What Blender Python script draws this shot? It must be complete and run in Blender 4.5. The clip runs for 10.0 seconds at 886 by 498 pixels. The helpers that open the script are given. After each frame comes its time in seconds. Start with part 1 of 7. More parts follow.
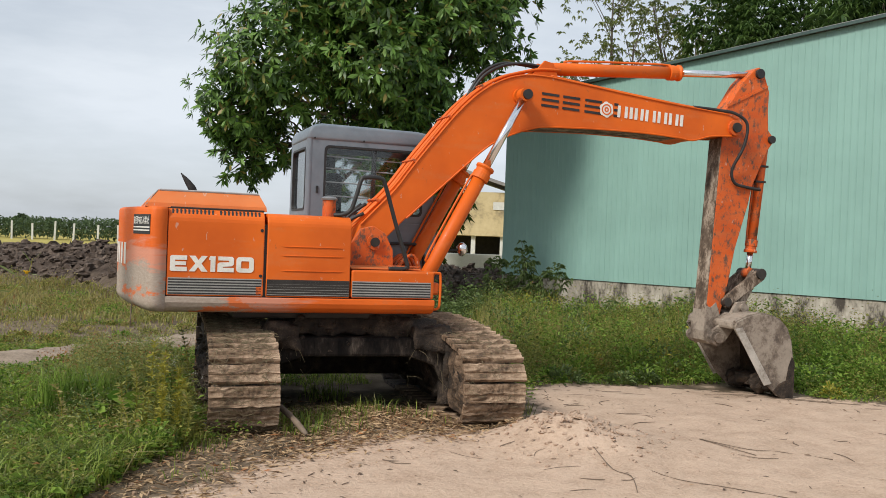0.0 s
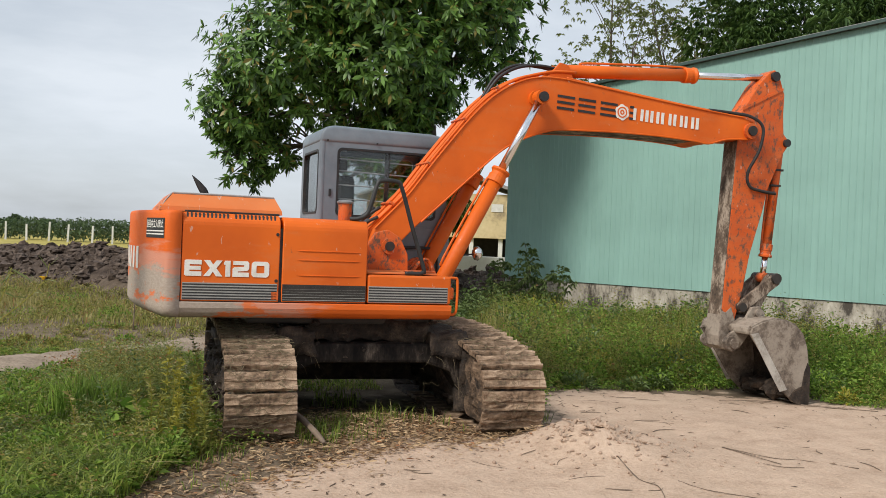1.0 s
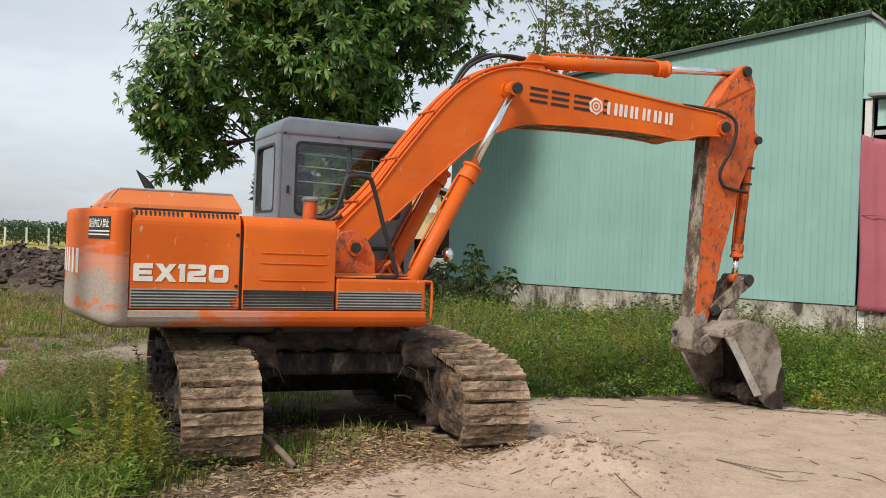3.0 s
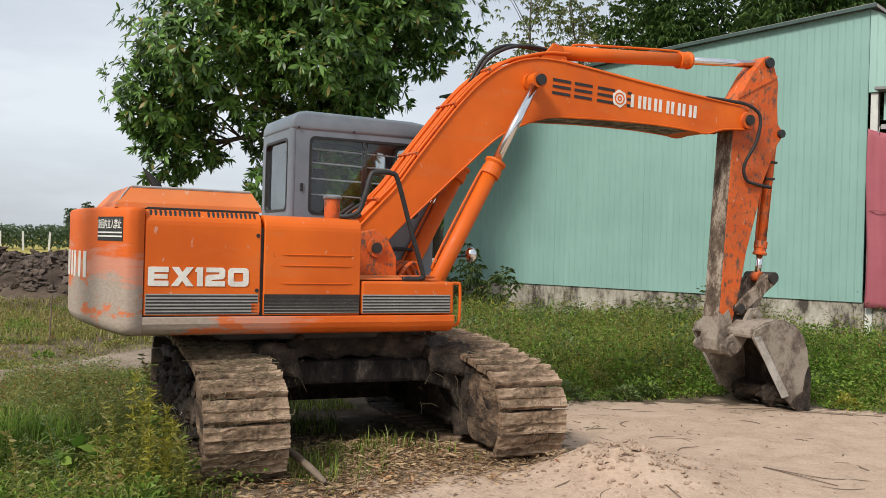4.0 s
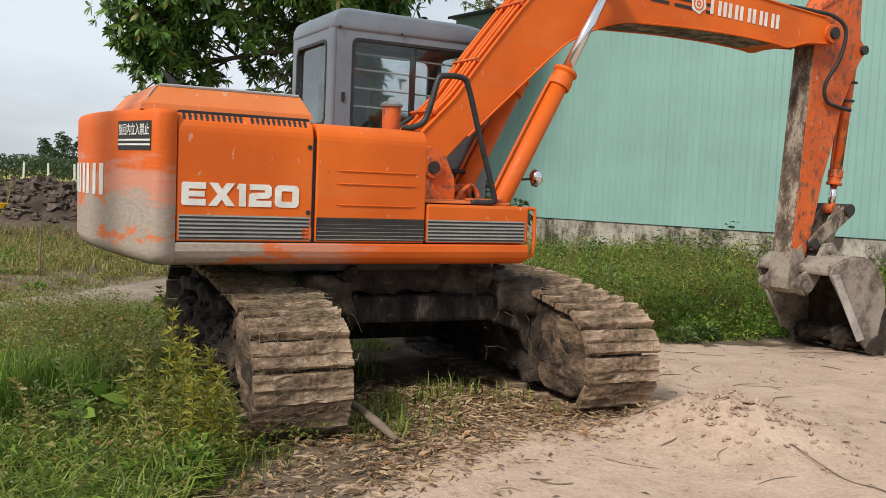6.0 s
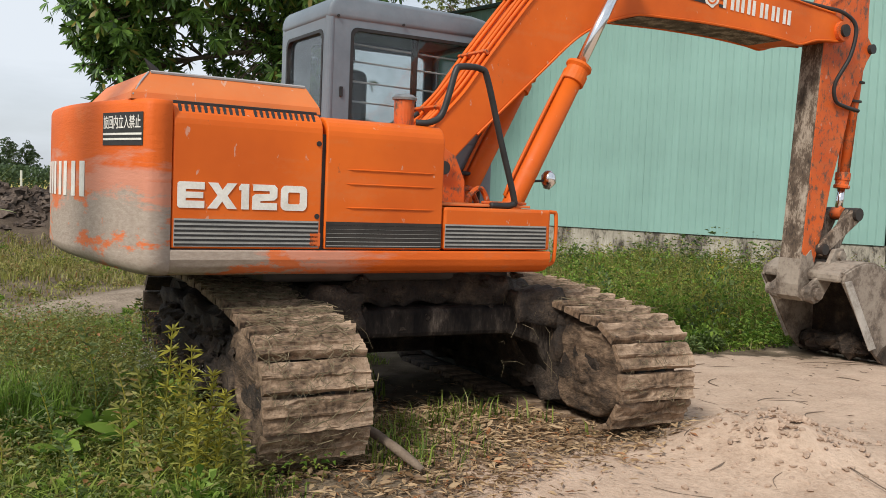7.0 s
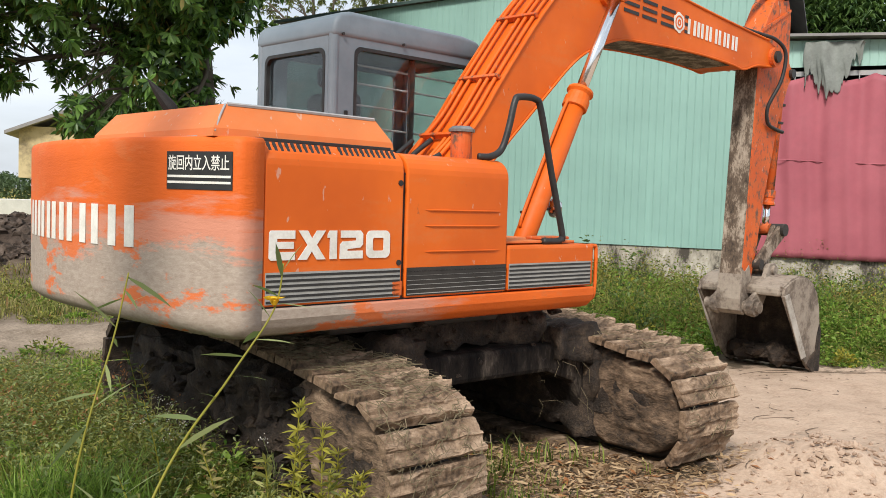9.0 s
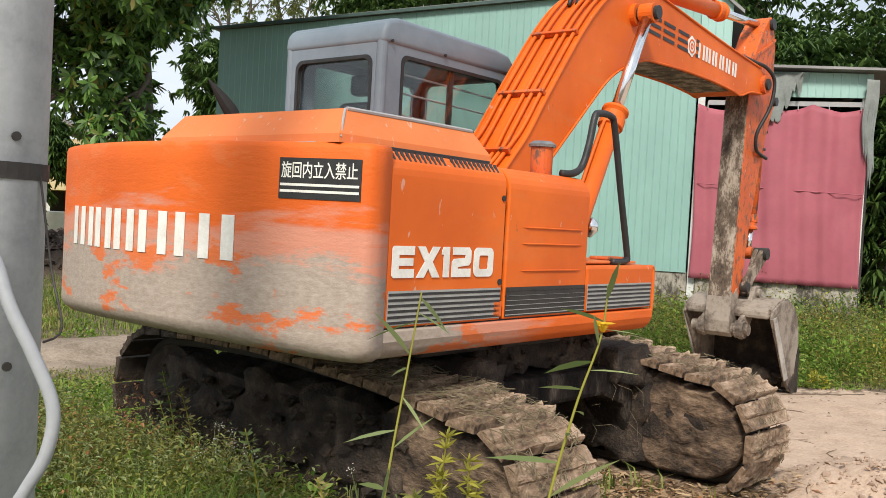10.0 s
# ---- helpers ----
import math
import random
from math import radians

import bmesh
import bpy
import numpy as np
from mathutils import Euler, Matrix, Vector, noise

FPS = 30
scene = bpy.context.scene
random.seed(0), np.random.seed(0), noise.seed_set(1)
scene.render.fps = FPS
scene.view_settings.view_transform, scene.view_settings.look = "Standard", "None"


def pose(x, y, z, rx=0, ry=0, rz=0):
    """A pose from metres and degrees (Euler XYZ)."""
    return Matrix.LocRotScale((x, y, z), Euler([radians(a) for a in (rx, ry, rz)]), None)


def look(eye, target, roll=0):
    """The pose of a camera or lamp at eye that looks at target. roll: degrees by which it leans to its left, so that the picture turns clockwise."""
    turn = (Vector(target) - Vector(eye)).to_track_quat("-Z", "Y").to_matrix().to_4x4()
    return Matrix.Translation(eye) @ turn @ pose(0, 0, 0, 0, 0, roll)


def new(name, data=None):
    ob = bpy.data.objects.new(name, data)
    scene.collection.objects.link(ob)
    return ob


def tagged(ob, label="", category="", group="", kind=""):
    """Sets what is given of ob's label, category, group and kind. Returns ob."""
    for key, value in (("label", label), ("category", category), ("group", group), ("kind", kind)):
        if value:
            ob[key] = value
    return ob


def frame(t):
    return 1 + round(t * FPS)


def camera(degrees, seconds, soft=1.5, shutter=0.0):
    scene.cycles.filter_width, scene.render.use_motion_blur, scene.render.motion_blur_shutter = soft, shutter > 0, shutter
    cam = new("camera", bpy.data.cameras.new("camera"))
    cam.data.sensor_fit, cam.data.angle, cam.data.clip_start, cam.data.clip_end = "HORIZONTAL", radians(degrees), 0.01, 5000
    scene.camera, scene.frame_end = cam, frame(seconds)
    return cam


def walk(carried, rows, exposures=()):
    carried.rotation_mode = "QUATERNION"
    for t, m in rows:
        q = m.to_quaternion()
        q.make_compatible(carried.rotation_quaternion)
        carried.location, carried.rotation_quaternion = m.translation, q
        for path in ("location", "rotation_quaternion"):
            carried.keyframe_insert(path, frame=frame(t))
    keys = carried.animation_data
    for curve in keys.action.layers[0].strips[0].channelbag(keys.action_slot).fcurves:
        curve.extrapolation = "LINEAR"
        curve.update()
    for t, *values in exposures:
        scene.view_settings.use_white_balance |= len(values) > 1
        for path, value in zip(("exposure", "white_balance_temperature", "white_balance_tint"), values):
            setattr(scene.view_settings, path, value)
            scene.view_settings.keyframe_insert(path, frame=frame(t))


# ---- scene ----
cam = camera(51.8, 10.0, 0.66)
METRES, EYE, TILT, LEAN, TURN = 6.0, 1.6, 0.0, 0.0, 0.0
ROWS = [
    (0.0, 0.0, 0.0, 0.0, 0.02, -0.43, -2.2),
    (0.5, -0.0157, 0.0141, 0.0048, -0.19, -0.32, -2.66),
    (1.0, -0.034, 0.0213, 0.0029, -0.35, -0.32, -2.32),
    (1.5, -0.0472, 0.0389, -0.0008, -0.6, -0.38, -2.42),
    (2.0, -0.0616, 0.0717, 0.0001, -1.25, -0.24, -2.17),
    (2.5, -0.0766, 0.0976, 0.0006, -3.3, -0.15, -2.33),
    (4.0, -0.1595, 0.1969, -0.0019, -6.51, -0.05, -1.66),
    (4.5, -0.1889, 0.2402, -0.0099, -6.39, -0.3, -2.33),
    (5.0, -0.2119, 0.2762, -0.0112, -6.43, -3.38, -2.99),
    (5.5, -0.2266, 0.3239, -0.0172, -6.61, -4.17, -2.79),
    (7.0, -0.2947, 0.4644, -0.0331, -10.81, -3.43, -2.4),
    (7.5, -0.3278, 0.5135, -0.0312, -10.84, -3.29, -4.29),
    (8.0, -0.3948, 0.5331, -0.0308, -18.7, -2.43, -4.31),
    (8.5, -0.4595, 0.5529, -0.0132, -22.72, -3.57, -1.72),
    (9.0, -0.5143, 0.5923, -0.0066, -23.8, -3.03, -1.79),
    (9.5, -0.5848, 0.6342, -0.0096, -28.42, -2.15, -2.32),
    (10.0, -0.643, 0.6985, -0.0143, -30.61, -1.67, -3.17),
]
walk(cam, [(t, pose(0, 0, EYE, TILT, LEAN, TURN) @ pose(METRES * x, METRES * y, METRES * z, 90 + pitch, roll, yaw)) for t, x, y, z, yaw, pitch, roll in ROWS],
     exposures=[(0.0, 0.08), (5.0, 0.09), (7.0, 0.10), (8.0, 0.09), (8.7, 0.28), (10.0, 0.36)])

# ---- world and sun ----
SUN_DIR = Vector((0.60, 0.66, -0.80)).normalized()   # the way the light travels
world = bpy.data.worlds.new("world")
scene.world = world
world.use_nodes = True
wn, wl = world.node_tree.nodes, world.node_tree.links
wn.clear()
w_out, w_bg, w_sky = wn.new("ShaderNodeOutputWorld"), wn.new("ShaderNodeBackground"), wn.new("ShaderNodeTexSky")
w_sky.sky_type, w_sky.sun_disc = "NISHITA", False
w_sky.sun_elevation = math.asin(-SUN_DIR.z)
w_sky.sun_rotation = math.atan2(-SUN_DIR.x, -SUN_DIR.y)
w_sky.air_density, w_sky.dust_density = 1.0, 2.5
w_co, w_map, w_noise, w_ramp, w_mix, w_scale = (wn.new("ShaderNode" + k) for k in ("TexCoord", "Mapping", "TexNoise", "ValToRGB", "MixRGB", "VectorMath"))
w_map.inputs["Scale"].default_value = (1.0, 1.0, 4.2)
w_noise.inputs["Scale"].default_value, w_noise.inputs["Detail"].default_value, w_noise.inputs["Roughness"].default_value = 1.7, 7.0, 0.55
w_ramp.color_ramp.elements[0].position, w_ramp.color_ramp.elements[1].position = 0.34, 0.66
w_ramp.color_ramp.elements[0].color, w_ramp.color_ramp.elements[1].color = (0.45, 0.45, 0.45, 1), (0.98, 0.98, 0.98, 1)
w_scale.operation = "SCALE"
w_scale.inputs["Scale"].default_value = 0.085
w_mix.inputs["Color2"].default_value = (0.72, 0.775, 0.84, 1)     # thin high cloud
wl.new(w_co.outputs["Generated"], w_map.inputs["Vector"])
wl.new(w_map.outputs["Vector"], w_noise.inputs["Vector"])
wl.new(w_noise.outputs["Fac"], w_ramp.inputs["Fac"])
wl.new(w_ramp.outputs["Color"], w_mix.inputs["Fac"])
wl.new(w_sky.outputs["Color"], w_scale.inputs[0])
wl.new(w_scale.outputs["Vector"], w_mix.inputs["Color1"])
wl.new(w_mix.outputs["Color"], w_bg.inputs["Color"])
w_bg.inputs["Strength"].default_value = 1.04
wl.new(w_bg.outputs["Background"], w_out.inputs["Surface"])
sun = new("sun", bpy.data.lights.new("sun", "SUN"))
sun.data.energy, sun.data.angle, sun.data.color = 3.2, radians(12), (1.0, 0.95, 0.87)
sun.matrix_world = look((-20, -12, 20), Vector((-20, -12, 20)) + SUN_DIR)

# ---- materials ----
def ramp_node(nt, stops):
    r = nt.nodes.new("ShaderNodeValToRGB")
    while len(r.color_ramp.elements) < len(stops):
        r.color_ramp.elements.new(0.5)
    for e, (p, c) in zip(r.color_ramp.elements, stops):
        e.position, e.color = p, (*c, 1) if len(c) == 3 else c
    return r


def noise_node(nt, vec, scale, detail=5.0, rough=0.6, stretch=None):
    n = nt.nodes.new("ShaderNodeTexNoise")
    n.inputs["Scale"].default_value, n.inputs["Detail"].default_value, n.inputs["Roughness"].default_value = scale, detail, rough
    if stretch:
        m = nt.nodes.new("ShaderNodeMapping")
        m.inputs["Scale"].default_value = stretch
        nt.links.new(vec, m.inputs["Vector"])
        vec = m.outputs["Vector"]
    nt.links.new(vec, n.inputs["Vector"])
    return n.outputs["Fac"]


def math_node(nt, op, a, b=None, clamp=False):
    m = nt.nodes.new("ShaderNodeMath")
    m.operation, m.use_clamp = op, clamp
    for i, v in enumerate((a, b)):
        if v is None:
            continue
        if isinstance(v, (int, float)):
            m.inputs[i].default_value = v
        else:
            nt.links.new(v, m.inputs[i])
    return m.outputs[0]


def mix_node(nt, fac, a, b, blend="MIX"):
    m = nt.nodes.new("ShaderNodeMixRGB")
    m.blend_type = blend
    for s, v in zip(("Fac", "Color1", "Color2"), (fac, a, b)):
        if isinstance(v, (int, float)):
            m.inputs[s].default_value = v
        elif isinstance(v, tuple):
            m.inputs[s].default_value = (*v, 1)
        else:
            nt.links.new(v, m.inputs[s])
    return m.outputs["Color"]


def start(name, rough=0.6, metal=0.0, spec=0.5):
    mat = bpy.data.materials.new(name)
    mat.use_nodes = True
    nt = mat.node_tree
    b = nt.nodes["Principled BSDF"]
    b.inputs["Roughness"].default_value, b.inputs["Metallic"].default_value = rough, metal
    b.inputs["Specular IOR Level"].default_value = spec
    co = nt.nodes.new("ShaderNodeTexCoord").outputs["Object"]
    return mat, nt, b, co


def bump(nt, b, height, strength=0.4, distance=0.02):
    n = nt.nodes.new("ShaderNodeBump")
    n.inputs["Strength"].default_value, n.inputs["Distance"].default_value = strength, distance
    nt.links.new(height, n.inputs["Height"])
    nt.links.new(n.outputs["Normal"], b.inputs["Normal"])


def plain(name, stops, scale, rough=0.6, metal=0.0, relief=0.25, distance=0.01, stretch=None, fine=0.0, spec=0.4):
    """Two scales of variation through one ramp, with relief."""
    mat, nt, b, co = start(name, rough, metal, spec)
    n1 = noise_node(nt, co, scale, 6, 0.6, stretch)
    n2 = noise_node(nt, co, scale * 7.3, 4, 0.65, stretch)
    mixed = math_node(nt, "ADD", math_node(nt, "MULTIPLY", n1, 0.65), math_node(nt, "MULTIPLY", n2, 0.35))
    r = ramp_node(nt, stops)
    nt.links.new(mixed, r.inputs["Fac"])
    nt.links.new(r.outputs["Color"], b.inputs["Base Color"])
    rr = ramp_node(nt, [(0.3, (rough * 0.8,) * 3), (0.7, (min(1, rough * 1.2),) * 3)])
    nt.links.new(n2, rr.inputs["Fac"])
    nt.links.new(rr.outputs["Color"], b.inputs["Roughness"])
    bump(nt, b, mixed, relief, distance)
    return mat


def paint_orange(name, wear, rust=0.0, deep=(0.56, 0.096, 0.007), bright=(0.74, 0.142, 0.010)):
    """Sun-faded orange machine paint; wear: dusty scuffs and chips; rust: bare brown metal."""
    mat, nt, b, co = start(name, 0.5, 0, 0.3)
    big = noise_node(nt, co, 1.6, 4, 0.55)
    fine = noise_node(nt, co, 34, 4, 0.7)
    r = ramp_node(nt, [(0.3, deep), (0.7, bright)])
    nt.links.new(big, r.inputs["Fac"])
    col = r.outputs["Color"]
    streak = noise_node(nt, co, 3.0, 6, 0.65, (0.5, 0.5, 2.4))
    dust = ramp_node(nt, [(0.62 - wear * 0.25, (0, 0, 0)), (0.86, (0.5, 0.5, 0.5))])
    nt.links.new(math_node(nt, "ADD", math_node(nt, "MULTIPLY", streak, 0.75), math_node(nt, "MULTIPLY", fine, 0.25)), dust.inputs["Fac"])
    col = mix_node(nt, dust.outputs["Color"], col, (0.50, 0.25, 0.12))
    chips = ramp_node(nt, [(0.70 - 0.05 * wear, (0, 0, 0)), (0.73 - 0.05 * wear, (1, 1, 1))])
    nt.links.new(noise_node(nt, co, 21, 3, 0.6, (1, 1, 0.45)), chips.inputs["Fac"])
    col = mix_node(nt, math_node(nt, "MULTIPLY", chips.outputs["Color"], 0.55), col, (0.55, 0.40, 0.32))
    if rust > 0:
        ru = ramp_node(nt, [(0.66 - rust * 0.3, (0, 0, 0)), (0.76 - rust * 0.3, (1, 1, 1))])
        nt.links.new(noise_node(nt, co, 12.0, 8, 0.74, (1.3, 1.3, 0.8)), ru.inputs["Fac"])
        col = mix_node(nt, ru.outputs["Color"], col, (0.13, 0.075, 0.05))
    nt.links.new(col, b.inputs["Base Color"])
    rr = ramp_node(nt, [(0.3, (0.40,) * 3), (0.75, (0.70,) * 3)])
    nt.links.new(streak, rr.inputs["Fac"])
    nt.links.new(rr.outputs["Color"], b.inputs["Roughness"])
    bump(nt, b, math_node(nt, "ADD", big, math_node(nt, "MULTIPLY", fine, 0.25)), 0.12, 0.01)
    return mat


def paint_scraped(name, low, high, axis="Z"):
    """Orange paint whose lower part is scraped and caked with grey dried mud, with a ragged edge between heights low and high."""
    mat, nt, b, co = start(name, 0.62, 0, 0.35)
    sep = nt.nodes.new("ShaderNodeSeparateXYZ")
    nt.links.new(co, sep.inputs[0])
    z = math_node(nt, "DIVIDE", math_node(nt, "SUBTRACT", sep.outputs[axis], low), high - low)
    rag = noise_node(nt, co, 3.0, 7, 0.66, (0.6, 0.6, 4.0))
    fine = noise_node(nt, co, 26, 5, 0.7, (1, 1, 2))
    lvl = math_node(nt, "ADD", z, math_node(nt, "MULTIPLY", math_node(nt, "SUBTRACT", rag, 0.5), 1.5))
    big = noise_node(nt, co, 1.3, 4, 0.55)
    r = ramp_node(nt, [(0.3, (0.60, 0.10, 0.008)), (0.7, (0.77, 0.142, 0.012))])
    nt.links.new(big, r.inputs["Fac"])
    pink = ramp_node(nt, [(0.40, (1, 1, 1)), (0.52, (0, 0, 0))])
    nt.links.new(math_node(nt, "MULTIPLY", lvl, 0.5), pink.inputs["Fac"])
    col = mix_node(nt, math_node(nt, "MULTIPLY", pink.outputs["Color"], 0.80), r.outputs["Color"], (0.56, 0.27, 0.19))
    mudr = ramp_node(nt, [(0.30, (0.285, 0.240, 0.195)), (0.7, (0.42, 0.365, 0.305))])
    nt.links.new(fine, mudr.inputs["Fac"])
    grey = ramp_node(nt, [(0.42, (1, 1, 1)), (0.60, (0, 0, 0))])
    nt.links.new(math_node(nt, "ADD", lvl, math_node(nt, "MULTIPLY", math_node(nt, "SUBTRACT", fine, 0.5), 0.5)), grey.inputs["Fac"])
    col = mix_node(nt, math_node(nt, "MULTIPLY", grey.outputs["Color"], 0.93), col, mudr.outputs["Color"])
    red = ramp_node(nt, [(0.555, (0, 0, 0)), (0.60, (0.9, 0.9, 0.9))])
    nt.links.new(noise_node(nt, co, 2.4, 7, 0.68, (1.0, 1.0, 2.4)), red.inputs["Fac"])
    col = mix_node(nt, red.outputs["Color"], col, (0.66, 0.145, 0.03))
    nt.links.new(col, b.inputs["Base Color"])
    bump(nt, b, math_node(nt, "ADD", rag, math_node(nt, "MULTIPLY", fine, 0.6)), 0.35, 0.012)
    return mat


def foliage(name, dark, light, old=None, glow=0.35, rough=0.5, spec=0.35):
    mat, nt, b, co = start(name, rough, 0, spec)
    geo = nt.nodes.new("ShaderNodeNewGeometry")
    stops = [(0.0, dark), (0.75, light)] + ([(0.93, light), (0.97, old)] if old else [])
    r = ramp_node(nt, stops)
    nt.links.new(geo.outputs["Random Per Island"], r.inputs["Fac"])
    n = noise_node(nt, co, 1.4, 3)
    col = mix_node(nt, math_node(nt, "MULTIPLY", n, 0.5), r.outputs["Color"], dark)
    nt.links.new(col, b.inputs["Base Color"])
    tr = nt.nodes.new("ShaderNodeBsdfTranslucent")
    nt.links.new(col, tr.inputs["Color"])
    ms = nt.nodes.new("ShaderNodeMixShader")
    ms.inputs[0].default_value = glow
    out = nt.nodes["Material Output"]
    nt.links.new(b.outputs[0], ms.inputs[1])
    nt.links.new(tr.outputs[0], ms.inputs[2])
    nt.links.new(ms.outputs[0], out.inputs["Surface"])
    return mat


def glass(name, tint=(0.75, 0.8, 0.8), rough=0.03):
    mat, nt, b, co = start(name, rough, 0, 0.5)
    b.inputs["Transmission Weight"].default_value = 1.0
    b.inputs["IOR"].default_value = 1.45
    sm = noise_node(nt, co, 4.0, 4)
    r = ramp_node(nt, [(0.35, tint), (0.75, tuple(0.8 * c for c in tint))])
    nt.links.new(sm, r.inputs["Fac"])
    nt.links.new(r.outputs["Color"], b.inputs["Base Color"])
    return mat


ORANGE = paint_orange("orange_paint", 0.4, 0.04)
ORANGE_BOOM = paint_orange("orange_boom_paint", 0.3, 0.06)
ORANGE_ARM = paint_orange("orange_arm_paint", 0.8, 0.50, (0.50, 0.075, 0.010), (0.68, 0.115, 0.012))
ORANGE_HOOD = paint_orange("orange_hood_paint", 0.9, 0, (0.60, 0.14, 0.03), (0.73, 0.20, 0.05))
SCRAPED = paint_scraped("scraped_counterweight_paint", 1.12, 1.51)
SCRAPED_SKIRT = paint_scraped("scraped_skirt_paint", -1.45, -0.55, "X")
GREY_CAB = plain("grey_cab_paint", [(0.3, (0.140, 0.175, 0.205)), (0.7, (0.210, 0.250, 0.285))], 2.2, 0.5, 0, 0.12)
GREY_WORN = plain("worn_grey_edge", [(0.3, (0.26, 0.29, 0.31)), (0.7, (0.40, 0.36, 0.34))], 9, 0.6)
BLACK = plain("black_rubber_and_paint", [(0.3, (0.012, 0.012, 0.013)), (0.7, (0.035, 0.034, 0.033))], 12, 0.5)
# oily steel on the machine; on building walls its darkness stands for shade
DARK_STEEL_AND_SHADE = plain("dark_oily_steel_and_shade", [(0.3, (0.012, 0.011, 0.010)), (0.7, (0.05, 0.043, 0.037))], 5, 0.6, 0, 0.4)
CHROME = plain("polished_rod", [(0.3, (0.72, 0.73, 0.74)), (0.7, (0.85, 0.86, 0.87))], 6, 0.16, 1.0, 0.02)
WHITE = plain("white_lettering", [(0.25, (0.56, 0.53, 0.47)), (0.6, (0.80, 0.78, 0.72))], 11, 0.55)
SILVER = plain("silver_stripe", [(0.3, (0.22, 0.22, 0.21)), (0.7, (0.42, 0.41, 0.38))], 9, 0.5, 0, 0.1, stretch=(1, 1, 3))
MUD_SHOE = plain("dried_mud_on_steel", [(0.36, (0.045, 0.029, 0.018)), (0.48, (0.205, 0.135, 0.085)), (0.66, (0.475, 0.345, 0.240))], 5.5, 0.9, 0, 1.0, 0.035)
# damp mud; its darkness also serves as shade in the bucket and under the machine
MUD_DARK = plain("damp_mud_and_shade", [(0.36, (0.012, 0.009, 0.007)), (0.51, (0.042, 0.029, 0.021)), (0.64, (0.11, 0.078, 0.054)), (0.76, (0.22, 0.16, 0.115))], 9, 0.8, 0, 1.0, 0.05)
MUD_FRAME = plain("brown_mud_on_frame", [(0.38, (0.022, 0.015, 0.011)), (0.47, (0.080, 0.052, 0.033)), (0.56, (0.18, 0.120, 0.078)), (0.68, (0.34, 0.245, 0.165))], 3.0, 0.85, 0, 1.0, 0.05, (1, 1, 1.8))
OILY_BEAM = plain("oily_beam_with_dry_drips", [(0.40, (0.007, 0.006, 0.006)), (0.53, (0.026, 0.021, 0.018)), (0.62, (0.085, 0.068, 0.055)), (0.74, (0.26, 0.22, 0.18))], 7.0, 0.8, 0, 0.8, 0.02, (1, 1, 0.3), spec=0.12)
STEEL_SHOE = plain("bare_steel", [(0.3, (0.18, 0.18, 0.18)), (0.7, (0.38, 0.38, 0.38))], 14, 0.4, 0.7)
BUCKET = plain("mud_stained_steel", [(0.36, (0.075, 0.058, 0.045)), (0.46, (0.165, 0.130, 0.102)), (0.53, (0.275, 0.230, 0.185)), (0.72, (0.375, 0.32, 0.262))], 3.8, 0.75, 0, 0.4)
BUCKET_LIP = plain("worn_pale_steel", [(0.36, (0.22, 0.19, 0.16)), (0.52, (0.42, 0.385, 0.34)), (0.72, (0.55, 0.51, 0.46))], 4.5, 0.7, 0, 0.4)
ARM_FACE = plain("muddy_arm_underside", [(0.36, (0.03, 0.021, 0.015)), (0.49, (0.12, 0.085, 0.06)), (0.56, (0.30, 0.24, 0.185)), (0.70, (0.46, 0.39, 0.32))], 5.0, 0.8, 0, 0.5, stretch=(1.6, 1.6, 0.8))
GLASS = glass("dusty_glass")
RED_VIOLET = plain("faded_pink_tarpaulin", [(0.3, (0.28, 0.068, 0.090)), (0.7, (0.41, 0.118, 0.145))], 0.9, 0.75, 0, 0.2, 0.02)
GREY_NET = plain("torn_grey_netting", [(0.3, (0.13, 0.14, 0.13)), (0.7, (0.26, 0.28, 0.26))], 4, 0.9)
TRUNK = plain("bark", [(0.3, (0.05, 0.04, 0.03)), (0.7, (0.16, 0.13, 0.10))], 5, 0.9, 0, 0.9, 0.03, (1, 1, 0.25))
CONCRETE = plain("grey_concrete_pole", [(0.3, (0.30, 0.315, 0.33)), (0.5, (0.42, 0.435, 0.45)), (0.7, (0.50, 0.515, 0.53))], 7, 0.85, 0, 0.25)
WHITEWASH = plain("stained_whitewash", [(0.42, (0.06, 0.05, 0.04)), (0.50, (0.30, 0.27, 0.22)), (0.66, (0.52, 0.48, 0.41))], 2.4, 0.9, 0, 0.3, 0.01, (1, 1, 0.45))
POST_WHITE = plain("pale_concrete_post", [(0.3, (0.50, 0.50, 0.47)), (0.7, (0.68, 0.68, 0.64))], 3, 0.85)
YELLOW_WALL = plain("faded_yellow_render", [(0.36, (0.20, 0.16, 0.10)), (0.5, (0.52, 0.42, 0.24)), (0.72, (0.66, 0.56, 0.34))], 0.5, 0.9)
ROOF_GREY = plain("weathered_sheet_roof", [(0.3, (0.17, 0.16, 0.16)), (0.7, (0.32, 0.31, 0.30))], 1.0, 0.7)
STICK = plain("dry_wood", [(0.3, (0.085, 0.060, 0.042)), (0.7, (0.25, 0.19, 0.14))], 9, 0.9, 0, 0.5, 0.01, (1, 1, 1))
STRAW = plain("dry_stems_and_roots", [(0.3, (0.065, 0.055, 0.03)), (0.5, (0.16, 0.13, 0.075)), (0.7, (0.28, 0.225, 0.145))], 7, 0.9, 0, 0.3)
PVC = plain("grey_conduit", [(0.3, (0.28, 0.29, 0.30)), (0.7, (0.38, 0.39, 0.40))], 6, 0.5)
LEAF_MANGO = foliage("mango_leaves", (0.020, 0.056, 0.011), (0.205, 0.375, 0.070), (0.36, 0.28, 0.07), 0.25, 0.42, 0.45)
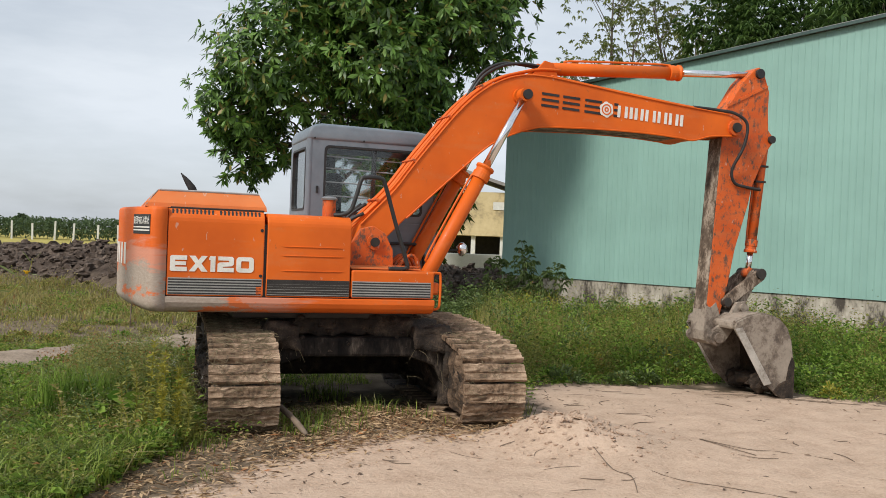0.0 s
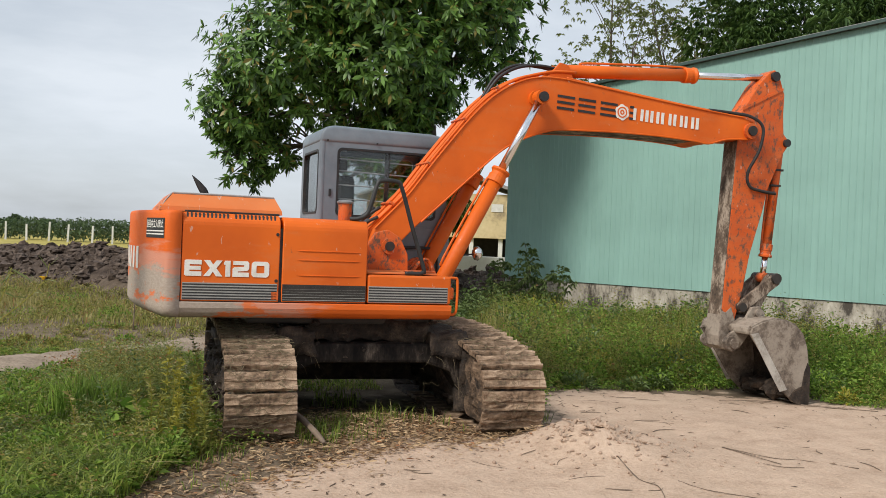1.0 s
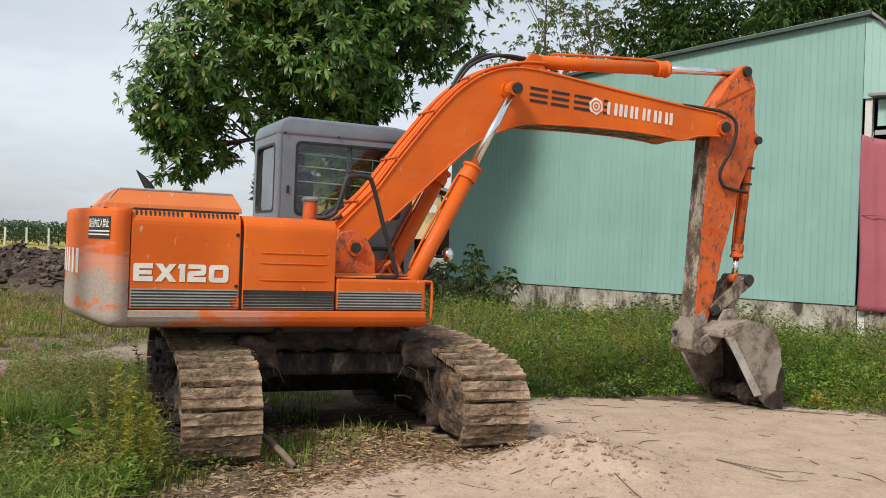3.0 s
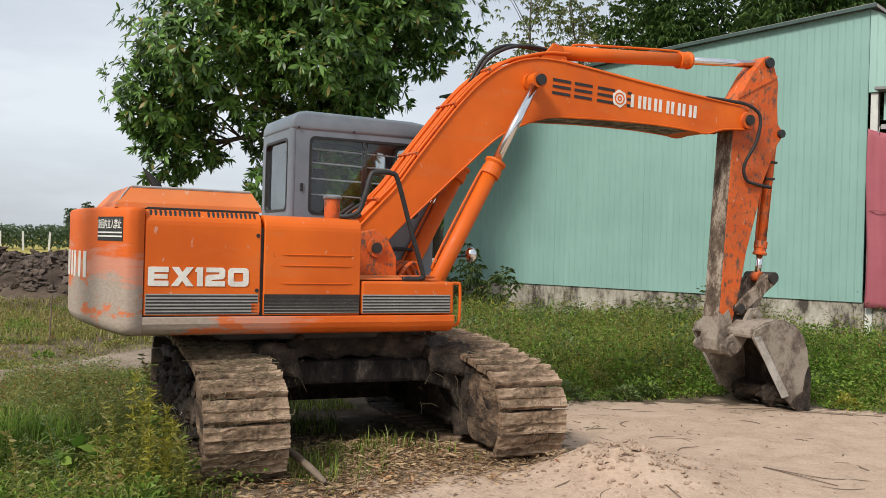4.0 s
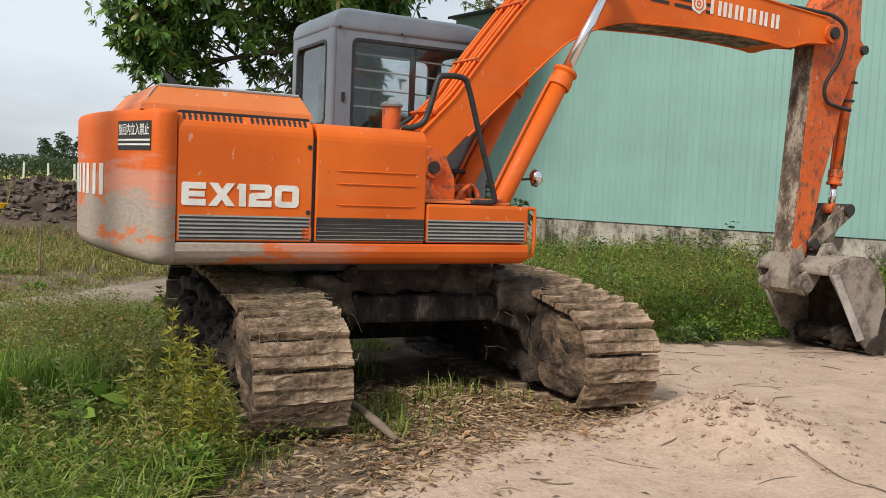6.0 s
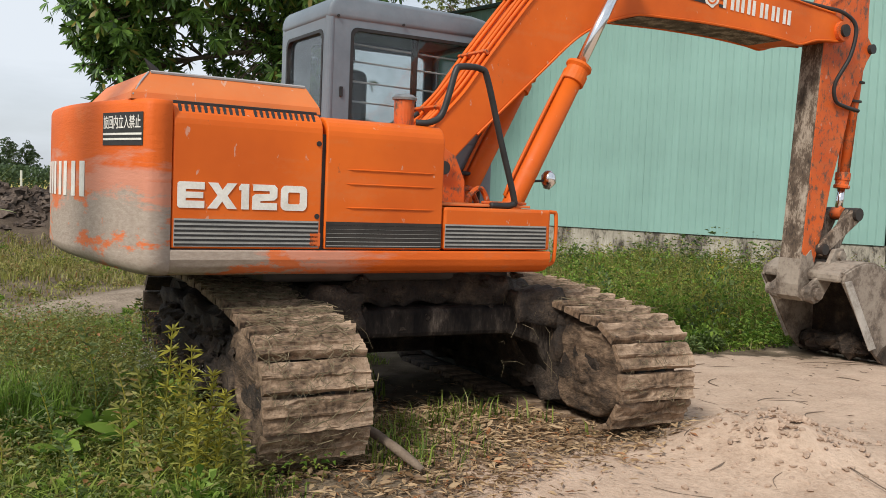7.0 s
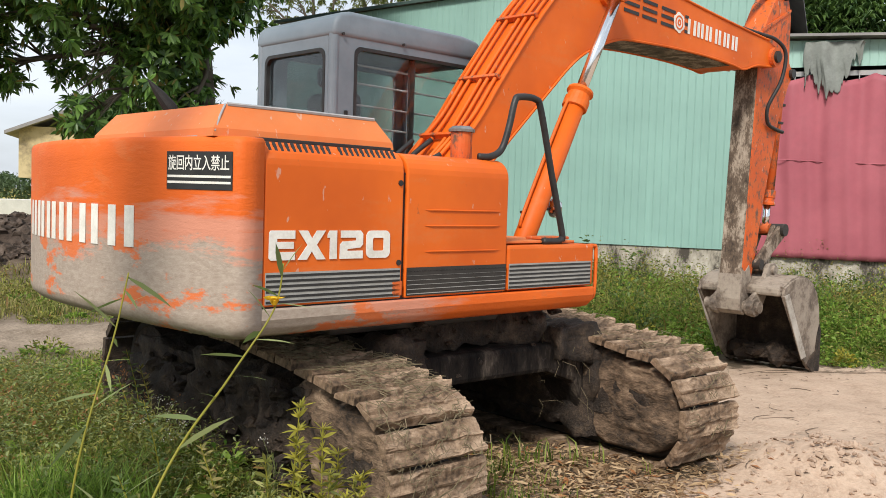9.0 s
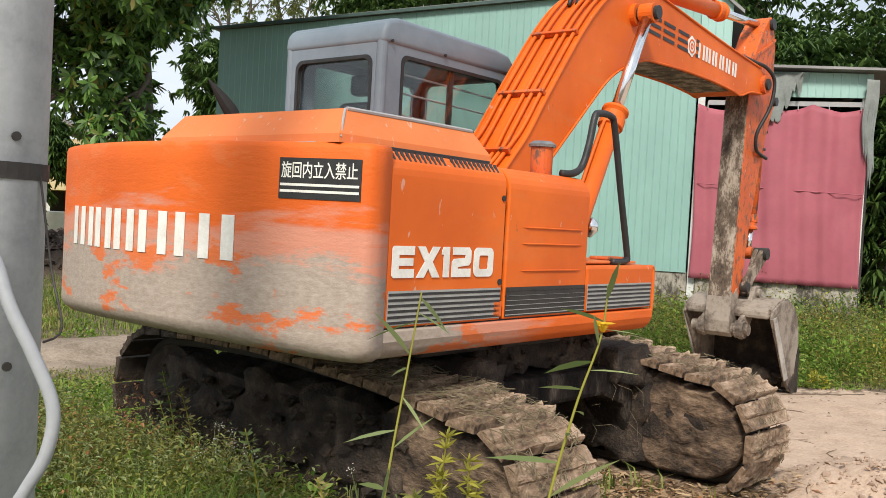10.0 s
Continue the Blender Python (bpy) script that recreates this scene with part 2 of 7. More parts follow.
LEAF_FAR = foliage("fine_tree_leaves", (0.11, 0.15, 0.045), (0.30, 0.34, 0.12))
LEAF_DARK = foliage("dark_tree_leaves", (0.03, 0.07, 0.018), (0.12, 0.20, 0.045))
LEAF_SHRUB = foliage("shrub_leaves", (0.07, 0.11, 0.035), (0.20, 0.27, 0.09))
GRASS_GREEN = foliage("green_grass", (0.055, 0.105, 0.015), (0.41, 0.51, 0.095), (0.50, 0.42, 0.20), 0.55)
GRASS_DRY = foliage("dry_grass", (0.22, 0.21, 0.06), (0.46, 0.38, 0.16), (0.36, 0.16, 0.07), 0.45)
WEED_LEAF = foliage("broad_weed_leaves", (0.06, 0.135, 0.018), (0.35, 0.50, 0.085), None, 0.52)
WEED_YELLOW = foliage("yellow_green_weed", (0.22, 0.22, 0.03), (0.48, 0.42, 0.06))
LITTER = foliage("dry_leaf_litter", (0.14, 0.08, 0.04), (0.64, 0.46, 0.27), (0.44, 0.18, 0.07), 0.2)
BARK_BITS = foliage("bark_crumbs", (0.06, 0.04, 0.028), (0.26, 0.18, 0.12), (0.40, 0.24, 0.12), 0.1)
WHITE_PETAL = foliage("white_petals", (0.62, 0.62, 0.58), (0.80, 0.80, 0.76), None, 0.3)
EXHAUST = plain("sooty_exhaust", [(0.3, (0.006, 0.006, 0.006)), (0.7, (0.018, 0.016, 0.015))], 9, 0.75)
PETAL = foliage("yellow_petals", (0.75, 0.42, 0.02), (0.85, 0.55, 0.03))
OLIVE = foliage("olive_weeds", (0.09, 0.115, 0.022), (0.47, 0.45, 0.12), (0.42, 0.20, 0.085), 0.45)
PALE_WEED = foliage("pale_grey_green_weeds", (0.14, 0.19, 0.06), (0.40, 0.45, 0.19), (0.42, 0.25, 0.12), 0.45)
BANK_MUD = plain("dug_bank_mud", [(0.34, (0.024, 0.017, 0.013)), (0.50, (0.085, 0.060, 0.046)), (0.68, (0.19, 0.145, 0.115))], 5, 0.85, 0, 1.0, 0.06)
# leaf green greyed slightly; distance haze is put into the colour
HEDGE = foliage("plantation_leaves", (0.05, 0.085, 0.04), (0.12, 0.175, 0.075))


def siding(name, base):
    mat, nt, b, co = start(name, 0.45, 0, 0.4)
    n1 = noise_node(nt, co, 0.7, 4)
    n2 = noise_node(nt, co, 5.0, 5, 0.7, (1, 1, 0.05))
    r = ramp_node(nt, [(0.3, tuple(0.90 * c for c in base)), (0.7, tuple(1.08 * c for c in base))])
    nt.links.new(n1, r.inputs["Fac"])
    s = ramp_node(nt, [(0.52, (0, 0, 0)), (0.75, (0.4, 0.4, 0.4))])
    nt.links.new(n2, s.inputs["Fac"])
    col = mix_node(nt, s.outputs["Color"], r.outputs["Color"], tuple(1.25 * c for c in base))
    nt.links.new(col, b.inputs["Base Color"])
    bump(nt, b, n1, 0.1, 0.01)
    return mat


GREEN_SIDING = siding("green_sheet_siding", (0.225, 0.380, 0.335))
GREEN_PALE = siding("pale_green_sheet", (0.30, 0.47, 0.42))


def ground_material():
    mat, nt, b, co = start("ground_surface", 0.95, 0, 0.2)
    def attr(nm):
        a = nt.nodes.new("ShaderNodeAttribute")
        a.attribute_name = nm
        return a.outputs["Fac"]
    big, mid, fine = noise_node(nt, co, 0.45, 5), noise_node(nt, co, 3.2, 6, 0.65), noise_node(nt, co, 38, 4, 0.7)
    def tone(fac, stops):
        r = ramp_node(nt, stops)
        nt.links.new(fac, r.inputs["Fac"])
        return r.outputs["Color"]
    soil = tone(mid, [(0.3, (0.075, 0.055, 0.035)), (0.7, (0.22, 0.17, 0.12))])
    field = tone(big, [(0.3, (0.24, 0.21, 0.05)), (0.7, (0.46, 0.38, 0.11))])
    sand = tone(math_node(nt, "ADD", math_node(nt, "MULTIPLY", mid, 0.5), math_node(nt, "MULTIPLY", fine, 0.5)), [(0.32, (0.33, 0.232, 0.165)), (0.5, (0.475, 0.352, 0.262)), (0.7, (0.57, 0.432, 0.33))])
    mud = tone(math_node(nt, "ADD", math_node(nt, "MULTIPLY", mid, 0.6), math_node(nt, "MULTIPLY", fine, 0.4)), [(0.35, (0.020, 0.014, 0.011)), (0.65, (0.105, 0.078, 0.062))])
    col = mix_node(nt, attr("field"), soil, field)
    trod = tone(math_node(nt, "ADD", math_node(nt, "MULTIPLY", mid, 0.5), math_node(nt, "MULTIPLY", fine, 0.5)), [(0.34, (0.16, 0.12, 0.085)), (0.66, (0.42, 0.34, 0.265))])
    col = mix_node(nt, attr("path"), col, trod)
    col = mix_node(nt, attr("mud"), col, mud)
    edge = math_node(nt, "ADD", attr("sand"), math_node(nt, "MULTIPLY", math_node(nt, "SUBTRACT", mid, 0.5), 1.4))
    col = mix_node(nt, tone(edge, [(0.42, (0, 0, 0)), (0.56, (1, 1, 1))]), col, sand)
    nt.links.new(col, b.inputs["Base Color"])
    lump = noise_node(nt, co, 11, 5, 0.65)
    bump(nt, b, math_node(nt, "ADD", math_node(nt, "ADD", mid, math_node(nt, "MULTIPLY", lump, 0.6)), math_node(nt, "MULTIPLY", fine, 0.35)), 0.75, 0.035)
    return mat


GROUND = ground_material()

TRIM_GREEN = plain("dark_green_trim", [(0.3, (0.03, 0.055, 0.05)), (0.7, (0.06, 0.10, 0.09))], 3, 0.5)


# ---- mesh helpers ----
def mesh_of(bm, name, smooth=False):
    me = bpy.data.meshes.new(name)
    bmesh.ops.recalc_face_normals(bm, faces=bm.faces)
    if smooth:
        for f in bm.faces:
            f.smooth = True
    bm.to_mesh(me)
    bm.free()
    return me


def part(name, bm, material, parent=None, label="", smooth=False):
    """Links a bmesh (or a mesh) as one object under a thing or a part."""
    me = mesh_of(bm, name, smooth) if isinstance(bm, bmesh.types.BMesh) else bm
    if material and not me.materials:
        me.materials.append(material)
    ob = new(name, me)
    if parent:
        ob.parent = parent
    if label:
        tagged(ob, label)
    return ob


def thing(name, m, label, category, group="", kind=""):
    ob = new(name)
    ob.matrix_world = m
    return tagged(ob, label, category, group, kind)


def bevel(bm, width, segments=2, angle=30):
    edges = [e for e in bm.edges if len(e.link_faces) == 2 and e.calc_face_angle(0) > radians(angle)]
    if edges and width > 0:
        bmesh.ops.bevel(bm, geom=edges, offset=width, segments=segments, affect="EDGES", profile=0.5, clamp_overlap=True)


def box(x0, x1, y0, y1, z0, z1, r=0.0, bm=None, seg=2):
    own = bmesh.new()
    vs = [own.verts.new((x, y, z)) for x in (x0, x1) for y in (y0, y1) for z in (z0, z1)]
    for f in ((0, 1, 3, 2), (4, 6, 7, 5), (0, 4, 5, 1), (2, 3, 7, 6), (0, 2, 6, 4), (1, 5, 7, 3)):
        own.faces.new([vs[i] for i in f])
    bmesh.ops.recalc_face_normals(own, faces=own.faces)
    bevel(own, r, seg)
    return join(bm, own)


def join(bm, own):
    if bm is None:
        return own
    tmp = bpy.data.meshes.new("tmp")
    own.to_mesh(tmp)
    own.free()
    bm.from_mesh(tmp)
    bpy.data.meshes.remove(tmp)
    return bm


def prism(pts, y0, y1, r=0.0, bm=None, seg=2, axis="Y"):
    """An outline in X, Z carried from y0 to y1 (axis Y), or in Y, Z carried along X, or in X, Y carried along Z."""
    own = bmesh.new()
    def at(a, b, c):
        return {"Y": (a, c, b), "X": (c, a, b), "Z": (a, b, c)}[axis]
    lo = [own.verts.new(at(a, b, y0)) for a, b in pts]
    hi = [own.verts.new(at(a, b, y1)) for a, b in pts]
    n = len(pts)
    own.faces.new(lo)
    own.faces.new(hi)
    for i in range(n):
        own.faces.new((lo[i], lo[(i + 1) % n], hi[(i + 1) % n], hi[i]))
    bmesh.ops.recalc_face_normals(own, faces=own.faces)
    bevel(own, r, seg, 25)
    return join(bm, own)


def tube(points, radii, seg=8, bm=None, cap=True):
    """A swept round bar through the points; radii: one number or one for each point."""
    pts = [Vector(p) for p in points]
    rad = [radii] * len(pts) if isinstance(radii, (int, float)) else list(radii)
    own = bmesh.new()
    rings, side = [], None
    for i, p in enumerate(pts):
        d = (pts[min(i + 1, len(pts) - 1)] - pts[max(i - 1, 0)])
        d = d.normalized() if d.length > 1e-9 else Vector((0, 0, 1))
        if side is None:
            side = d.orthogonal().normalized()
        side = (side - d * side.dot(d))
        side = side.normalized() if side.length > 1e-6 else d.orthogonal().normalized()
        up = d.cross(side)
        rings.append([own.verts.new(p + rad[i] * (math.cos(2 * math.pi * k / seg) * side + math.sin(2 * math.pi * k / seg) * up)) for k in range(seg)])
    for a, b in zip(rings, rings[1:]):
        for k in range(seg):
            own.faces.new((a[k], a[(k + 1) % seg], b[(k + 1) % seg], b[k]))
    if cap:
        own.faces.new(rings[0][::-1])
        own.faces.new(rings[-1])
    return join(bm, own)


def smooth_line(pts, steps=6):
    """A Catmull-Rom line through the points."""
    p = [Vector(q) for q in pts]
    out = []
    for i in range(len(p) - 1):
        a, b, c, d = p[max(i - 1, 0)], p[i], p[i + 1], p[min(i + 2, len(p) - 1)]
        for k in range(steps):
            t = k / steps
            out.append(0.5 * ((2 * b) + (c - a) * t + (2 * a - 5 * b + 4 * c - d) * t * t + (3 * b - a - 3 * c + d) * t ** 3))
    return out + [p[-1]]


def lumpy(points, radius, seed, bm=None, amount=0.5, detail=1):
    """Clods: rough low balls of earth at the points."""
    rng = random.Random(seed)
    own, ball = bmesh.new(), bmesh.new()
    bmesh.ops.create_icosphere(ball, subdivisions=detail, radius=1.0)
    ball.verts.index_update()
    shape, tris = [v.co.copy() for v in ball.verts], [[v.index for v in f.verts] for f in ball.faces]
    ball.free()
    for p in points:
        s = radius * rng.uniform(0.5, 1.3)
        off = Vector((rng.uniform(0, 50), rng.uniform(0, 50), 0))
        sx, sy, sz = s * rng.uniform(0.7, 1.4), s * rng.uniform(0.7, 1.4), s * rng.uniform(0.5, 1.0)
        made = []
        for c in shape:
            k = 1 + amount * noise.noise(c * 1.3 + off) + 0.35 * amount * noise.noise(c * 3.7 + off)
            made.append(own.verts.new(Vector((c.x * sx * k, c.y * sy * k, c.z * sz * k)) + Vector(p)))
        for t in tris:
            own.faces.new([made[i] for i in t])
    return join(bm, own)


def mud_mass(x0, x1, y0, y1, z0, z1, amp, seed, bm=None, step=0.045):
    """A packed block of mud: a finely divided box whose faces are pushed about by noise at three scales."""
    own = bmesh.new()
    nx, ny, nz = (max(2, int((b - a) / step)) for a, b in ((x0, x1), (y0, y1), (z0, z1)))
    made = {}
    def vert(i, j, k):
        if (i, j, k) not in made:
            p = Vector((x0 + (x1 - x0) * i / nx, y0 + (y1 - y0) * j / ny, z0 + (z1 - z0) * k / nz))
            c = Vector(((x0 + x1) / 2, (y0 + y1) / 2, (z0 + z1) / 2))
            d = p - c
            d = Vector((d.x / (x1 - x0), d.y / (y1 - y0), d.z / (z1 - z0))).normalized()
            q = p + Vector((seed * 7.3, seed * 1.9, 0))
            h = noise.noise(q * 4.2) + 0.55 * noise.noise(q * 10.5) + 0.35 * abs(noise.noise(q * 24.0))
            made[i, j, k] = own.verts.new(p + d * amp * h - d * amp * 0.4 * (abs(d.x * d.z) + abs(d.y * d.z)))
        return made[i, j, k]
    for i in range(nx):
        for j in range(ny):
            for k in (0, nz):
                own.faces.new((vert(i, j, k), vert(i + 1, j, k), vert(i + 1, j + 1, k), vert(i, j + 1, k)))
    for i in range(nx):
        for k in range(nz):
            for j in (0, ny):
                own.faces.new((vert(i, j, k), vert(i + 1, j, k), vert(i + 1, j, k + 1), vert(i, j, k + 1)))
    for j in range(ny):
        for k in range(nz):
            for i in (0, nx):
                own.faces.new((vert(i, j, k), vert(i, j + 1, k), vert(i, j + 1, k + 1), vert(i, j, k + 1)))
    return join(bm, own)


def mud_plate(outline, x0, x1, amp, seed, rings=9, bm=None):
    """A thick plate with a rounded outline in y, z, its two faces caked unevenly with mud."""
    own = bmesh.new()
    cy, cz = sum(p[0] for p in outline) / len(outline), sum(p[1] for p in outline) / len(outline)
    n = len(outline)
    sides = []
    for x, way in ((x0, -1), (x1, 1)):
        loops = []
        for k in range(1, rings + 1):
            t = k / rings
            loop = []
            for y, z in outline:
                yy, zz = cy + (y - cy) * t, cz + (z - cz) * t
                q = Vector((x + seed, yy, zz))
                h = noise.noise(q * 5.0) + 0.6 * noise.noise(Vector((q.x, q.y * 9, q.z * 22))) + 0.35 * noise.noise(q * 34)
                loop.append(own.verts.new((x + way * amp * h * (1.0 if k < rings else 0.4) - way * 0.02 * (k == rings), yy, zz)))
            loops.append(loop)
        mid = own.verts.new((x, cy, cz))
        for i in range(n):
            own.faces.new((mid, loops[0][i], loops[0][(i + 1) % n]))
        for a, b in zip(loops, loops[1:]):
            for i in range(n):
                j = (i + 1) % n
                own.faces.new((a[i], a[j], b[j], b[i]))
        sides.append(loops[-1])
    for i in range(n):
        j = (i + 1) % n
        own.faces.new((sides[0][i], sides[0][j], sides[1][j], sides[1][i]))
    return join(bm, own)


def arrays(name, verts, faces, material, parent=None, label="", kind="", category=""):
    me = bpy.data.meshes.new(name)
    verts, faces = np.asarray(verts, dtype=np.float32), np.asarray(faces, dtype=np.int32)
    me.vertices.add(len(verts))
    me.vertices.foreach_set("co", verts.ravel())
    k = faces.shape[1]
    me.loops.add(faces.size)
    me.loops.foreach_set("vertex_index", faces.ravel())
    me.polygons.add(len(faces))
    me.polygons.foreach_set("loop_start", np.arange(0, faces.size, k, dtype=np.int32))
    me.update(calc_edges=True)
    me.materials.append(material)
    ob = new(name, me)
    if parent:
        ob.parent = parent
    return tagged(ob, label, category, "", kind)


def leaf_arrays(base, way, length, width, rng, droop=0.25, fold=0.25):
    """Lanceolate leaves as folded pairs of triangles: arrays of base points, directions, lengths and widths."""
    n = len(base)
    way = way / np.linalg.norm(way, axis=1, keepdims=True)
    rnd = rng.normal(size=(n, 3)) * 0.35 + np.array([0, 0, 1.0])
    side = np.cross(way, rnd)
    side /= np.linalg.norm(side, axis=1, keepdims=True) + 1e-9
    nrm = np.cross(side, way)
    L, W = length[:, None], width[:, None]
    mid = base + way * L * 0.5
    tip = base + way * L - np.array([0, 0, 1.0]) * L * droop
    a = mid + side * W * 0.5 + nrm * W * fold
    b = mid - side * W * 0.5 + nrm * W * fold
    v = np.stack([base, a, tip, b], 1).reshape(-1, 3)
    i = np.arange(n)[:, None] * 4
    f = np.concatenate([i + np.array([[0, 1, 2]]), i + np.array([[0, 2, 3]])], 0)
    return v, f


def lance_leaves(base, way, face, length, width, droop):
    """Lance-shaped leaves with a full middle, laid square to the given facing, their tips bent over."""
    n = len(base)
    way = way / np.linalg.norm(way, axis=1, keepdims=True)
    side = np.cross(way, face)
    side /= np.linalg.norm(side, axis=1, keepdims=True) + 1e-9
    L, W = length[:, None], width[:, None]
    down = np.array([0, 0, 1.0])
    rows = [base]
    for q, w in ((0.32, 0.85), (0.66, 0.95)):
        c = base + way * L * q - down * L * droop * q * q
        rows += [c + side * W * w * 0.5, c - side * W * w * 0.5]
    rows.append(base + way * L - down * L * droop)
    v = np.stack(rows, 1).reshape(-1, 3)
    i = np.arange(n)[:, None] * 6
    f = np.concatenate([i + np.array([t]) for t in ((0, 1, 2), (1, 3, 4), (1, 4, 2), (3, 5, 4))], 0)
    return v, f


def blade_arrays(base, height, lean, width, rng):
    """Grass blades: tapered, bent over, each of three triangles."""
    n = len(base)
    ang = rng.uniform(0, 2 * np.pi, n)
    out = np.stack([np.cos(ang), np.sin(ang), np.zeros(n)], 1)
    side = np.stack([-np.sin(ang), np.cos(ang), np.zeros(n)], 1)
    tw = rng.uniform(-0.7, 0.7, n)[:, None]
    side = side * np.cos(tw) + out * np.sin(tw)
    h, w, l = height[:, None], width[:, None], lean[:, None]
    up = np.array([0, 0, 1.0])
    mid = base + up * h * 0.6 + out * h * l * 0.25
    tip = base + up * h * (1 - 0.35 * l) + out * h * l * 0.9
    v = np.stack([base - side * w * 0.5, base + side * w * 0.5, mid - side * w * 0.4, mid + side * w * 0.4, tip], 1).reshape(-1, 3)
    i = np.arange(n)[:, None] * 5
    f = np.concatenate([i + np.array([[0, 1, 3]]), i + np.array([[0, 3, 2]]), i + np.array([[2, 3, 4]])], 0)
    return v, f


def text_mesh(words, height, stretch, depth=0.002, weight=0.0):
    """Words with the built-in font as a mesh in X, Z, from x = 0, cap height as given."""
    cu = bpy.data.curves.new("words", "FONT")
    cu.body, cu.size, cu.extrude, cu.offset = words, height / 0.70, depth, weight
    ob = bpy.data.objects.new("words", cu)
    scene.collection.objects.link(ob)
    me = bpy.data.meshes.new_from_object(ob.evaluated_get(bpy.context.evaluated_depsgraph_get()))
    bpy.data.objects.remove(ob)
    xs = [v.co.x for v in me.vertices] or [0]
    x0 = min(xs)
    for v in me.vertices:
        v.co = ((v.co.x - x0) * stretch, -v.co.z, v.co.y)
    return me


# ---- the ground ----
WALL_A, WALL_D = Vector((3.54, 20.05, 0)), Vector((4.24, -4.5, 0)).normalized()
SAND_EDGE = [(-1.9, -30), (-1.75, 3.5), (-1.45, 5.6), (-1.2, 6.4), (-0.75, 7.1), (-0.1, 7.55), (0.55, 7.85), (0.95, 8.4), (0.98, 10.1), (1.5, 10.65), (3.2, 10.72), (4.8, 9.95), (7.5, 9.2), (14, 7.5), (14, -30)]


def inside(x, y, poly):
    """Signed distance to the outline, positive within."""
    d = np.full(x.shape, 1e9)
    ins = np.zeros(x.shape, bool)
    for (ax, ay), (bx, by) in zip(poly, poly[1:] + poly[:1]):
        ex, ey = bx - ax, by - ay
        t = np.clip(((x - ax) * ex + (y - ay) * ey) / (ex * ex + ey * ey), 0, 1)
        d = np.minimum(d, np.hypot(x - ax - t * ex, y - ay - t * ey))
        if abs(ey) > 1e-9:
            c = ((ay > y) != (by > y)) & (x < ex * (y - ay) / ey + ax)
            ins ^= c
    return np.where(ins, d, -d)


def waves(x, y, k, seed):
    """Cheap smooth noise from summed sines."""
    r = np.random.RandomState(seed)
    s = 0
    for i in range(7):
        a, f, p = r.uniform(0, 2 * np.pi), k * r.uniform(0.6, 2.2), r.uniform(0, 6.28)
        s = s + np.sin(f * (x * np.cos(a) + y * np.sin(a)) + p + 0.7 * np.sin(0.5 * f * (y * np.cos(a) - x * np.sin(a))))
    return s / 7


def bump_at(x, y, cx, cy, rx, ry, turn=0.0):
    c, s = math.cos(turn), math.sin(turn)
    u, v = ((x - cx) * c + (y - cy) * s) / rx, (-(x - cx) * s + (y - cy) * c) / ry
    return np.exp(-(u * u + v * v))


def mud_mask(x, y):
    ridge = np.where(x < 0, 24.4 + np.clip(-7.7 - x, 0, 12) * 0.75, 24.4 + 0.10 * x)
    x = np.clip(x, -60, 60)
    m = np.exp(-((y - ridge) / 3.0) ** 4) * (1 / (1 + np.exp((x - 4.0) * 1.5))) * (1 / (1 + np.exp((-24 - x) * 0.5)))
    return m


def path_y(x):
    """The footpath's middle line: it comes from the front and bends behind the machine."""
    return np.minimum(13.85 + 0.10 * (x + 2.8), 13.8 + 1.75 * (x + 3.3)) + 0.12 * np.sin(3 * x)


def height(x, y):
    x, y = np.asarray(x, float), np.asarray(y, float)
    near = np.exp(-((x / 40) ** 2 + ((y - 10) / 40) ** 2))
    sd = inside(x, y, SAND_EDGE)
    z = near * (0.035 * waves(x, y, 0.9, 3) + 0.02 * waves(x, y, 3.2, 5))
    z = z + 0.02 * np.clip(sd, -0.5, 1.0)
    heap = np.exp(-np.maximum(-np.log(np.maximum(bump_at(x, y, 1.12, 7.45, 0.60, 0.50, -0.2), 1e-9)), 0) ** 1.35)
    z = z + heap * (0.205 + 0.085 * waves(x, y, 8.0, 31) + 0.055 * waves(x, y, 21.0, 32)) + 0.05 * bump_at(x, y, 0.98, 7.30, 0.18, 0.16)
    z = z + near * np.clip(sd + 0.2, 0, 0.6) * (0.022 * waves(x, y, 9.0, 8) + 0.016 * waves(x, y, 21.0, 9))
    z = z - 0.10 * bump_at(x, y, 1.40, 7.40, 0.12, 0.15)
    z = z + 0.10 * bump_at(x, y, -0.55, 7.8, 0.8, 0.9)
    berm = np.exp(-(((y - path_y(x)) / np.where(x > -3.3, 0.7, 1.0)) ** 2)) * (x < -1.6) * (x > -9)
    z = z + berm * (0.10 + 0.06 * waves(x, y, 5.0, 17) + 0.05 * waves(x, y, 13.0, 18))
    m = mud_mask(x, y)
    top = np.where(x < -4, 0.62 + 0.42 / (1 + np.exp(-(x + 14) * 0.4)), 0.75)
    z = z + m * (top + 0.20 * waves(x, y, 2.4, 11) + 0.22 * waves(x, y, 5.5, 12) + 0.12 * waves(x, y, 12.0, 14))
    return z


def axis_steps(lo, hi, fine_lo, fine_hi, step):
    core = np.arange(fine_lo, fine_hi + 1e-6, step)
    out_hi, out_lo, s, p = [], [], step, fine_hi
    while p < hi:
        s *= 1.12
        p += s
        out_hi.append(p)
    s, p = step, fine_lo
    while p > lo:
        s *= 1.12
        p -= s
        out_lo.append(p)
    return np.concatenate([out_lo[::-1], core, out_hi])


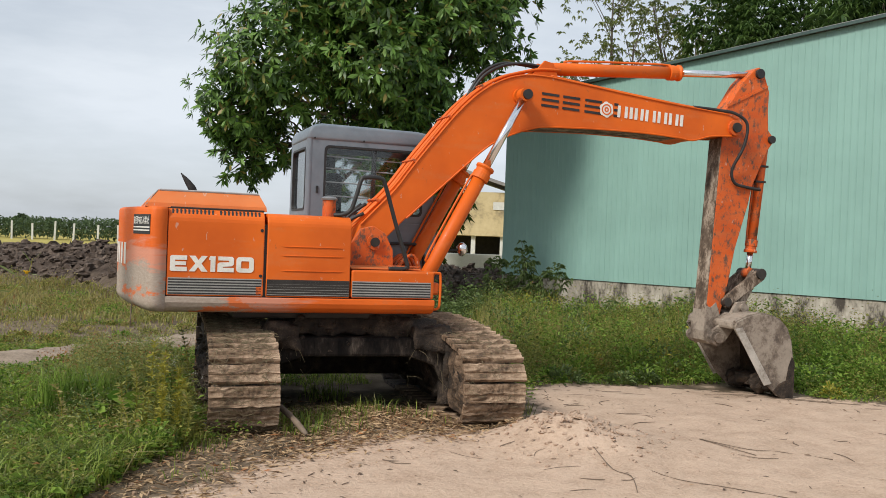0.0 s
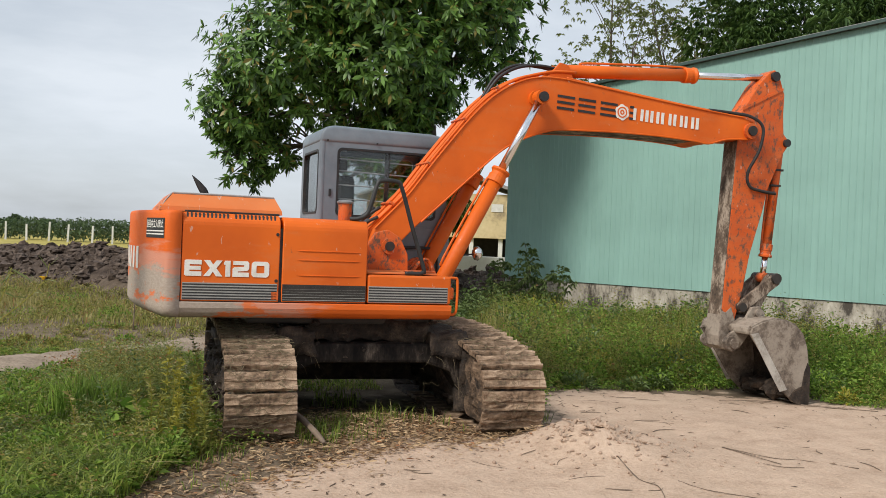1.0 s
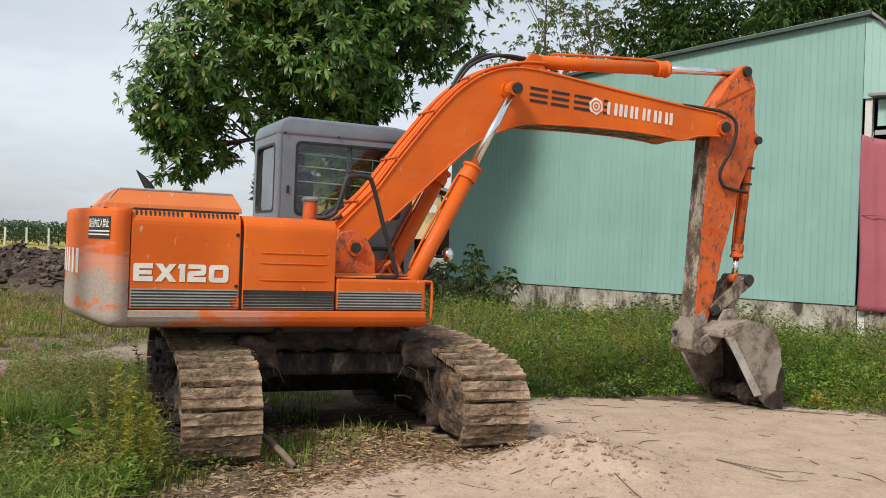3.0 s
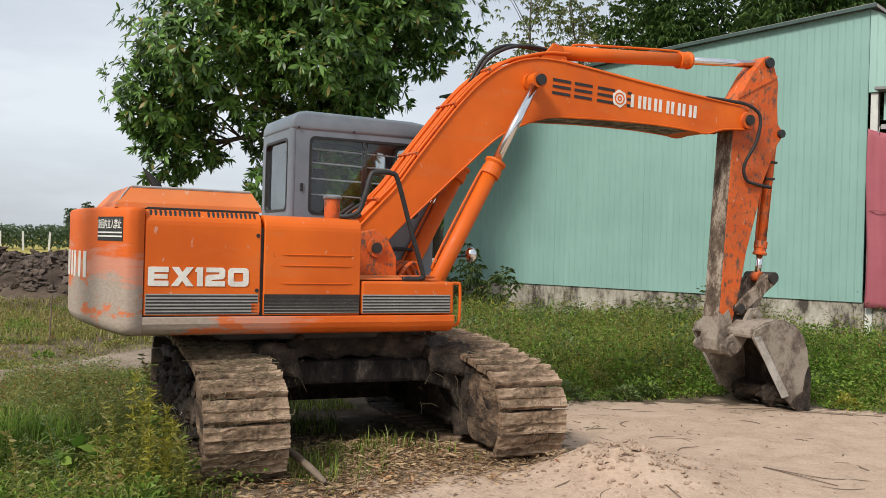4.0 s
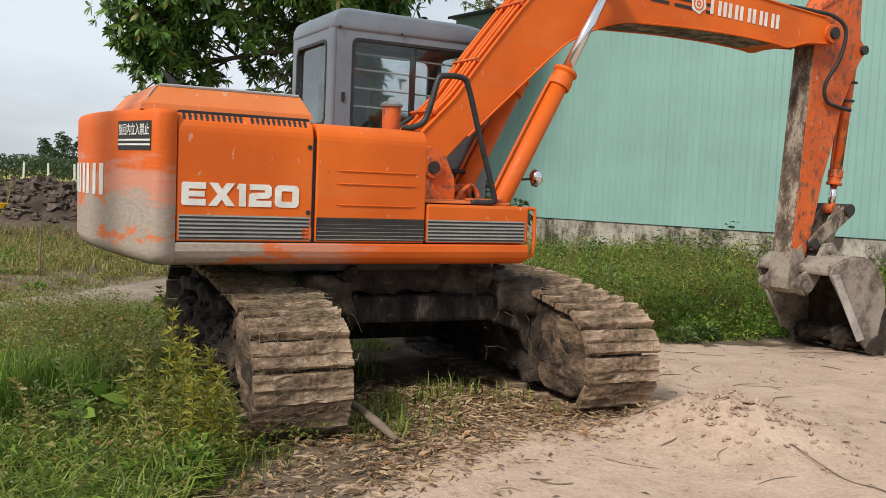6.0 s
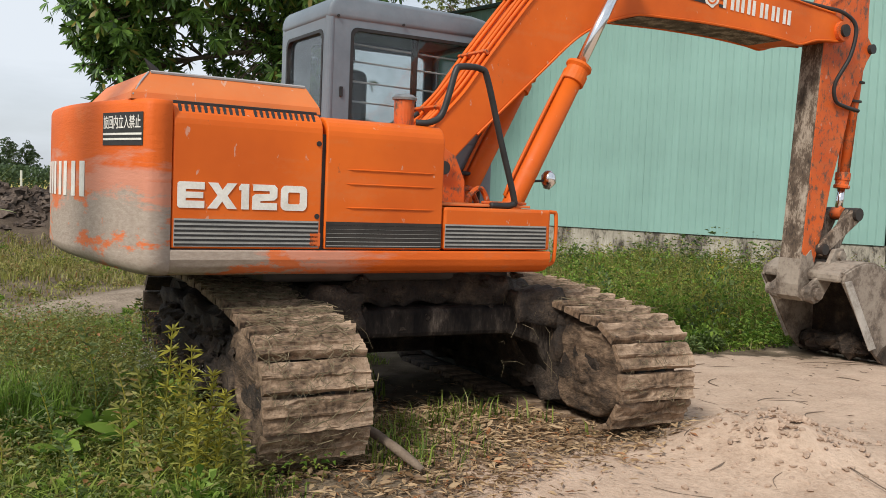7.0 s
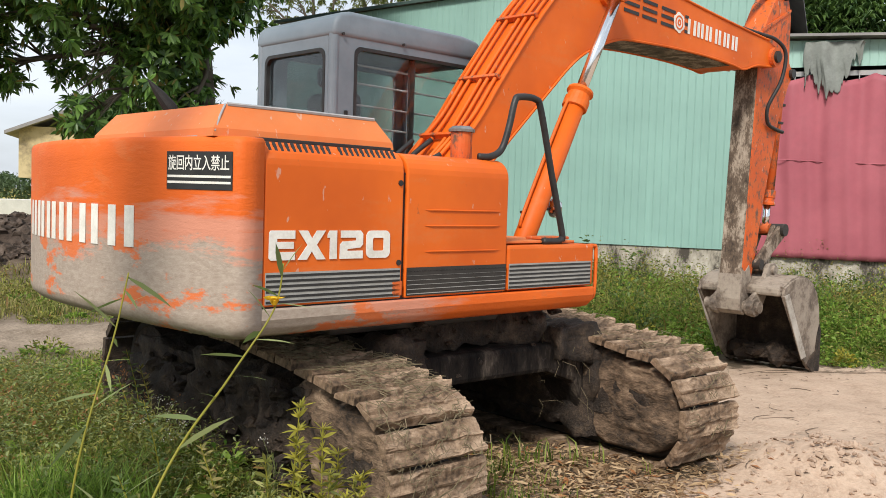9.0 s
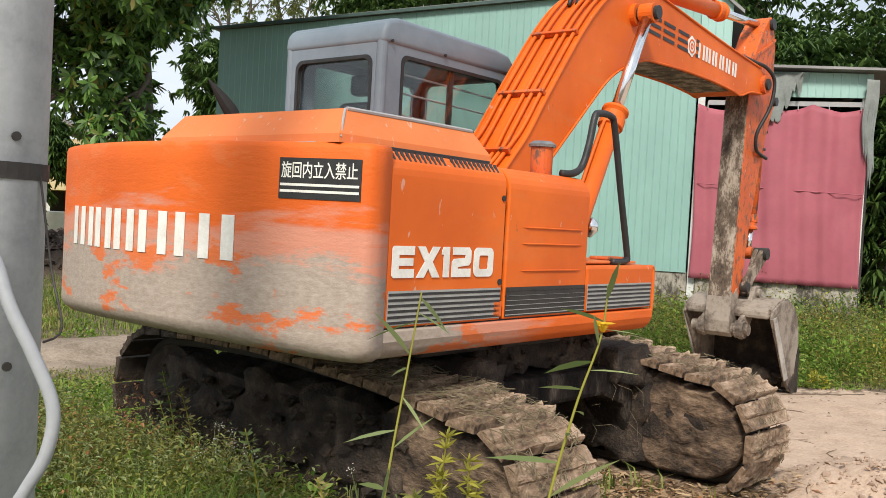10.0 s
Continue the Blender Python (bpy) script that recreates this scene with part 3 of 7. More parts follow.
GX, GY = axis_steps(-900, 900, -13, 8, 0.10), axis_steps(-700, 1500, 2, 29, 0.11)
gx, gy = np.meshgrid(GX, GY)
gz = height(gx, gy)
idx = np.arange(gx.size).reshape(gx.shape)
gf = np.stack([idx[:-1, :-1], idx[:-1, 1:], idx[1:, 1:], idx[1:, :-1]], -1).reshape(-1, 4)
ground = arrays("ground", np.stack([gx, gy, gz], -1).reshape(-1, 3), gf, GROUND, None, "flat farm ground of sand, bare soil, mud and grass", "structure", "ground")
ground.data.polygons.foreach_set("use_smooth", np.ones(len(gf), bool))


def ground_attr(name, values):
    a = ground.data.attributes.new(name, "FLOAT", "POINT")
    a.data.foreach_set("value", np.asarray(values, np.float32).ravel())


path_line = np.exp(-(((gy - path_y(gx)) / np.where(gx > -3.3, 0.85, 1.15)) ** 2)) * (gx < -1.6) * (gx > -9)
ground_attr("sand", np.clip(0.5 + 0.9 * inside(gx, gy, SAND_EDGE), 0, 1.4))
ground_attr("path", np.clip(1.5 * path_line, 0, 1))
ground_attr("mud", np.clip(mud_mask(gx, gy) * 1.6, 0, 1))
ground_attr("field", np.clip((gy - 29) / 5, 0, 1) + np.clip((-gx - 16) / 6, 0, 1) * (gy > 5))

# ---- the shed ----
SHED_TURN = math.degrees(math.atan2(WALL_D.y, WALL_D.x))
SHED = Matrix.Translation(WALL_A) @ pose(0, 0, 0, 0, 0, SHED_TURN)      # local x along the wall, y behind it
shed = thing("metal_shed", SHED, "tall green sheet-metal shed on a stained concrete base wall", "shed")
S0, S1, S2, SB = -3.05, 6.17, 8.92, 0.88


def roof_z(s):
    return 5.08 + (s + 3.05) * 0.078


def ribbed(s0, s1, z0, top, bm=None, pitch=0.128):
    """Upright sheet with narrow raised ribs; top: height as a function of s."""
    own = bmesh.new()
    line, s = [], s0
    while s < s1 - 0.02:
        line += [(s, 0.0), (min(s + pitch - 0.020, s1), 0.0), (min(s + pitch - 0.014, s1), -0.006), (min(s + pitch - 0.006, s1), -0.006)]
        s += pitch
    line.append((s1, 0.0))
    pts = [q for i, q in enumerate(line) if i == 0 or q[0] > line[i - 1][0] + 1e-5]
    front = [(own.verts.new((x, y, z0)), own.verts.new((x, y, top(x)))) for x, y in pts]
    back = [(own.verts.new((x, y + 0.025, z0)), own.verts.new((x, y + 0.025, top(x)))) for x, y in pts]
    for i in range(len(pts) - 1):
        own.faces.new((front[i][0], front[i + 1][0], front[i + 1][1], front[i][1]))
        own.faces.new((back[i][0], back[i][1], back[i + 1][1], back[i + 1][0]))
        own.faces.new((front[i][1], front[i + 1][1], back[i + 1][1], back[i][1]))
        own.faces.new((front[i][0], back[i][0], back[i + 1][0], front[i + 1][0]))
    for k in (0, -1):
        own.faces.new((front[k][0], front[k][1], back[k][1], back[k][0]))
    return join(bm, own)


# the cladding hangs in sheets about a metre wide, each lapping the next
s, k = S0, 0
while s < S1 - 0.05:
    e = min(s + 1.025, S1)
    sheet = part("siding_sheet", ribbed(s + 0.0004, e - 0.0004, SB, roof_z), GREEN_SIDING, shed)
    sheet.location = (0, (k % 2) * 0.002, 0)
    s, k = e, k + 1
part("base_wall", box(S0 + 0.02, S1 + 0.02, 0.03, 0.22, -0.3, SB, 0.012), WHITEWASH, shed, "stained whitewashed concrete base wall")
part("upper_sheet", ribbed(S1 + 0.006, S1 + 0.52, 4.40, lambda x: roof_z(S1) - (x - S1) * 0.5), GREEN_PALE, shed, "pale green upper wall sheet")
part("end_wall", box(S0, S0 + 0.06, 0.035, 9.0, -0.3, 4.9), GREEN_SIDING, shed)
part("back_wall", box(S0, S2, 9.0, 9.1, -0.3, 4.2), GREEN_SIDING, shed)
part("roof", prism([(S0 - 0.12, roof_z(S0) + 0.01), (S1 + 0.1, roof_z(S1) + 0.02), (S1 + 0.7, roof_z(S1) - 0.5), (S1 + 0.7, roof_z(S1) - 0.44), (S1 + 0.1, roof_z(S1) + 0.075), (S0 - 0.12, roof_z(S0) + 0.06)], -0.10, 9.2), ROOF_GREY, shed, "dark-edged sheet metal roof")
part("roof_trim", prism([(S0 - 0.14, roof_z(S0) - 0.005), (S1 + 0.12, roof_z(S1) - 0.0), (S1 + 0.12, roof_z(S1) + 0.06), (S0 - 0.14, roof_z(S0) + 0.05)], -0.125, -0.105), TRIM_GREEN, shed, "dark roof edge trim")
part("corner_post", box(S1 + 0.03, S1 + 0.15, 0.04, 0.16, -0.1, 4.4, 0.008), POST_WHITE, shed, "pale corner post")

annex = thing("shed_annex", SHED, "low open annex with pale green fascia and corrugated roof", "annex")
part("base_wall", box(S1 + 0.16, S2, 0.02, 0.20, -0.3, 0.90, 0.012), WHITEWASH, annex, "stained concrete base wall")
part("fascia", ribbed(S1 + 0.25, S2 + 0.02, 3.92, lambda x: 4.37 - (x - S1) * 0.02), GREEN_PALE, annex, "pale green sheet fascia")
part("post", box(S2 - 0.12, S2, 0.04, 0.16, -0.1, 4.0, 0.008), POST_WHITE, annex, "pale concrete post")
part("roof", prism([(S1 + 0.16, 4.40), (S2 + 0.55, 4.32), (S2 + 0.55, 4.36), (S1 + 0.16, 4.445)], -0.25, 6.0), ROOF_GREY, annex, "thin grey sheet roof")
part("beam", box(S1 + 0.2, S2, 0.05, 0.13, 3.78, 3.86), GREY_WORN, annex)
# both walls are coloured near-black to paint the shade inside the open annex
part("inner_wall", box(S1 + 0.2, S2 + 0.1, 5.5, 5.6, -0.3, 4.2), DARK_STEEL_AND_SHADE, annex, "near-black inner wall, the annex's shade put into its colour")
part("side_wall", box(S2 + 0.02, S2 + 0.06, 0.2, 5.5, -0.3, 4.2), DARK_STEEL_AND_SHADE, annex, "near-black side wall, the annex's shade put into its colour")


def cloth(s0, s1, z0, top, name, mat, label, sag=0.05, y0=-0.06, fold=0.035, seed=1, ragged=0.0):
    n, m = 60, 30
    s = np.linspace(s0, s1, n)
    v = []
    rng = np.random.RandomState(seed)
    rag = np.cumsum(rng.normal(size=n)) * ragged
    for j in range(m):
        q = j / (m - 1)
        zt = top(s)
        zz = z0 + rag + (zt - z0 - rag) * q
        yy = y0 - fold * (np.sin((s - s0) * 9 + 1.2 * q + seed) * (0.35 + 0.65 * q) + 0.6 * np.sin((s - s0) * 21 + 2 * q)) - sag * np.sin(np.pi * q) * np.sin(np.pi * (s - s0) / (s1 - s0))
        v.append(np.stack([s + 0.02 * np.sin(6 * q + s), yy, zz], -1))
    v = np.concatenate(v)
    i = np.arange(n * m).reshape(m, n)
    f = np.stack([i[:-1, :-1], i[:-1, 1:], i[1:, 1:], i[1:, :-1]], -1).reshape(-1, 4)
    ob = arrays(name, v, f, mat, None, label, "", "tarpaulin")
    ob.matrix_world = SHED
    ob.data.polygons.foreach_set("use_smooth", np.ones(len(f), bool))
    md = ob.modifiers.new("thickness", "SOLIDIFY")
    md.thickness = 0.004
    return ob


tarp = cloth(S1 + 0.05, S2 - 0.02, 0.80, lambda s: 3.80 - 0.12 * np.abs(np.sin((s - S1) * 3.4)), "tarpaulin", RED_VIOLET, "faded pink-red tarpaulin hanging over the open annex side", 0.06)
part("seam", tube([(S1 + 0.10 + k * 0.10, -0.115 - 0.03 * math.sin(k * 0.35), 2.42 - 0.0035 * k) for k in range(27)], 0.008, 5), RED_VIOLET, tarp, "stitched seam across the cloth")
for k in range(6):
    part("tie", tube([(S1 + 0.2 + k * 0.48, -0.07, 3.70), (S1 + 0.2 + k * 0.48, 0.0, 3.82)], 0.008, 5), GREY_WORN, tarp, "short rope tie")
cloth(6.98, 7.86, 3.55, lambda s: 4.30 + 0 * s, "torn_netting", GREY_NET, "torn grey netting hanging under the annex roof", 0.02, -0.14, 0.04, 5, 0.09)
cloth(8.80, 9.0, 3.0, lambda s: 4.2 + 0 * s, "torn_netting", GREY_NET, "torn grey netting strip at the annex corner", 0.02, -0.14, 0.03, 7, 0.08)

# ---- house, low wall and fence far behind ----
house = thing("farm_house", pose(1.0, 47, 0, 0, 0, -8), "small farm house with stained yellow walls and grey roof", "house")
part("wall", box(-5.0, 2.3, 0, 6, 2.0, 4.25), YELLOW_WALL, house, "stained yellow rendered wall")
# solid block; its near-black colour paints the shade of the open side
part("side_wall", box(2.31, 4.8, 1.2, 5.9, 0.0, 3.9), DARK_STEEL_AND_SHADE, house, "near-black block standing for the shaded open side")
part("roof", prism([(-5.5, 3.85), (-1.3, 5.6), (5.2, 3.6), (5.2, 3.75), (-1.3, 5.78), (-5.5, 4.0)], -0.5, 6.5), ROOF_GREY, house)
part("window", box(1.5, 2.1, -0.03, 0.05, 3.35, 3.75), POST_WHITE, house)
for x in (-4.5, -2.8, -1.2, 0.4, 1.9):
    part("stilt", box(x, x + 0.22, 0.2, 0.42, -0.1, 2.0), POST_WHITE, house)
# shade below the raised floor is painted by this wall's dark colour
part("back_wall", box(-5.0, 2.2, 5.0, 5.2, -0.1, 2.0), DARK_STEEL_AND_SHADE, house, "wall under the house, its shade put into the dark colour")
low_wall = tagged(part("low_wall", box(-9, 5.5, 39.0, 39.4, -0.1, 1.15, 0.03), POST_WHITE), "low white concrete wall before the house", "wall", "", "structure")

post_bm = box(-0.08, 0.08, -0.08, 0.08, -0.2, 1.95, 0.015)
post_me = mesh_of(post_bm, "fence_post")
post_me.materials.append(POST_WHITE)
rng = random.Random(4)
for i in range(24):
    t = i / 23
    x, y = -92 + 68 * t, 126 - 22 * t
    p = new("fence_post", post_me)
    p.matrix_world = pose(x + rng.uniform(-0.2, 0.2), y, -0.05, rng.uniform(-2, 2), rng.uniform(-2, 2), rng.uniform(0, 20)) @ Matrix.Diagonal((1.3, 1.3, rng.uniform(1.05, 1.25), 1))
    tagged(p, "pale square concrete fence post at the field edge", "fence post", "field fence posts")

# ---- the excavator: x ahead of the house, y to its left, z up ----
EXC = pose(-1.093, 8.999, 0, 0, 0, 20)
exc = thing("excavator", EXC, "orange tracked excavator with grey cab and muddy tracks, parked", "excavator")
SIDE = -1.15


def round_rect(u0, u1, v0, v1, r, n=5):
    pts = []
    for cx, cy, a0 in ((u1 - r, v1 - r, 0), (u0 + r, v1 - r, 90), (u0 + r, v0 + r, 180), (u1 - r, v0 + r, 270)):
        for k in range(n + 1):
            a = radians(a0 + 90 * k / n)
            pts.append((cx + r * math.cos(a), cy + r * math.sin(a)))
    return pts


def ring_panel(outer, inner, d0, d1, axis, r=0.0):
    """A plate with a window through it: outer and inner outlines with equal counts, from depth d0 to d1."""
    bm = bmesh.new()
    def at(p, d):
        return {"Y": (p[0], d, p[1]), "X": (d, p[0], p[1])}[axis]
    n = len(outer)
    L = [[bm.verts.new(at(p, d)) for p in o] for o, d in ((outer, d0), (inner, d0), (inner, d1), (outer, d1))]
    for a, b in ((0, 1), (1, 2), (2, 3), (3, 0)):
        for i in range(n):
            j = (i + 1) % n
            bm.faces.new((L[a][i], L[a][j], L[b][j], L[b][i]))
    bmesh.ops.recalc_face_normals(bm, faces=bm.faces)
    bevel(bm, r, 2, 50)
    return bm


# counterweight: a curved back, rounded corners, tucked-in lower edge
def weight_loop(inset, n=36):
    near, far = -1.155 + inset, 1.09 - inset
    pts = []
    for i in range(n + 1):
        y = (near + far) / 2 - (far - near) / 2 * math.cos(math.pi * i / n)
        x = -1.99 + 0.185 * y * y + inset
        pts.append([x, y])
    for p in pts:                      # a tight corner on the panel side, a softer one beyond
        c = 0.03 if p[1] < 0 else 0.13
        over = (near + c - p[1]) if p[1] < 0 else (p[1] - far + c)
        if over > 0:
            p[0] += c - math.sqrt(max(c * c - over * over, 0.0))
    return [(-1.628, near)] + [tuple(p) for p in pts] + [(-1.628, far)]


bm = bmesh.new()
levels = [(0.945, 0.09), (0.95, 0.05), (0.975, 0.012), (1.005, 0.0), (1.05, 0.0), (1.70, 0.0), (1.775, 0.0), (1.793, 0.007), (1.80, 0.022)]
loops = []
for z, ins in levels:
    loops.append([bm.verts.new((x, y, z + (0.045 * max(0, (-1.75 - x) / 0.25) if z < 1.03 else 0))) for x, y in weight_loop(ins)])
for a, b in zip(loops, loops[1:]):
    for i in range(len(a)):
        j = (i + 1) % len(a)
        bm.faces.new((a[i], a[j], b[j], b[i]))
bm.faces.new(loops[0][::-1])
bm.faces.new(loops[-1])
cw = part("counterweight", bm, SCRAPED, exc, "orange counterweight with scraped, mud-caked lower half", True)
part("lifting_seam", box(-1.80, -1.65, -0.9, 0.55, 1.798, 1.806, 0.002), GREY_WORN, cw)

# back face lettering: plain bars for the maker's name, and the readable warning sticker
def on_back(y, lift=0.003):
    return Vector((-1.99 + 0.185 * y * y - lift, y, 0)), math.atan(0.37 * y)


def back_plate(y0, y1, z0, z1, lift, thick=0.002, n=8, bm=None):
    own = bmesh.new()
    cols = []
    for i in range(n + 1):
        y = y0 + (y1 - y0) * i / n
        p, _ = on_back(y, lift)
        q, _ = on_back(y, lift - thick)
        cols.append([own.verts.new((v.x, y, z)) for v, z in ((p, z0), (p, z1), (q, z1), (q, z0))])
    for a, b in zip(cols, cols[1:]):
        for k in range(4):
            own.faces.new((a[k], a[(k + 1) % 4], b[(k + 1) % 4], b[k]))
    own.faces.new(cols[0])
    own.faces.new(cols[-1][::-1])
    return join(bm, own)


# seven maker's letters as upright white bars, from the near side to the far one
y = -0.585
for wdt, gap in ((0.065, 0.065), (0.20, 0.055), (0.20, 0.04), (0.17, 0.03), (0.17, 0.03), (0.055, 0.05), (0.17, 0.05)):
    for b0, b1 in (((y, y + 0.058), (y + wdt - 0.058, y + wdt)) if wdt > 0.1 else ((y, y + wdt),)):
        part("lettering_bar", back_plate(b0, b1, 1.312, 1.497, 0.004), WHITE, cw, "plain white lettering bar")
    y += wdt + gap
sticker = part("warning_sticker", back_plate(-1.122, -0.787, 1.575, 1.735, 0.004, n=12), BLACK, cw, "black warning sticker with pale lettering")
me = text_mesh("旋回内立入禁止", 0.048, 0.62, 0.001, 0.0006)
if len(me.vertices):
    wid = max(v.co.x for v in me.vertices)
    for v in me.vertices:
        yy = -0.797 - 0.312 * v.co.x / wid
        p, _ = on_back(yy, 0.0055 + v.co.y * 0.3)
        v.co = (p.x, yy, 1.662 + v.co.z)
    part("sticker_lettering", me, WHITE, sticker)
for z in (1.600, 1.625):
    part("sticker_line", back_plate(-1.116, -0.793, z, z + 0.010, 0.0055, 0.001, 12), WHITE, sticker)

# right-hand side panels with rounded top edges
def side_outline(z0, z1, r=0.10, depth=0.10):
    pts = [(SIDE, z0)]
    for k in range(7):
        a = radians(90 * k / 6)
        pts.append((SIDE + r - r * math.cos(a), z1 - r + r * math.sin(a)))
    pts += [(SIDE + 0.42, z1), (SIDE + 0.42, z0)]
    return pts


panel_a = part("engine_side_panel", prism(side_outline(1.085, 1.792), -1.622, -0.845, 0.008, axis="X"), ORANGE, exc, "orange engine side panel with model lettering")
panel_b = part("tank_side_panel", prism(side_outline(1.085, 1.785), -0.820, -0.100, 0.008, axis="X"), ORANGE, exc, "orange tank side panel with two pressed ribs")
part("panel_gap", box(-1.635, -0.10, SIDE + 0.02, SIDE + 0.40, 1.06, 1.69), BLACK, exc, "dark gap behind the panels")
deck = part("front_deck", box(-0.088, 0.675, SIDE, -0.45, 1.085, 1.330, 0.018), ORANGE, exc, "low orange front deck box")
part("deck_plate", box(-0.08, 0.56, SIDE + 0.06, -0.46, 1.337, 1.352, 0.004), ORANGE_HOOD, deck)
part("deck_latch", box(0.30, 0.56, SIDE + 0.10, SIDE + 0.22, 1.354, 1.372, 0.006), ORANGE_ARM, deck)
# pressed ribs of the tank panel
for z in (1.512, 1.435, 1.308):
    part("pressed_rib", tube([(-0.70, SIDE - 0.001, z), (-0.66, SIDE - 0.003, z), (-0.20, SIDE - 0.003, z), (-0.16, SIDE - 0.001, z)], [0.001, 0.0045, 0.0045, 0.001], 6), ORANGE, panel_b)
# vent slots along the rounded shoulder
for x0, n in ((-1.585, 11), (-1.205, 11)):
    for i in range(n):
        x = x0 + i * 0.0315
        a = radians(50)
        c = Vector((x, SIDE + 0.10 - 0.10 * math.cos(a), 1.692 + 0.10 * math.sin(a)))
        bm = box(-0.008, 0.008, -0.003, 0.003, -0.024, 0.024, 0.002)
        bmesh.ops.transform(bm, matrix=Matrix.Translation(c) @ pose(0, 0, 0, -35, 0, 0), verts=bm.verts)
        part("vent_slot", bm, BLACK, panel_a)
# bolts
for x, z in ((-0.868, 1.638), (-0.868, 1.258)):
    part("bolt", tube([(x, SIDE + 0.002, z), (x, SIDE - 0.006, z)], 0.014, 10), BLACK, panel_a)
part("panel_latch", box(-0.905, -0.846, SIDE - 0.006, SIDE - 0.001, 1.10, 1.17, 0.002), ORANGE_ARM, panel_a)
# model lettering, wide and square
def glyph(kind):
    t, w, h = 0.033, 0.122, 0.118
    if kind == "E":
        return [[(0.008, 0), (w, 0), (w, t), (t + 0.004, t), (t + 0.004, 0.045), (w - 0.006, 0.045), (w - 0.006, 0.045 + 0.028), (t + 0.004, 0.073), (t + 0.004, h - t), (w, h - t), (w, h), (0.008, h), (0, h - 0.008), (0, 0.008)]]
    if kind == "X":
        return [[(0, 0), (0.044, 0), (0.068, 0.034), (0.092, 0), (0.138, 0), (0.092, 0.060), (0.136, h), (0.092, h), (0.069, 0.086), (0.047, h), (0.002, h), (0.046, 0.060)]]
    if kind == "1":
        return [[(0.012, 0), (0.048, 0), (0.048, h), (0.010, h), (0, h - 0.016), (0, h - 0.030), (0.012, h - 0.030)]]
    return [[(0, 0), (w, 0), (w, t), (t + 0.006, t), (t + 0.006, 0.040), (w - 0.014, 0.046), (w, 0.060), (w, h - 0.014), (w - 0.014, h), (0.004, h), (0.004, h - t + 0.003), (w - t - 0.004, h - t + 0.003), (w - t - 0.004, 0.076), (0.014, 0.072), (0, 0.060)]]


gx_, GS = -1.598, 1.085
for ch, adv in (("E", 0.136), ("X", 0.146), ("1", 0.064), ("2", 0.140), ("0", 0.0)):
    if ch == "0":
        bm = ring_panel(round_rect(gx_, gx_ + 0.132 * GS, 1.284, 1.412, 0.028), round_rect(gx_ + 0.036 * GS, gx_ + 0.096 * GS, 1.318, 1.378, 0.008), SIDE - 0.005, SIDE - 0.002, "Y")
    else:
        bm = prism([(gx_ + GS * u_, 1.284 + GS * v_) for u_, v_ in glyph(ch)[0]], SIDE - 0.005, SIDE - 0.002, 0)
    part("model_letter", bm, WHITE, panel_a, "off-white painted model lettering")
    gx_ += adv * GS
# striped band
for x0, x1, owner, worn in ((-1.612, -0.858, panel_a, 0), (-0.815, -0.105, panel_b, 1), (-0.08, 0.64, deck, 0)):
    zt = 1.232
    if worn:
        part("stripe_backing", box(x0, x1, SIDE - 0.004, SIDE - 0.0015, 1.095, zt), DARK_STEEL_AND_SHADE, owner, "scuffed black stripe decal")
    else:
        part("stripe_backing", box(x0, x1, SIDE - 0.004, SIDE - 0.0015, 1.095, zt), SILVER, owner, "faded silver stripe decal")
    for k in range(6):
        z = 1.100 + k * 0.0225
        if worn:
            part("stripe", box(x0 + 0.003, x1 - 0.003, SIDE - 0.006, SIDE - 0.0045, z + 0.002, z + 0.0060 - 0.0008 * k), SILVER, owner)
        else:
            part("stripe", box(x0 + 0.003, x1 - 0.003, SIDE - 0.006, SIDE - 0.0045, z, z + 0.0105), BLACK, owner)
# skirt below, rounded underneath
sk = [(SIDE + 0.30, 0.945), (SIDE + 0.10, 0.945), (SIDE + 0.045, 0.960), (SIDE + 0.012, 0.99), (SIDE - 0.004, 1.03), (SIDE - 0.004, 1.078), (SIDE + 0.30, 1.078)]
part("side_skirt", prism(sk, -1.64, 0.685, 0.008, axis="X"), SCRAPED_SKIRT, exc, "rounded orange skirt with dried grey mud")
part("front_loop", tube(smooth_line([(0.655, SIDE + 0.04, 1.318), (0.72, SIDE + 0.04, 1.318), (0.745, SIDE + 0.04, 1.29), (0.745, SIDE + 0.04, 1.06), (0.73, SIDE + 0.05, 1.0), (0.67, SIDE + 0.06, 0.99)], 4), 0.012, 8), ORANGE, exc, "thin orange guard loop")
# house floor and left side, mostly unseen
part("house_floor", box(-1.60, 0.62, -1.02, 1.10, 0.985, 1.078, 0.02), DARK_STEEL_AND_SHADE, exc, "dark oily house floor plate")
part("left_side_panel", box(-1.62, -0.25, 0.35, 1.15, 1.079, 1.74, 0.05), ORANGE, exc)
part("house_core", box(-1.62, -0.10, -0.728, 0.34, 1.079, 1.765, 0.01), ORANGE, exc, "orange top deck behind the side panels")

# engine hood: raised lid with a worn grey top edge and slanted ends
def hood_loop(z, x0, x1, y0, y1):
    return [(x0, y0, z), (x1, y0, z), (x1, y1, z), (x0, y1, z)]


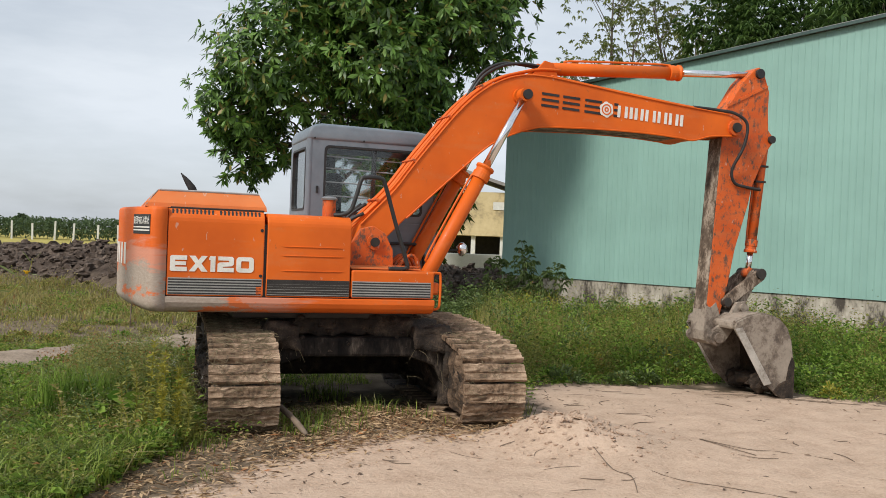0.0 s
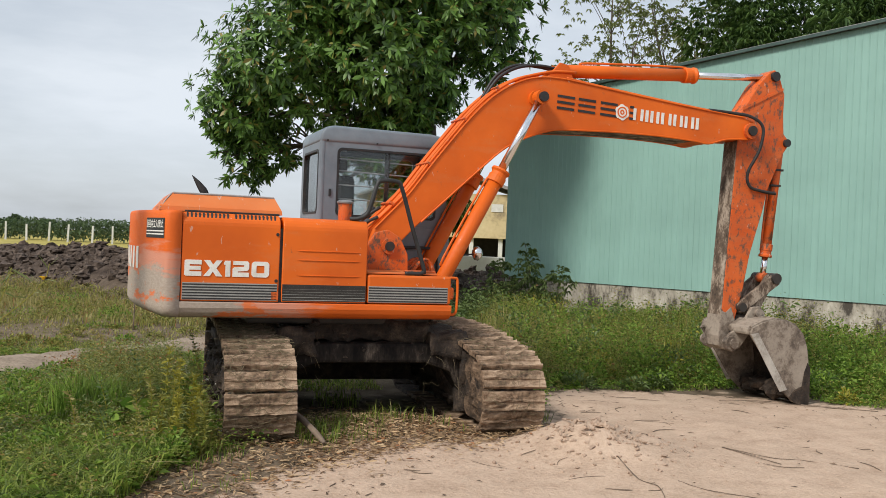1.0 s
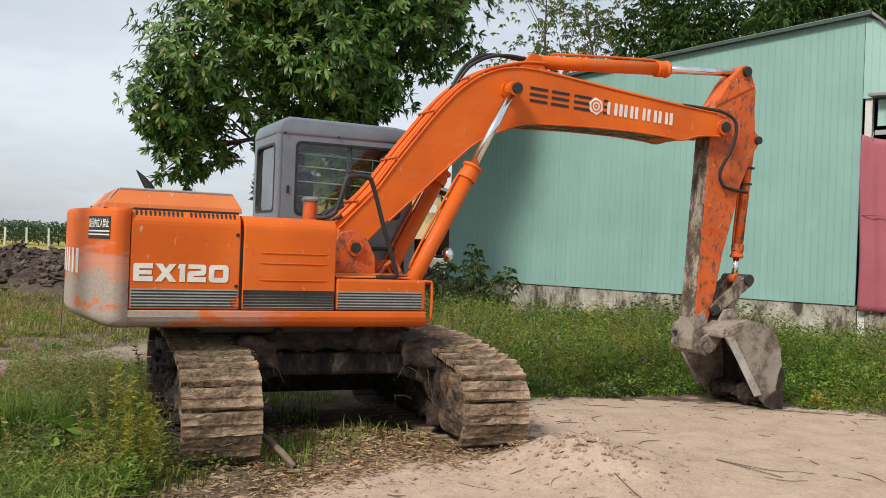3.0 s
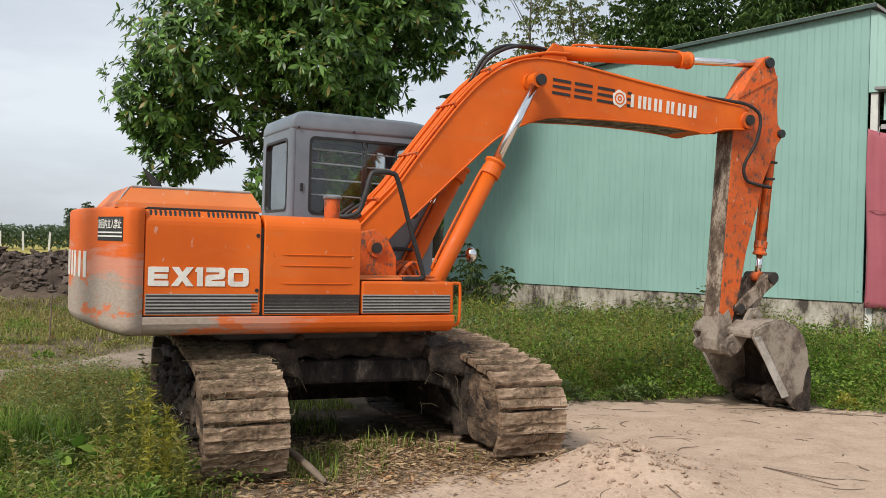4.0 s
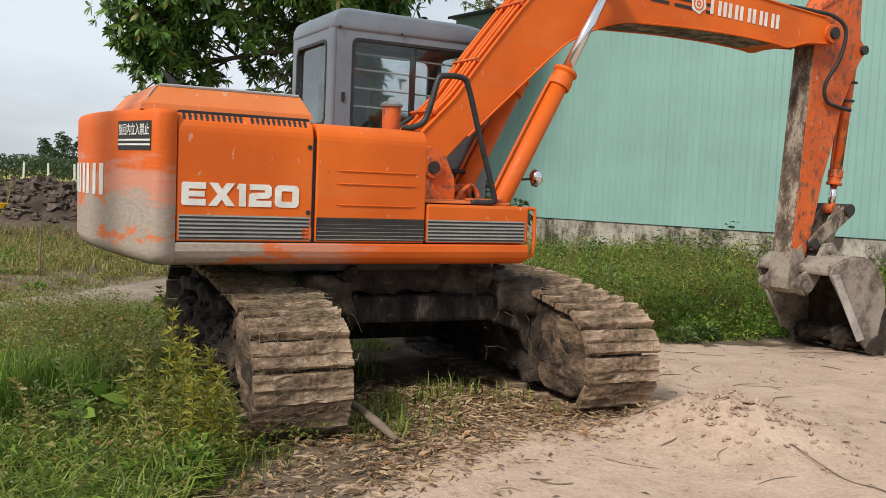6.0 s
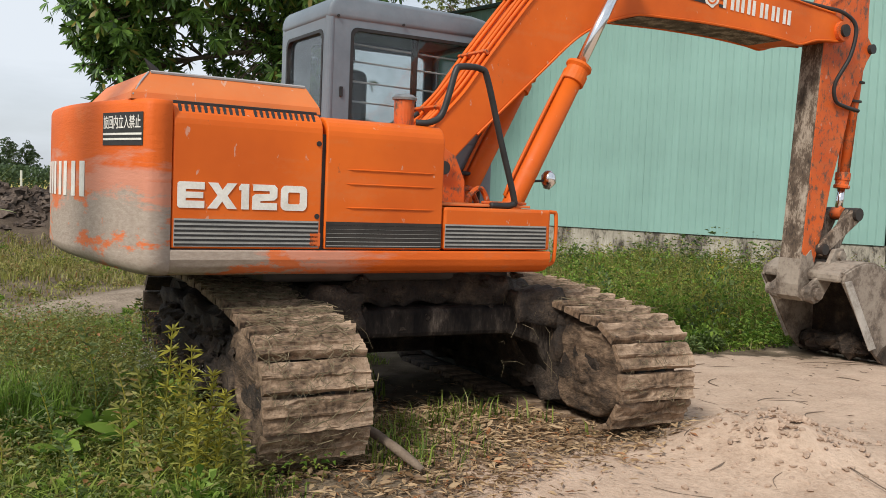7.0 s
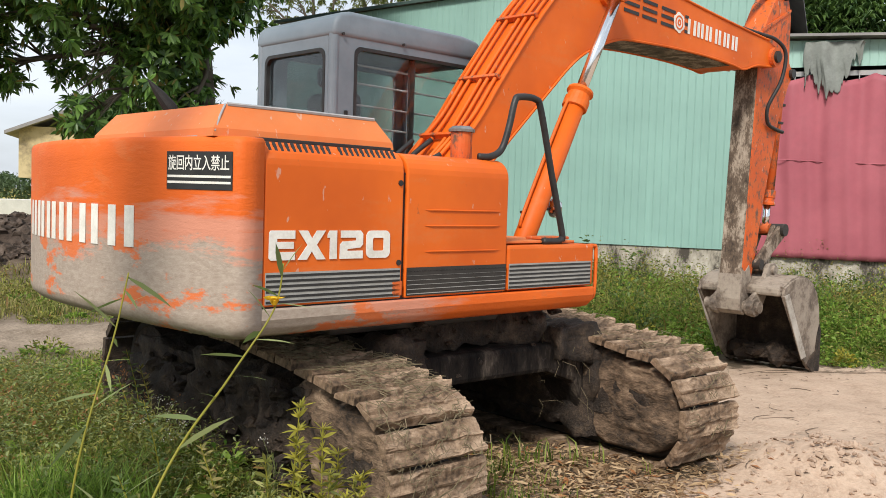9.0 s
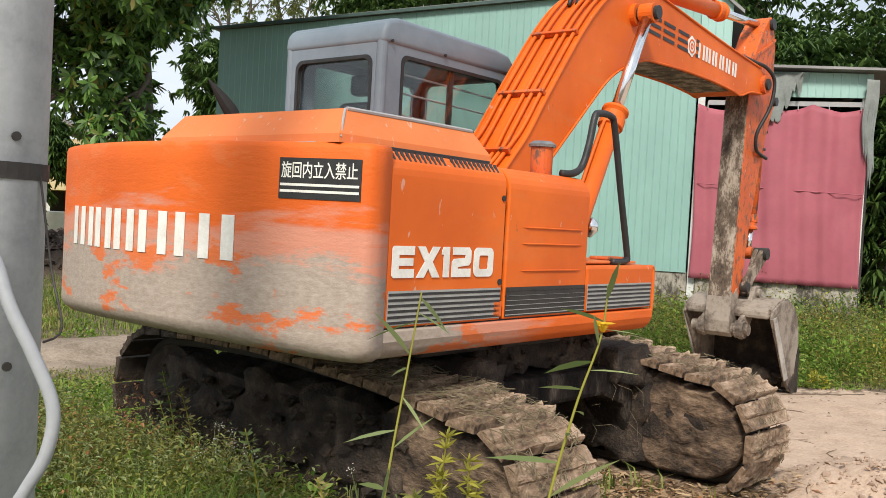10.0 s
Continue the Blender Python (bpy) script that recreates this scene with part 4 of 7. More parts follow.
bm = bmesh.new()
hl = [[bm.verts.new(p) for p in hood_loop(z, *d)] for z, d in ((1.80, (-1.80, -0.815, -1.03, 0.16)), (1.835, (-1.795, -0.82, -1.025, 0.155)), (1.945, (-1.70, -0.875, -0.95, 0.115)))]
for a, b in zip(hl, hl[1:]):
    for i in range(4):
        bm.faces.new((a[i], a[(i + 1) % 4], b[(i + 1) % 4], b[i]))
bm.faces.new(hl[0][::-1])
bm.faces.new(hl[-1])
bevel(bm, 0.018, 3, 10)
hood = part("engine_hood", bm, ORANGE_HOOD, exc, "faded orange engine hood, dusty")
part("worn_strip", prism([(-1.42, -0.946), (-1.30, -0.958), (-0.885, -0.956), (-0.89, -0.86), (-1.1, -0.88), (-1.36, -0.90)], 1.9435, 1.9495, 0.002, axis="Z"), GREY_WORN, hood, "bare grey strip along the hood")
part("hood_edge", tube([(-1.69, -0.952, 1.944), (-1.3, -0.952, 1.946), (-0.88, -0.952, 1.944)], 0.009, 6), GREY_WORN, hood, "grey worn edge")
part("hood_edge", tube([(-1.79, -1.026, 1.82), (-1.745, -0.99, 1.89), (-1.70, -0.952, 1.943)], 0.005, 6), GREY_WORN, hood, "grey worn edge")
# black strip painting the shade in the gap below the hood lip
part("hood_gap_shade", box(-1.60, -0.84, -1.040, -0.90, 1.7925, 1.809, 0.003), BLACK, hood, "black strip standing for the shaded gap under the hood lip")
exhaust = part("exhaust_pipe", tube(smooth_line([(-1.32, 0.25, 1.80), (-1.32, 0.25, 1.98), (-1.36, 0.27, 2.06), (-1.44, 0.31, 2.17)], 5), [0.038] * 9 + [0.036, 0.034, 0.030, 0.024, 0.016, 0.009, 0.004], 10), EXHAUST, exc, "black exhaust pipe with a slanted tip")
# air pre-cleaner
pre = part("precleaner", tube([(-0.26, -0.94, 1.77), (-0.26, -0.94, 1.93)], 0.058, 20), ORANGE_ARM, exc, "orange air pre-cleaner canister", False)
part("cap", tube([(-0.26, -0.94, 1.931), (-0.26, -0.94, 1.945), (-0.26, -0.94, 1.962)], [0.070, 0.072, 0.050], 20), STEEL_SHOE, pre, "bare metal cap")
part("filler_cap", tube([(-0.80, -0.45, 1.70), (-0.80, -0.45, 1.84)], 0.045, 14), ORANGE_ARM, exc)
# black grab rail
part("grab_rail", tube(smooth_line([(-0.24, -1.05, 1.80), (-0.17, -1.08, 1.805), (-0.10, -1.09, 1.85), (-0.06, -1.10, 1.97), (-0.02, -1.10, 2.11), (0.02, -1.10, 2.138), (0.15, -1.10, 2.138), (0.20, -1.10, 2.08), (0.31, -1.10, 1.74), (0.425, -1.10, 1.40), (0.42, -1.10, 1.36), (0.37, -1.10, 1.348), (0.26, -1.10, 1.348)], 6), 0.019, 10), BLACK, exc, "bent black grab rail", True)

# ---- cab ----
CX0, CX1, CY0, CY1, CZ0, CZ1 = -0.225, 1.13, 0.27, 1.15, 1.08, 2.70
cab = part("cab", box(CX0, CX1 + 0.05, CY0, CY1, CZ0, 1.80, 0.03), GREY_CAB, exc, "boxy grey cab with sliding windows")
part("side_frame", ring_panel(round_rect(CX0 + 0.003, CX1, 1.78, CZ1 - 0.03, 0.02), round_rect(-0.045, 1.00, 1.86, 2.53, 0.05), CY0 + 0.002, CY0 + 0.05, "Y", 0.008), GREY_CAB, cab)
part("side_frame", ring_panel(round_rect(CX0 + 0.003, CX1, 1.78, CZ1 - 0.03, 0.02), round_rect(0.0, 1.02, 1.86, 2.53, 0.05), CY1 - 0.05, CY1 - 0.002, "Y", 0.008), GREY_CAB, cab)
part("rear_frame", ring_panel(round_rect(CY0 + 0.054, CY1 - 0.054, 1.78, CZ1 - 0.03, 0.02), round_rect(0.36, 1.04, 1.88, 2.51, 0.06), CX0 + 0.001, CX0 + 0.05, "X", 0.008), GREY_CAB, cab)
part("front_frame", ring_panel(round_rect(CY0 + 0.054, CY1 - 0.054, 1.78, CZ1 - 0.03, 0.02), round_rect(0.36, 1.06, 1.84, 2.55, 0.05), CX1 - 0.05, CX1 - 0.001, "X", 0.008), GREY_CAB, cab)
roof_pts = [(CX0 - 0.012, 2.58), (CX0 + 0.0, 2.68), (CX0 + 0.045, 2.735), (CX0 + 0.14, 2.755), (CX1 - 0.2, 2.745), (CX1 - 0.06, 2.725), (CX1 + 0.0, 2.68), (CX1 + 0.012, 2.58)]
part("roof", prism(roof_pts, CY0 - 0.012, CY1 + 0.012, 0.045, seg=4), GREY_CAB, cab, "rounded grey cab roof", True)
for xx, yy in ((CX0 + 0.03, CY0 + 0.03), (CX0 + 0.03, CY1 - 0.03)):
    part("corner_pillar", tube([(xx - 0.002, yy, 1.79), (xx - 0.002, yy, 2.62)], 0.034, 16), GREY_CAB, cab)
for ax, rr, d in (("Y", (-0.045, 1.00, 1.86, 2.53, 0.05), CY0 + 0.006), ("X", (0.36, 1.04, 1.88, 2.51, 0.06), CX0 + 0.006)):
    u0, u1, v0, v1, r = rr
    part("window_seal", ring_panel(round_rect(u0 - 0.008, u1 + 0.008, v0 - 0.008, v1 + 0.008, r), round_rect(u0 + 0.014, u1 - 0.014, v0 + 0.014, v1 - 0.014, r), d - 0.010, d + 0.02, ax), BLACK, cab, "black rubber window seal")


def pane(pts, d, axis):
    ob = part("window_pane", prism(pts, d, d + 0.005, 0, axis=axis), GLASS, cab, "dusty glass pane")
    ob.visible_shadow = False
    return ob


pane(round_rect(-0.04, 0.49, 1.865, 2.525, 0.04), CY0 + 0.022, "Y")
pane(round_rect(0.46, 0.995, 1.865, 2.525, 0.04), CY0 + 0.036, "Y")
pane(round_rect(0.005, 1.015, 1.865, 2.525, 0.04), CY1 - 0.03, "Y")
pane(round_rect(0.365, 1.035, 1.885, 2.505, 0.05), CX0 + 0.024, "X")
pane(round_rect(0.365, 1.055, 1.845, 2.545, 0.04), CX1 - 0.03, "X")
part("window_divider", box(0.455, 0.50, CY0 + 0.028, CY0 + 0.05, 1.86, 2.53), BLACK, cab)
for z in (2.02, 2.16, 2.30, 2.42):
    part("guard_bar", tube([(-0.045, CY0 + 0.055, z + 0.012), (1.0, CY0 + 0.055, z - 0.012)], 0.007, 6), GREY_WORN, cab)
# inside the cab
part("seat_back", box(0.02, 0.20, 0.47, 0.92, 1.82, 2.28, 0.06, seg=3), BLACK, cab, "worn black seat back")
part("seat", box(0.05, 0.55, 0.45, 0.95, 1.60, 1.84, 0.05), BLACK, cab)
part("headrest", box(0.04, 0.14, 0.58, 0.82, 2.32, 2.46, 0.035, seg=3), BLACK, cab)
part("control_lever", tube([(0.75, 0.42, 1.78), (0.74, 0.43, 2.02)], [0.014, 0.02], 8), BLACK, cab)
part("inner_lining", box(CX0 + 0.055, CX0 + 0.07, 0.33, 1.09, 1.79, 1.88), DARK_STEEL_AND_SHADE, cab)
part("door_handle", tube(smooth_line([(0.60, CY0 - 0.01, 1.32), (0.60, CY0 - 0.05, 1.36), (0.60, CY0 - 0.05, 1.50), (0.66, CY0 - 0.05, 1.56), (0.96, CY0 - 0.05, 1.56), (1.02, CY0 - 0.05, 1.48), (1.05, CY0 - 0.01, 1.30)], 5), 0.016, 8), BLACK, cab, "black bent hand rail")
for x, z in ((-0.16, 2.60), (0.35, 2.60)):
    part("roof_bolt", tube([(x, CY0 - 0.012, z), (x, CY0 - 0.022, z)], 0.010, 8), BLACK, cab)
part("door_latch", box(-0.13, -0.105, CY0 - 0.012, CY0 + 0.0, 2.05, 2.12, 0.004), BLACK, cab)

# ---- boom ----
BY0, BY1 = -0.295, 0.125
boom_top = [(0.20, 1.74), (0.38, 1.93), (0.54, 2.10), (0.72, 2.345), (0.925, 2.61), (1.14, 2.875), (1.365, 3.10), (1.60, 3.255), (1.837, 3.336), (2.09, 3.352), (2.41, 3.327), (3.036, 3.262), (3.772, 3.195), (4.386, 3.15)]
boom_low = [(4.451, 2.912), (4.166, 2.89), (3.933, 2.826), (3.735, 2.842), (3.304, 2.860), (2.759, 2.858), (2.366, 2.843), (2.11, 2.830), (1.985, 2.806), (1.831, 2.755), (1.62, 2.662), (1.443, 2.542), (1.215, 2.335), (0.934, 2.075), (0.66, 1.82), (0.445, 1.60)]


def plan_curve(p, steps=3):
    return [(v.x, v.z) for v in smooth_line([(a, 0, b) for a, b in p], steps)]


foot = [(0.305 + 0.155 * math.cos(radians(a)), 1.575 + 0.155 * math.sin(radians(a))) for a in range(-30, -200, -20)]
tip = [(4.475 + 0.115 * math.cos(radians(a)), 3.01 + 0.115 * math.sin(radians(a))) for a in range(70, -80, -25)]
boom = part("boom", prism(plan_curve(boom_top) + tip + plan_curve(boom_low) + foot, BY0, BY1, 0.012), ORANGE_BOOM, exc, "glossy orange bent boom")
# edge plates: the top and bottom plates stand a little proud
for edge in (plan_curve(boom_top, 4), plan_curve(boom_low[:-1], 4)):
    for yy in (BY0 - 0.004, BY1 + 0.004):
        part("edge_seam", tube([(x, yy, z) for x, z in edge], 0.010, 6), ORANGE_BOOM, boom)
part("underside_dirt", prism([(x, z - 0.002) for x, z in plan_curve(boom_low[3:8], 3)] + [(x, z - 0.006) for x, z in reversed(plan_curve(boom_low[3:8], 3))], BY0 + 0.03, BY1 - 0.03), ARM_FACE, boom, "dull dirty underside plate")
# side lettering as bars and plain shapes
def side_plate(pts, lift, mat, label, name="lettering_bar"):
    return part(name, prism(pts, BY0 - lift - 0.002, BY0 - lift, 0), mat, boom, label)


def along(u, v):
    """u along the boom's fore part from the mark, v up."""
    a = radians(-2.6)
    return (2.837 + u * math.cos(a) - v * math.sin(a), 3.072 + u * math.sin(a) + v * math.cos(a))


disc = [along(0.085 * math.cos(radians(a)) * (1.0 if (a // 30) % 2 else 0.9), 0.085 * math.sin(radians(a)) * (1.0 if (a // 30) % 2 else 0.9)) for a in range(0, 360, 10)]
mark = side_plate(disc, 0.004, WHITE, "round white maker's mark", "round_mark")
for k, (ra, rb) in enumerate(((0.045, 0.058), (0.012, 0.026))):
    o = [along(rb * math.cos(radians(a)), rb * math.sin(radians(a))) for a in range(0, 360, 15)]
    n_ = [along(ra * math.cos(radians(a)), ra * math.sin(radians(a))) for a in range(0, 360, 15)]
    part("mark_ring", ring_panel(o, n_, BY0 - 0.009, BY0 - 0.0065, "Y"), ORANGE_BOOM, mark)
u = 0.135
for wdt in (0.125, 0.038, 0.110, 0.130, 0.120, 0.120, 0.038):
    # wide marks are a pair of upright bars, narrow ones a single bar
    for u_, v_ in (((u, u + 0.036), (u + wdt - 0.036, u + wdt)) if wdt > 0.05 else ((u, u + wdt),)):
        side_plate([along(u_, -0.062), along(v_, -0.062), along(v_, 0.062), along(u_, 0.062)], 0.004, WHITE, "plain white lettering bar")
    u += wdt + 0.024
for u0 in (-0.765, -0.52, -0.26, 0.0):
    for du, dv, w_, h_ in ((0.0, 0.055, 0.20, 0.026), (0.0, -0.005, 0.20, 0.026), (0.0, -0.065, 0.20, 0.026)):
        if u0 == 0.0:
            du, w_ = 0.09, 0.05
        side_plate([along(u0 + du, dv), along(u0 + du + w_, dv), along(u0 + du + w_, dv + h_), along(u0 + du, dv + h_)], 0.003 + 0.0003 * (w_ > h_), BLACK, "faded black bars of painted lettering")
# foot brackets on the house
for yy in (-0.42, 0.19):
    part("boom_bracket", prism([(0.02, 1.08), (0.52, 1.08), (0.50, 1.50), (0.42, 1.66), (0.30, 1.73), (0.18, 1.70), (0.06, 1.52)], yy, yy + 0.06, 0.008), ORANGE_ARM, exc, "rusty orange boom bracket")
part("foot_pin", tube([(0.307, -0.47, 1.575), (0.307, 0.29, 1.575)], 0.045, 18), DARK_STEEL_AND_SHADE, boom, "dark steel pin")
part("foot_pin_collar", tube([(0.307, -0.45, 1.575), (0.307, -0.425, 1.575)], 0.075, 18), ORANGE_ARM, boom)
part("cylinder_pin", tube([(1.83, -0.50, 3.118), (1.83, 0.33, 3.118)], 0.050, 18), BLACK, boom, "black pin end")
part("pin_boss", tube([(1.83, -0.335, 3.118), (1.83, 0.165, 3.118)], 0.082, 20), ORANGE_BOOM, boom)
part("arm_pin", tube([(4.476, -0.36, 3.005), (4.476, 0.19, 3.005)], 0.055, 18), DARK_STEEL_AND_SHADE, boom, "dark greased pin")
part("arm_pin_collar", tube([(4.476, -0.335, 3.005), (4.476, 0.165, 3.005)], 0.088, 18), ORANGE_ARM, boom)
for x, z in ((2.13, 3.36),):
    for yy in (-0.19, -0.015):
        part("cylinder_lug", prism([(x - 0.16, z - 0.02), (x + 0.20, z - 0.03), (x + 0.12, z + 0.16), (x + 0.02, z + 0.18)], yy, yy + 0.035, 0.006), ORANGE_BOOM, boom)
# hydraulic pipes over the boom's back
back_line = [(0.08, 1.66), (0.21, 1.79), (0.38, 1.965), (0.54, 2.135), (0.72, 2.378), (0.925, 2.642), (1.14, 2.907), (1.365, 3.132), (1.60, 3.287), (1.80, 3.362)]
for k, yy in enumerate((-0.25, -0.185, -0.12, -0.01, 0.06)):
    ends = [(2.05, 3.425), (2.30, 3.44)] if k < 2 else [(2.0, 3.42)]
    pl = [Vector((x, yy + (0.03 * math.sin(7 * x + k) if x < 0.5 else 0), z + 0.005 * (k % 2))) for x, z in back_line + ends]
    part("hydraulic_pipe", tube(smooth_line(pl, 4), 0.014, 8), ORANGE_BOOM, boom, "", True)
for x, z, sl in ((0.37, 1.945, 47), (0.72, 2.355, 53), (1.08, 2.815, 50), (1.42, 3.155, 36)):
    bm = box(-0.012, 0.012, -0.278, 0.085, -0.030, 0.012, 0.004)
    bmesh.ops.transform(bm, matrix=Matrix.Translation((x, 0, z + 0.045)) @ pose(0, 0, 0, 0, -sl, 0), verts=bm.verts)
    part("pipe_clamp", bm, ORANGE_ARM, boom)
for yy, b0 in ((-0.10, 0.0), (-0.03, 0.03)):
    part("hose", tube(smooth_line([(1.35, yy, 3.11), (1.50, yy, 3.33 + b0), (1.72, yy, 3.46 + b0), (1.98, yy, 3.50), (2.20, yy - 0.02, 3.47)], 5), 0.017, 8), BLACK, boom, "black hydraulic hose", True)
part("hydraulic_pipe", tube(smooth_line([(2.20, -0.24, 3.375), (2.55, -0.255, 3.33), (3.05, -0.26, 3.278), (3.75, -0.26, 3.212), (4.05, -0.26, 3.19)], 5), 0.013, 8), ORANGE_BOOM, boom, "", True)
part("arm_hose", tube(smooth_line([(3.95, -0.26, 3.20), (4.25, -0.28, 3.19), (4.46, -0.33, 3.16), (4.60, -0.36, 3.05), (4.58, -0.34, 2.80), (4.50, -0.26, 2.55), (4.55, -0.24, 2.40), (4.72, -0.22, 2.36), (4.94, -0.20, 2.34)], 7), 0.018, 8), BLACK, boom, "black hose looping to the arm", True)
for a, b in (((0.12, -0.2, 1.55), (0.24, -0.25, 1.85)), ((0.08, -0.05, 1.5), (0.30, -0.1, 1.95)), ((0.1, 0.1, 1.5), (0.3, 0.08, 1.95))):
    m_ = ((a[0] + b[0]) / 2 - 0.09, (a[1] + b[1]) / 2, (a[2] + b[2]) / 2 + 0.05)
    part("hose", tube(smooth_line([a, m_, b], 5), 0.017, 8), BLACK, boom, "black hydraulic hose", True)


def cylinder(base, eye, length, r, rod_r, mat, label, owner):
    """A hydraulic cylinder: barrel, gland collar, chrome rod, rod eye, and a feed pipe on the barrel."""
    b, e = Vector(base), Vector(eye)
    d = (e - b).normalized()
    top = b + d * length
    barrel = part("cylinder_barrel", tube([b, b + d * 0.02, top], [r * 0.8, r, r], 28), mat, owner, label, True)
    part("gland", tube([top - d * 0.13, top - d * 0.125, top - d * 0.055, top - d * 0.05, top - d * 0.02, top + d * 0.0, top + d * 0.02], [r * 1.12, r * 1.25, r * 1.25, r * 1.12, r * 1.12, r * 1.35, r * 1.3], 20), mat, barrel)
    part("rod", tube([top, e], rod_r, 18), CHROME, barrel, "polished chrome rod", True)
    part("rod_eye", tube([e + Vector((0, -0.055, 0)), e + Vector((0, 0.055, 0))], r * 1.0, 18), mat, barrel)
    s_ = d.cross(Vector((0, 1, 0))).normalized() * (r + 0.022)
    if s_.z < 0:
        s_ = -s_
    part("feed_pipe", tube(smooth_line([b + d * 0.25 + s_ * 0.6, b + d * 0.3 + s_, top - d * 0.2 + s_, top - d * 0.10 + s_ * 0.7], 4), 0.012, 8), mat, barrel, "", True)
    return barrel


for yy in (-0.415, 0.245):
    cylinder((0.80, yy, 1.17), (1.83, yy, 3.118), 1.33, 0.072, 0.042, ORANGE_BOOM, "orange boom lift cylinder", exc)
cylinder((2.22, -0.085, 3.475), (4.862, -0.085, 3.665), 1.63, 0.068, 0.040, ORANGE_BOOM, "orange arm cylinder on top of the boom", boom)
part("work_lamp", tube([(1.21, -0.40, 1.60), (1.215, -0.395, 1.57), (1.225, -0.385, 1.52), (1.215, -0.38, 1.47)], [0.02, 0.05, 0.055, 0.02], 16), CHROME, exc, "small round chrome lamp on a bracket", True)
part("lamp_bracket", tube([(0.90, -0.36, 1.50), (1.20, -0.39, 1.53)], 0.009, 8), BLACK, exc)
for yy in (-0.20, -0.05, 0.1):
    part("valve_hose", tube(smooth_line([(0.55, yy, 1.10), (0.62, yy - 0.04, 1.35), (0.78, yy, 1.45), (0.9, yy, 1.2)], 5), 0.02, 8), ORANGE_ARM, exc)
part("front_plate", box(0.50, 0.98, -0.44, 0.22, 1.08, 1.20, 0.02), ORANGE_ARM, exc)

# ---- arm ----
AY0, AY1 = -0.195, 0.035
arm_out = [(4.80, 3.71), (4.65, 3.556), (4.52, 3.352), (4.405, 3.183), (4.395, 2.889), (4.35, 2.152), (4.285, 1.091), (4.25, 0.72), (4.27, 0.62), (4.33, 0.575), (4.40, 0.60), (4.43, 0.68), (4.451, 0.868), (4.549, 1.223), (4.629, 1.643), (4.79, 2.174), (4.83, 2.37), (5.03, 2.80), (5.09, 2.88), (5.10, 2.96), (5.03, 3.03), (5.013, 3.259), (5.02, 3.474), (4.93, 3.70), (4.87, 3.745)]
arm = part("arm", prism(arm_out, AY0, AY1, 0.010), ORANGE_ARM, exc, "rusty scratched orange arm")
part("under_plate", prism([(4.394, 2.90), (4.349, 2.152), (4.284, 1.091), (4.249, 0.72), (4.243, 0.72), (4.278, 1.091), (4.343, 2.152), (4.388, 2.90)], AY0 + 0.004, AY1 - 0.004), ARM_FACE, arm, "mud-caked dark arm underside")
part("lower_arm_mud", prism([(4.27, 1.00), (4.24, 0.72), (4.26, 0.61), (4.33, 0.565), (4.41, 0.59), (4.44, 0.68), (4.462, 0.88), (4.40, 1.04), (4.33, 0.98)], AY0 - 0.006, AY1 + 0.006, 0.003), BUCKET, arm, "grey dried mud on the arm tip")
part("cylinder_pin", tube([(4.868, -0.23, 3.665), (4.868, 0.07, 3.665)], 0.055, 18), BLACK, arm, "black pin end")
part("stiffener", prism([(4.45, 3.25), (4.99, 3.52), (4.99, 3.545), (4.44, 3.285)], AY0 - 0.012, AY0 - 0.001), ORANGE_ARM, arm)
part("bucket_cylinder_pin", tube([(5.065, -0.23, 2.925), (5.065, 0.07, 2.925)], 0.045, 16), BLACK, arm)
for z, x in ((2.62, 4.98), (2.44, 4.95)):
    part("hose_clamp", box(x - 0.03, x + 0.11, -0.15, -0.10, z - 0.012, z + 0.012, 0.004), DARK_STEEL_AND_SHADE, arm)
cylinder((5.06, -0.085, 2.90), (4.905, -0.085, 1.38), 1.27, 0.056, 0.034, ORANGE_ARM, "worn orange bucket cylinder", arm)
for yy in (-0.245, 0.04):
    part("link", prism([(4.46, 1.06), (4.50, 0.98), (4.56, 1.0), (5.02, 1.31), (5.05, 1.38), (4.99, 1.44), (4.92, 1.42), (4.50, 1.12)], yy, yy + 0.04, 0.010), ARM_FACE, arm, "grimy dark steel link")
part("link_pin", tube([(4.51, -0.27, 1.045), (4.51, 0.10, 1.045)], 0.05, 16), DARK_STEEL_AND_SHADE, arm)
part("link_pin", tube([(4.955, -0.28, 1.375), (4.955, 0.11, 1.375)], 0.06, 16), DARK_STEEL_AND_SHADE, arm)
for yy in (-0.195, -0.02):
    part("push_link", prism([(4.87, 1.40), (4.96, 1.44), (5.02, 1.38), (4.77, 0.97), (4.70, 0.92), (4.62, 1.0)], yy, yy + 0.045, 0.012), ARM_FACE, arm, "grimy dark push link")

# ---- bucket: curled shell with side plates, teeth and ears ----
KY0, KY1 = -0.548, 0.315
shell = [(4.40, 0.86), (4.55, 0.925), (4.70, 0.955), (4.83, 0.945), (4.995, 0.893), (5.11, 0.785), (5.175, 0.635), (5.205, 0.45), (5.21, 0.245), (5.205, 0.02)]
inner = [(5.175, 0.02), (5.18, 0.245), (5.175, 0.44), (5.145, 0.62), (5.085, 0.76), (4.98, 0.855), (4.825, 0.91), (4.70, 0.92), (4.56, 0.89), (4.41, 0.825)]
bucket = part("bucket", prism(shell + inner, KY0, KY1, 0.004), BUCKET, exc, "mud-stained steel digging bucket, teeth resting on sand")
plate = [(4.39, 0.765), (4.41, 0.845), (4.55, 0.905), (4.70, 0.938), (4.825, 0.928), (4.985, 0.875), (5.097, 0.775), (5.16, 0.63), (5.19, 0.45), (5.195, 0.01), (5.10, -0.01), (4.985, 0.03), (4.835, 0.16), (4.60, 0.49)]
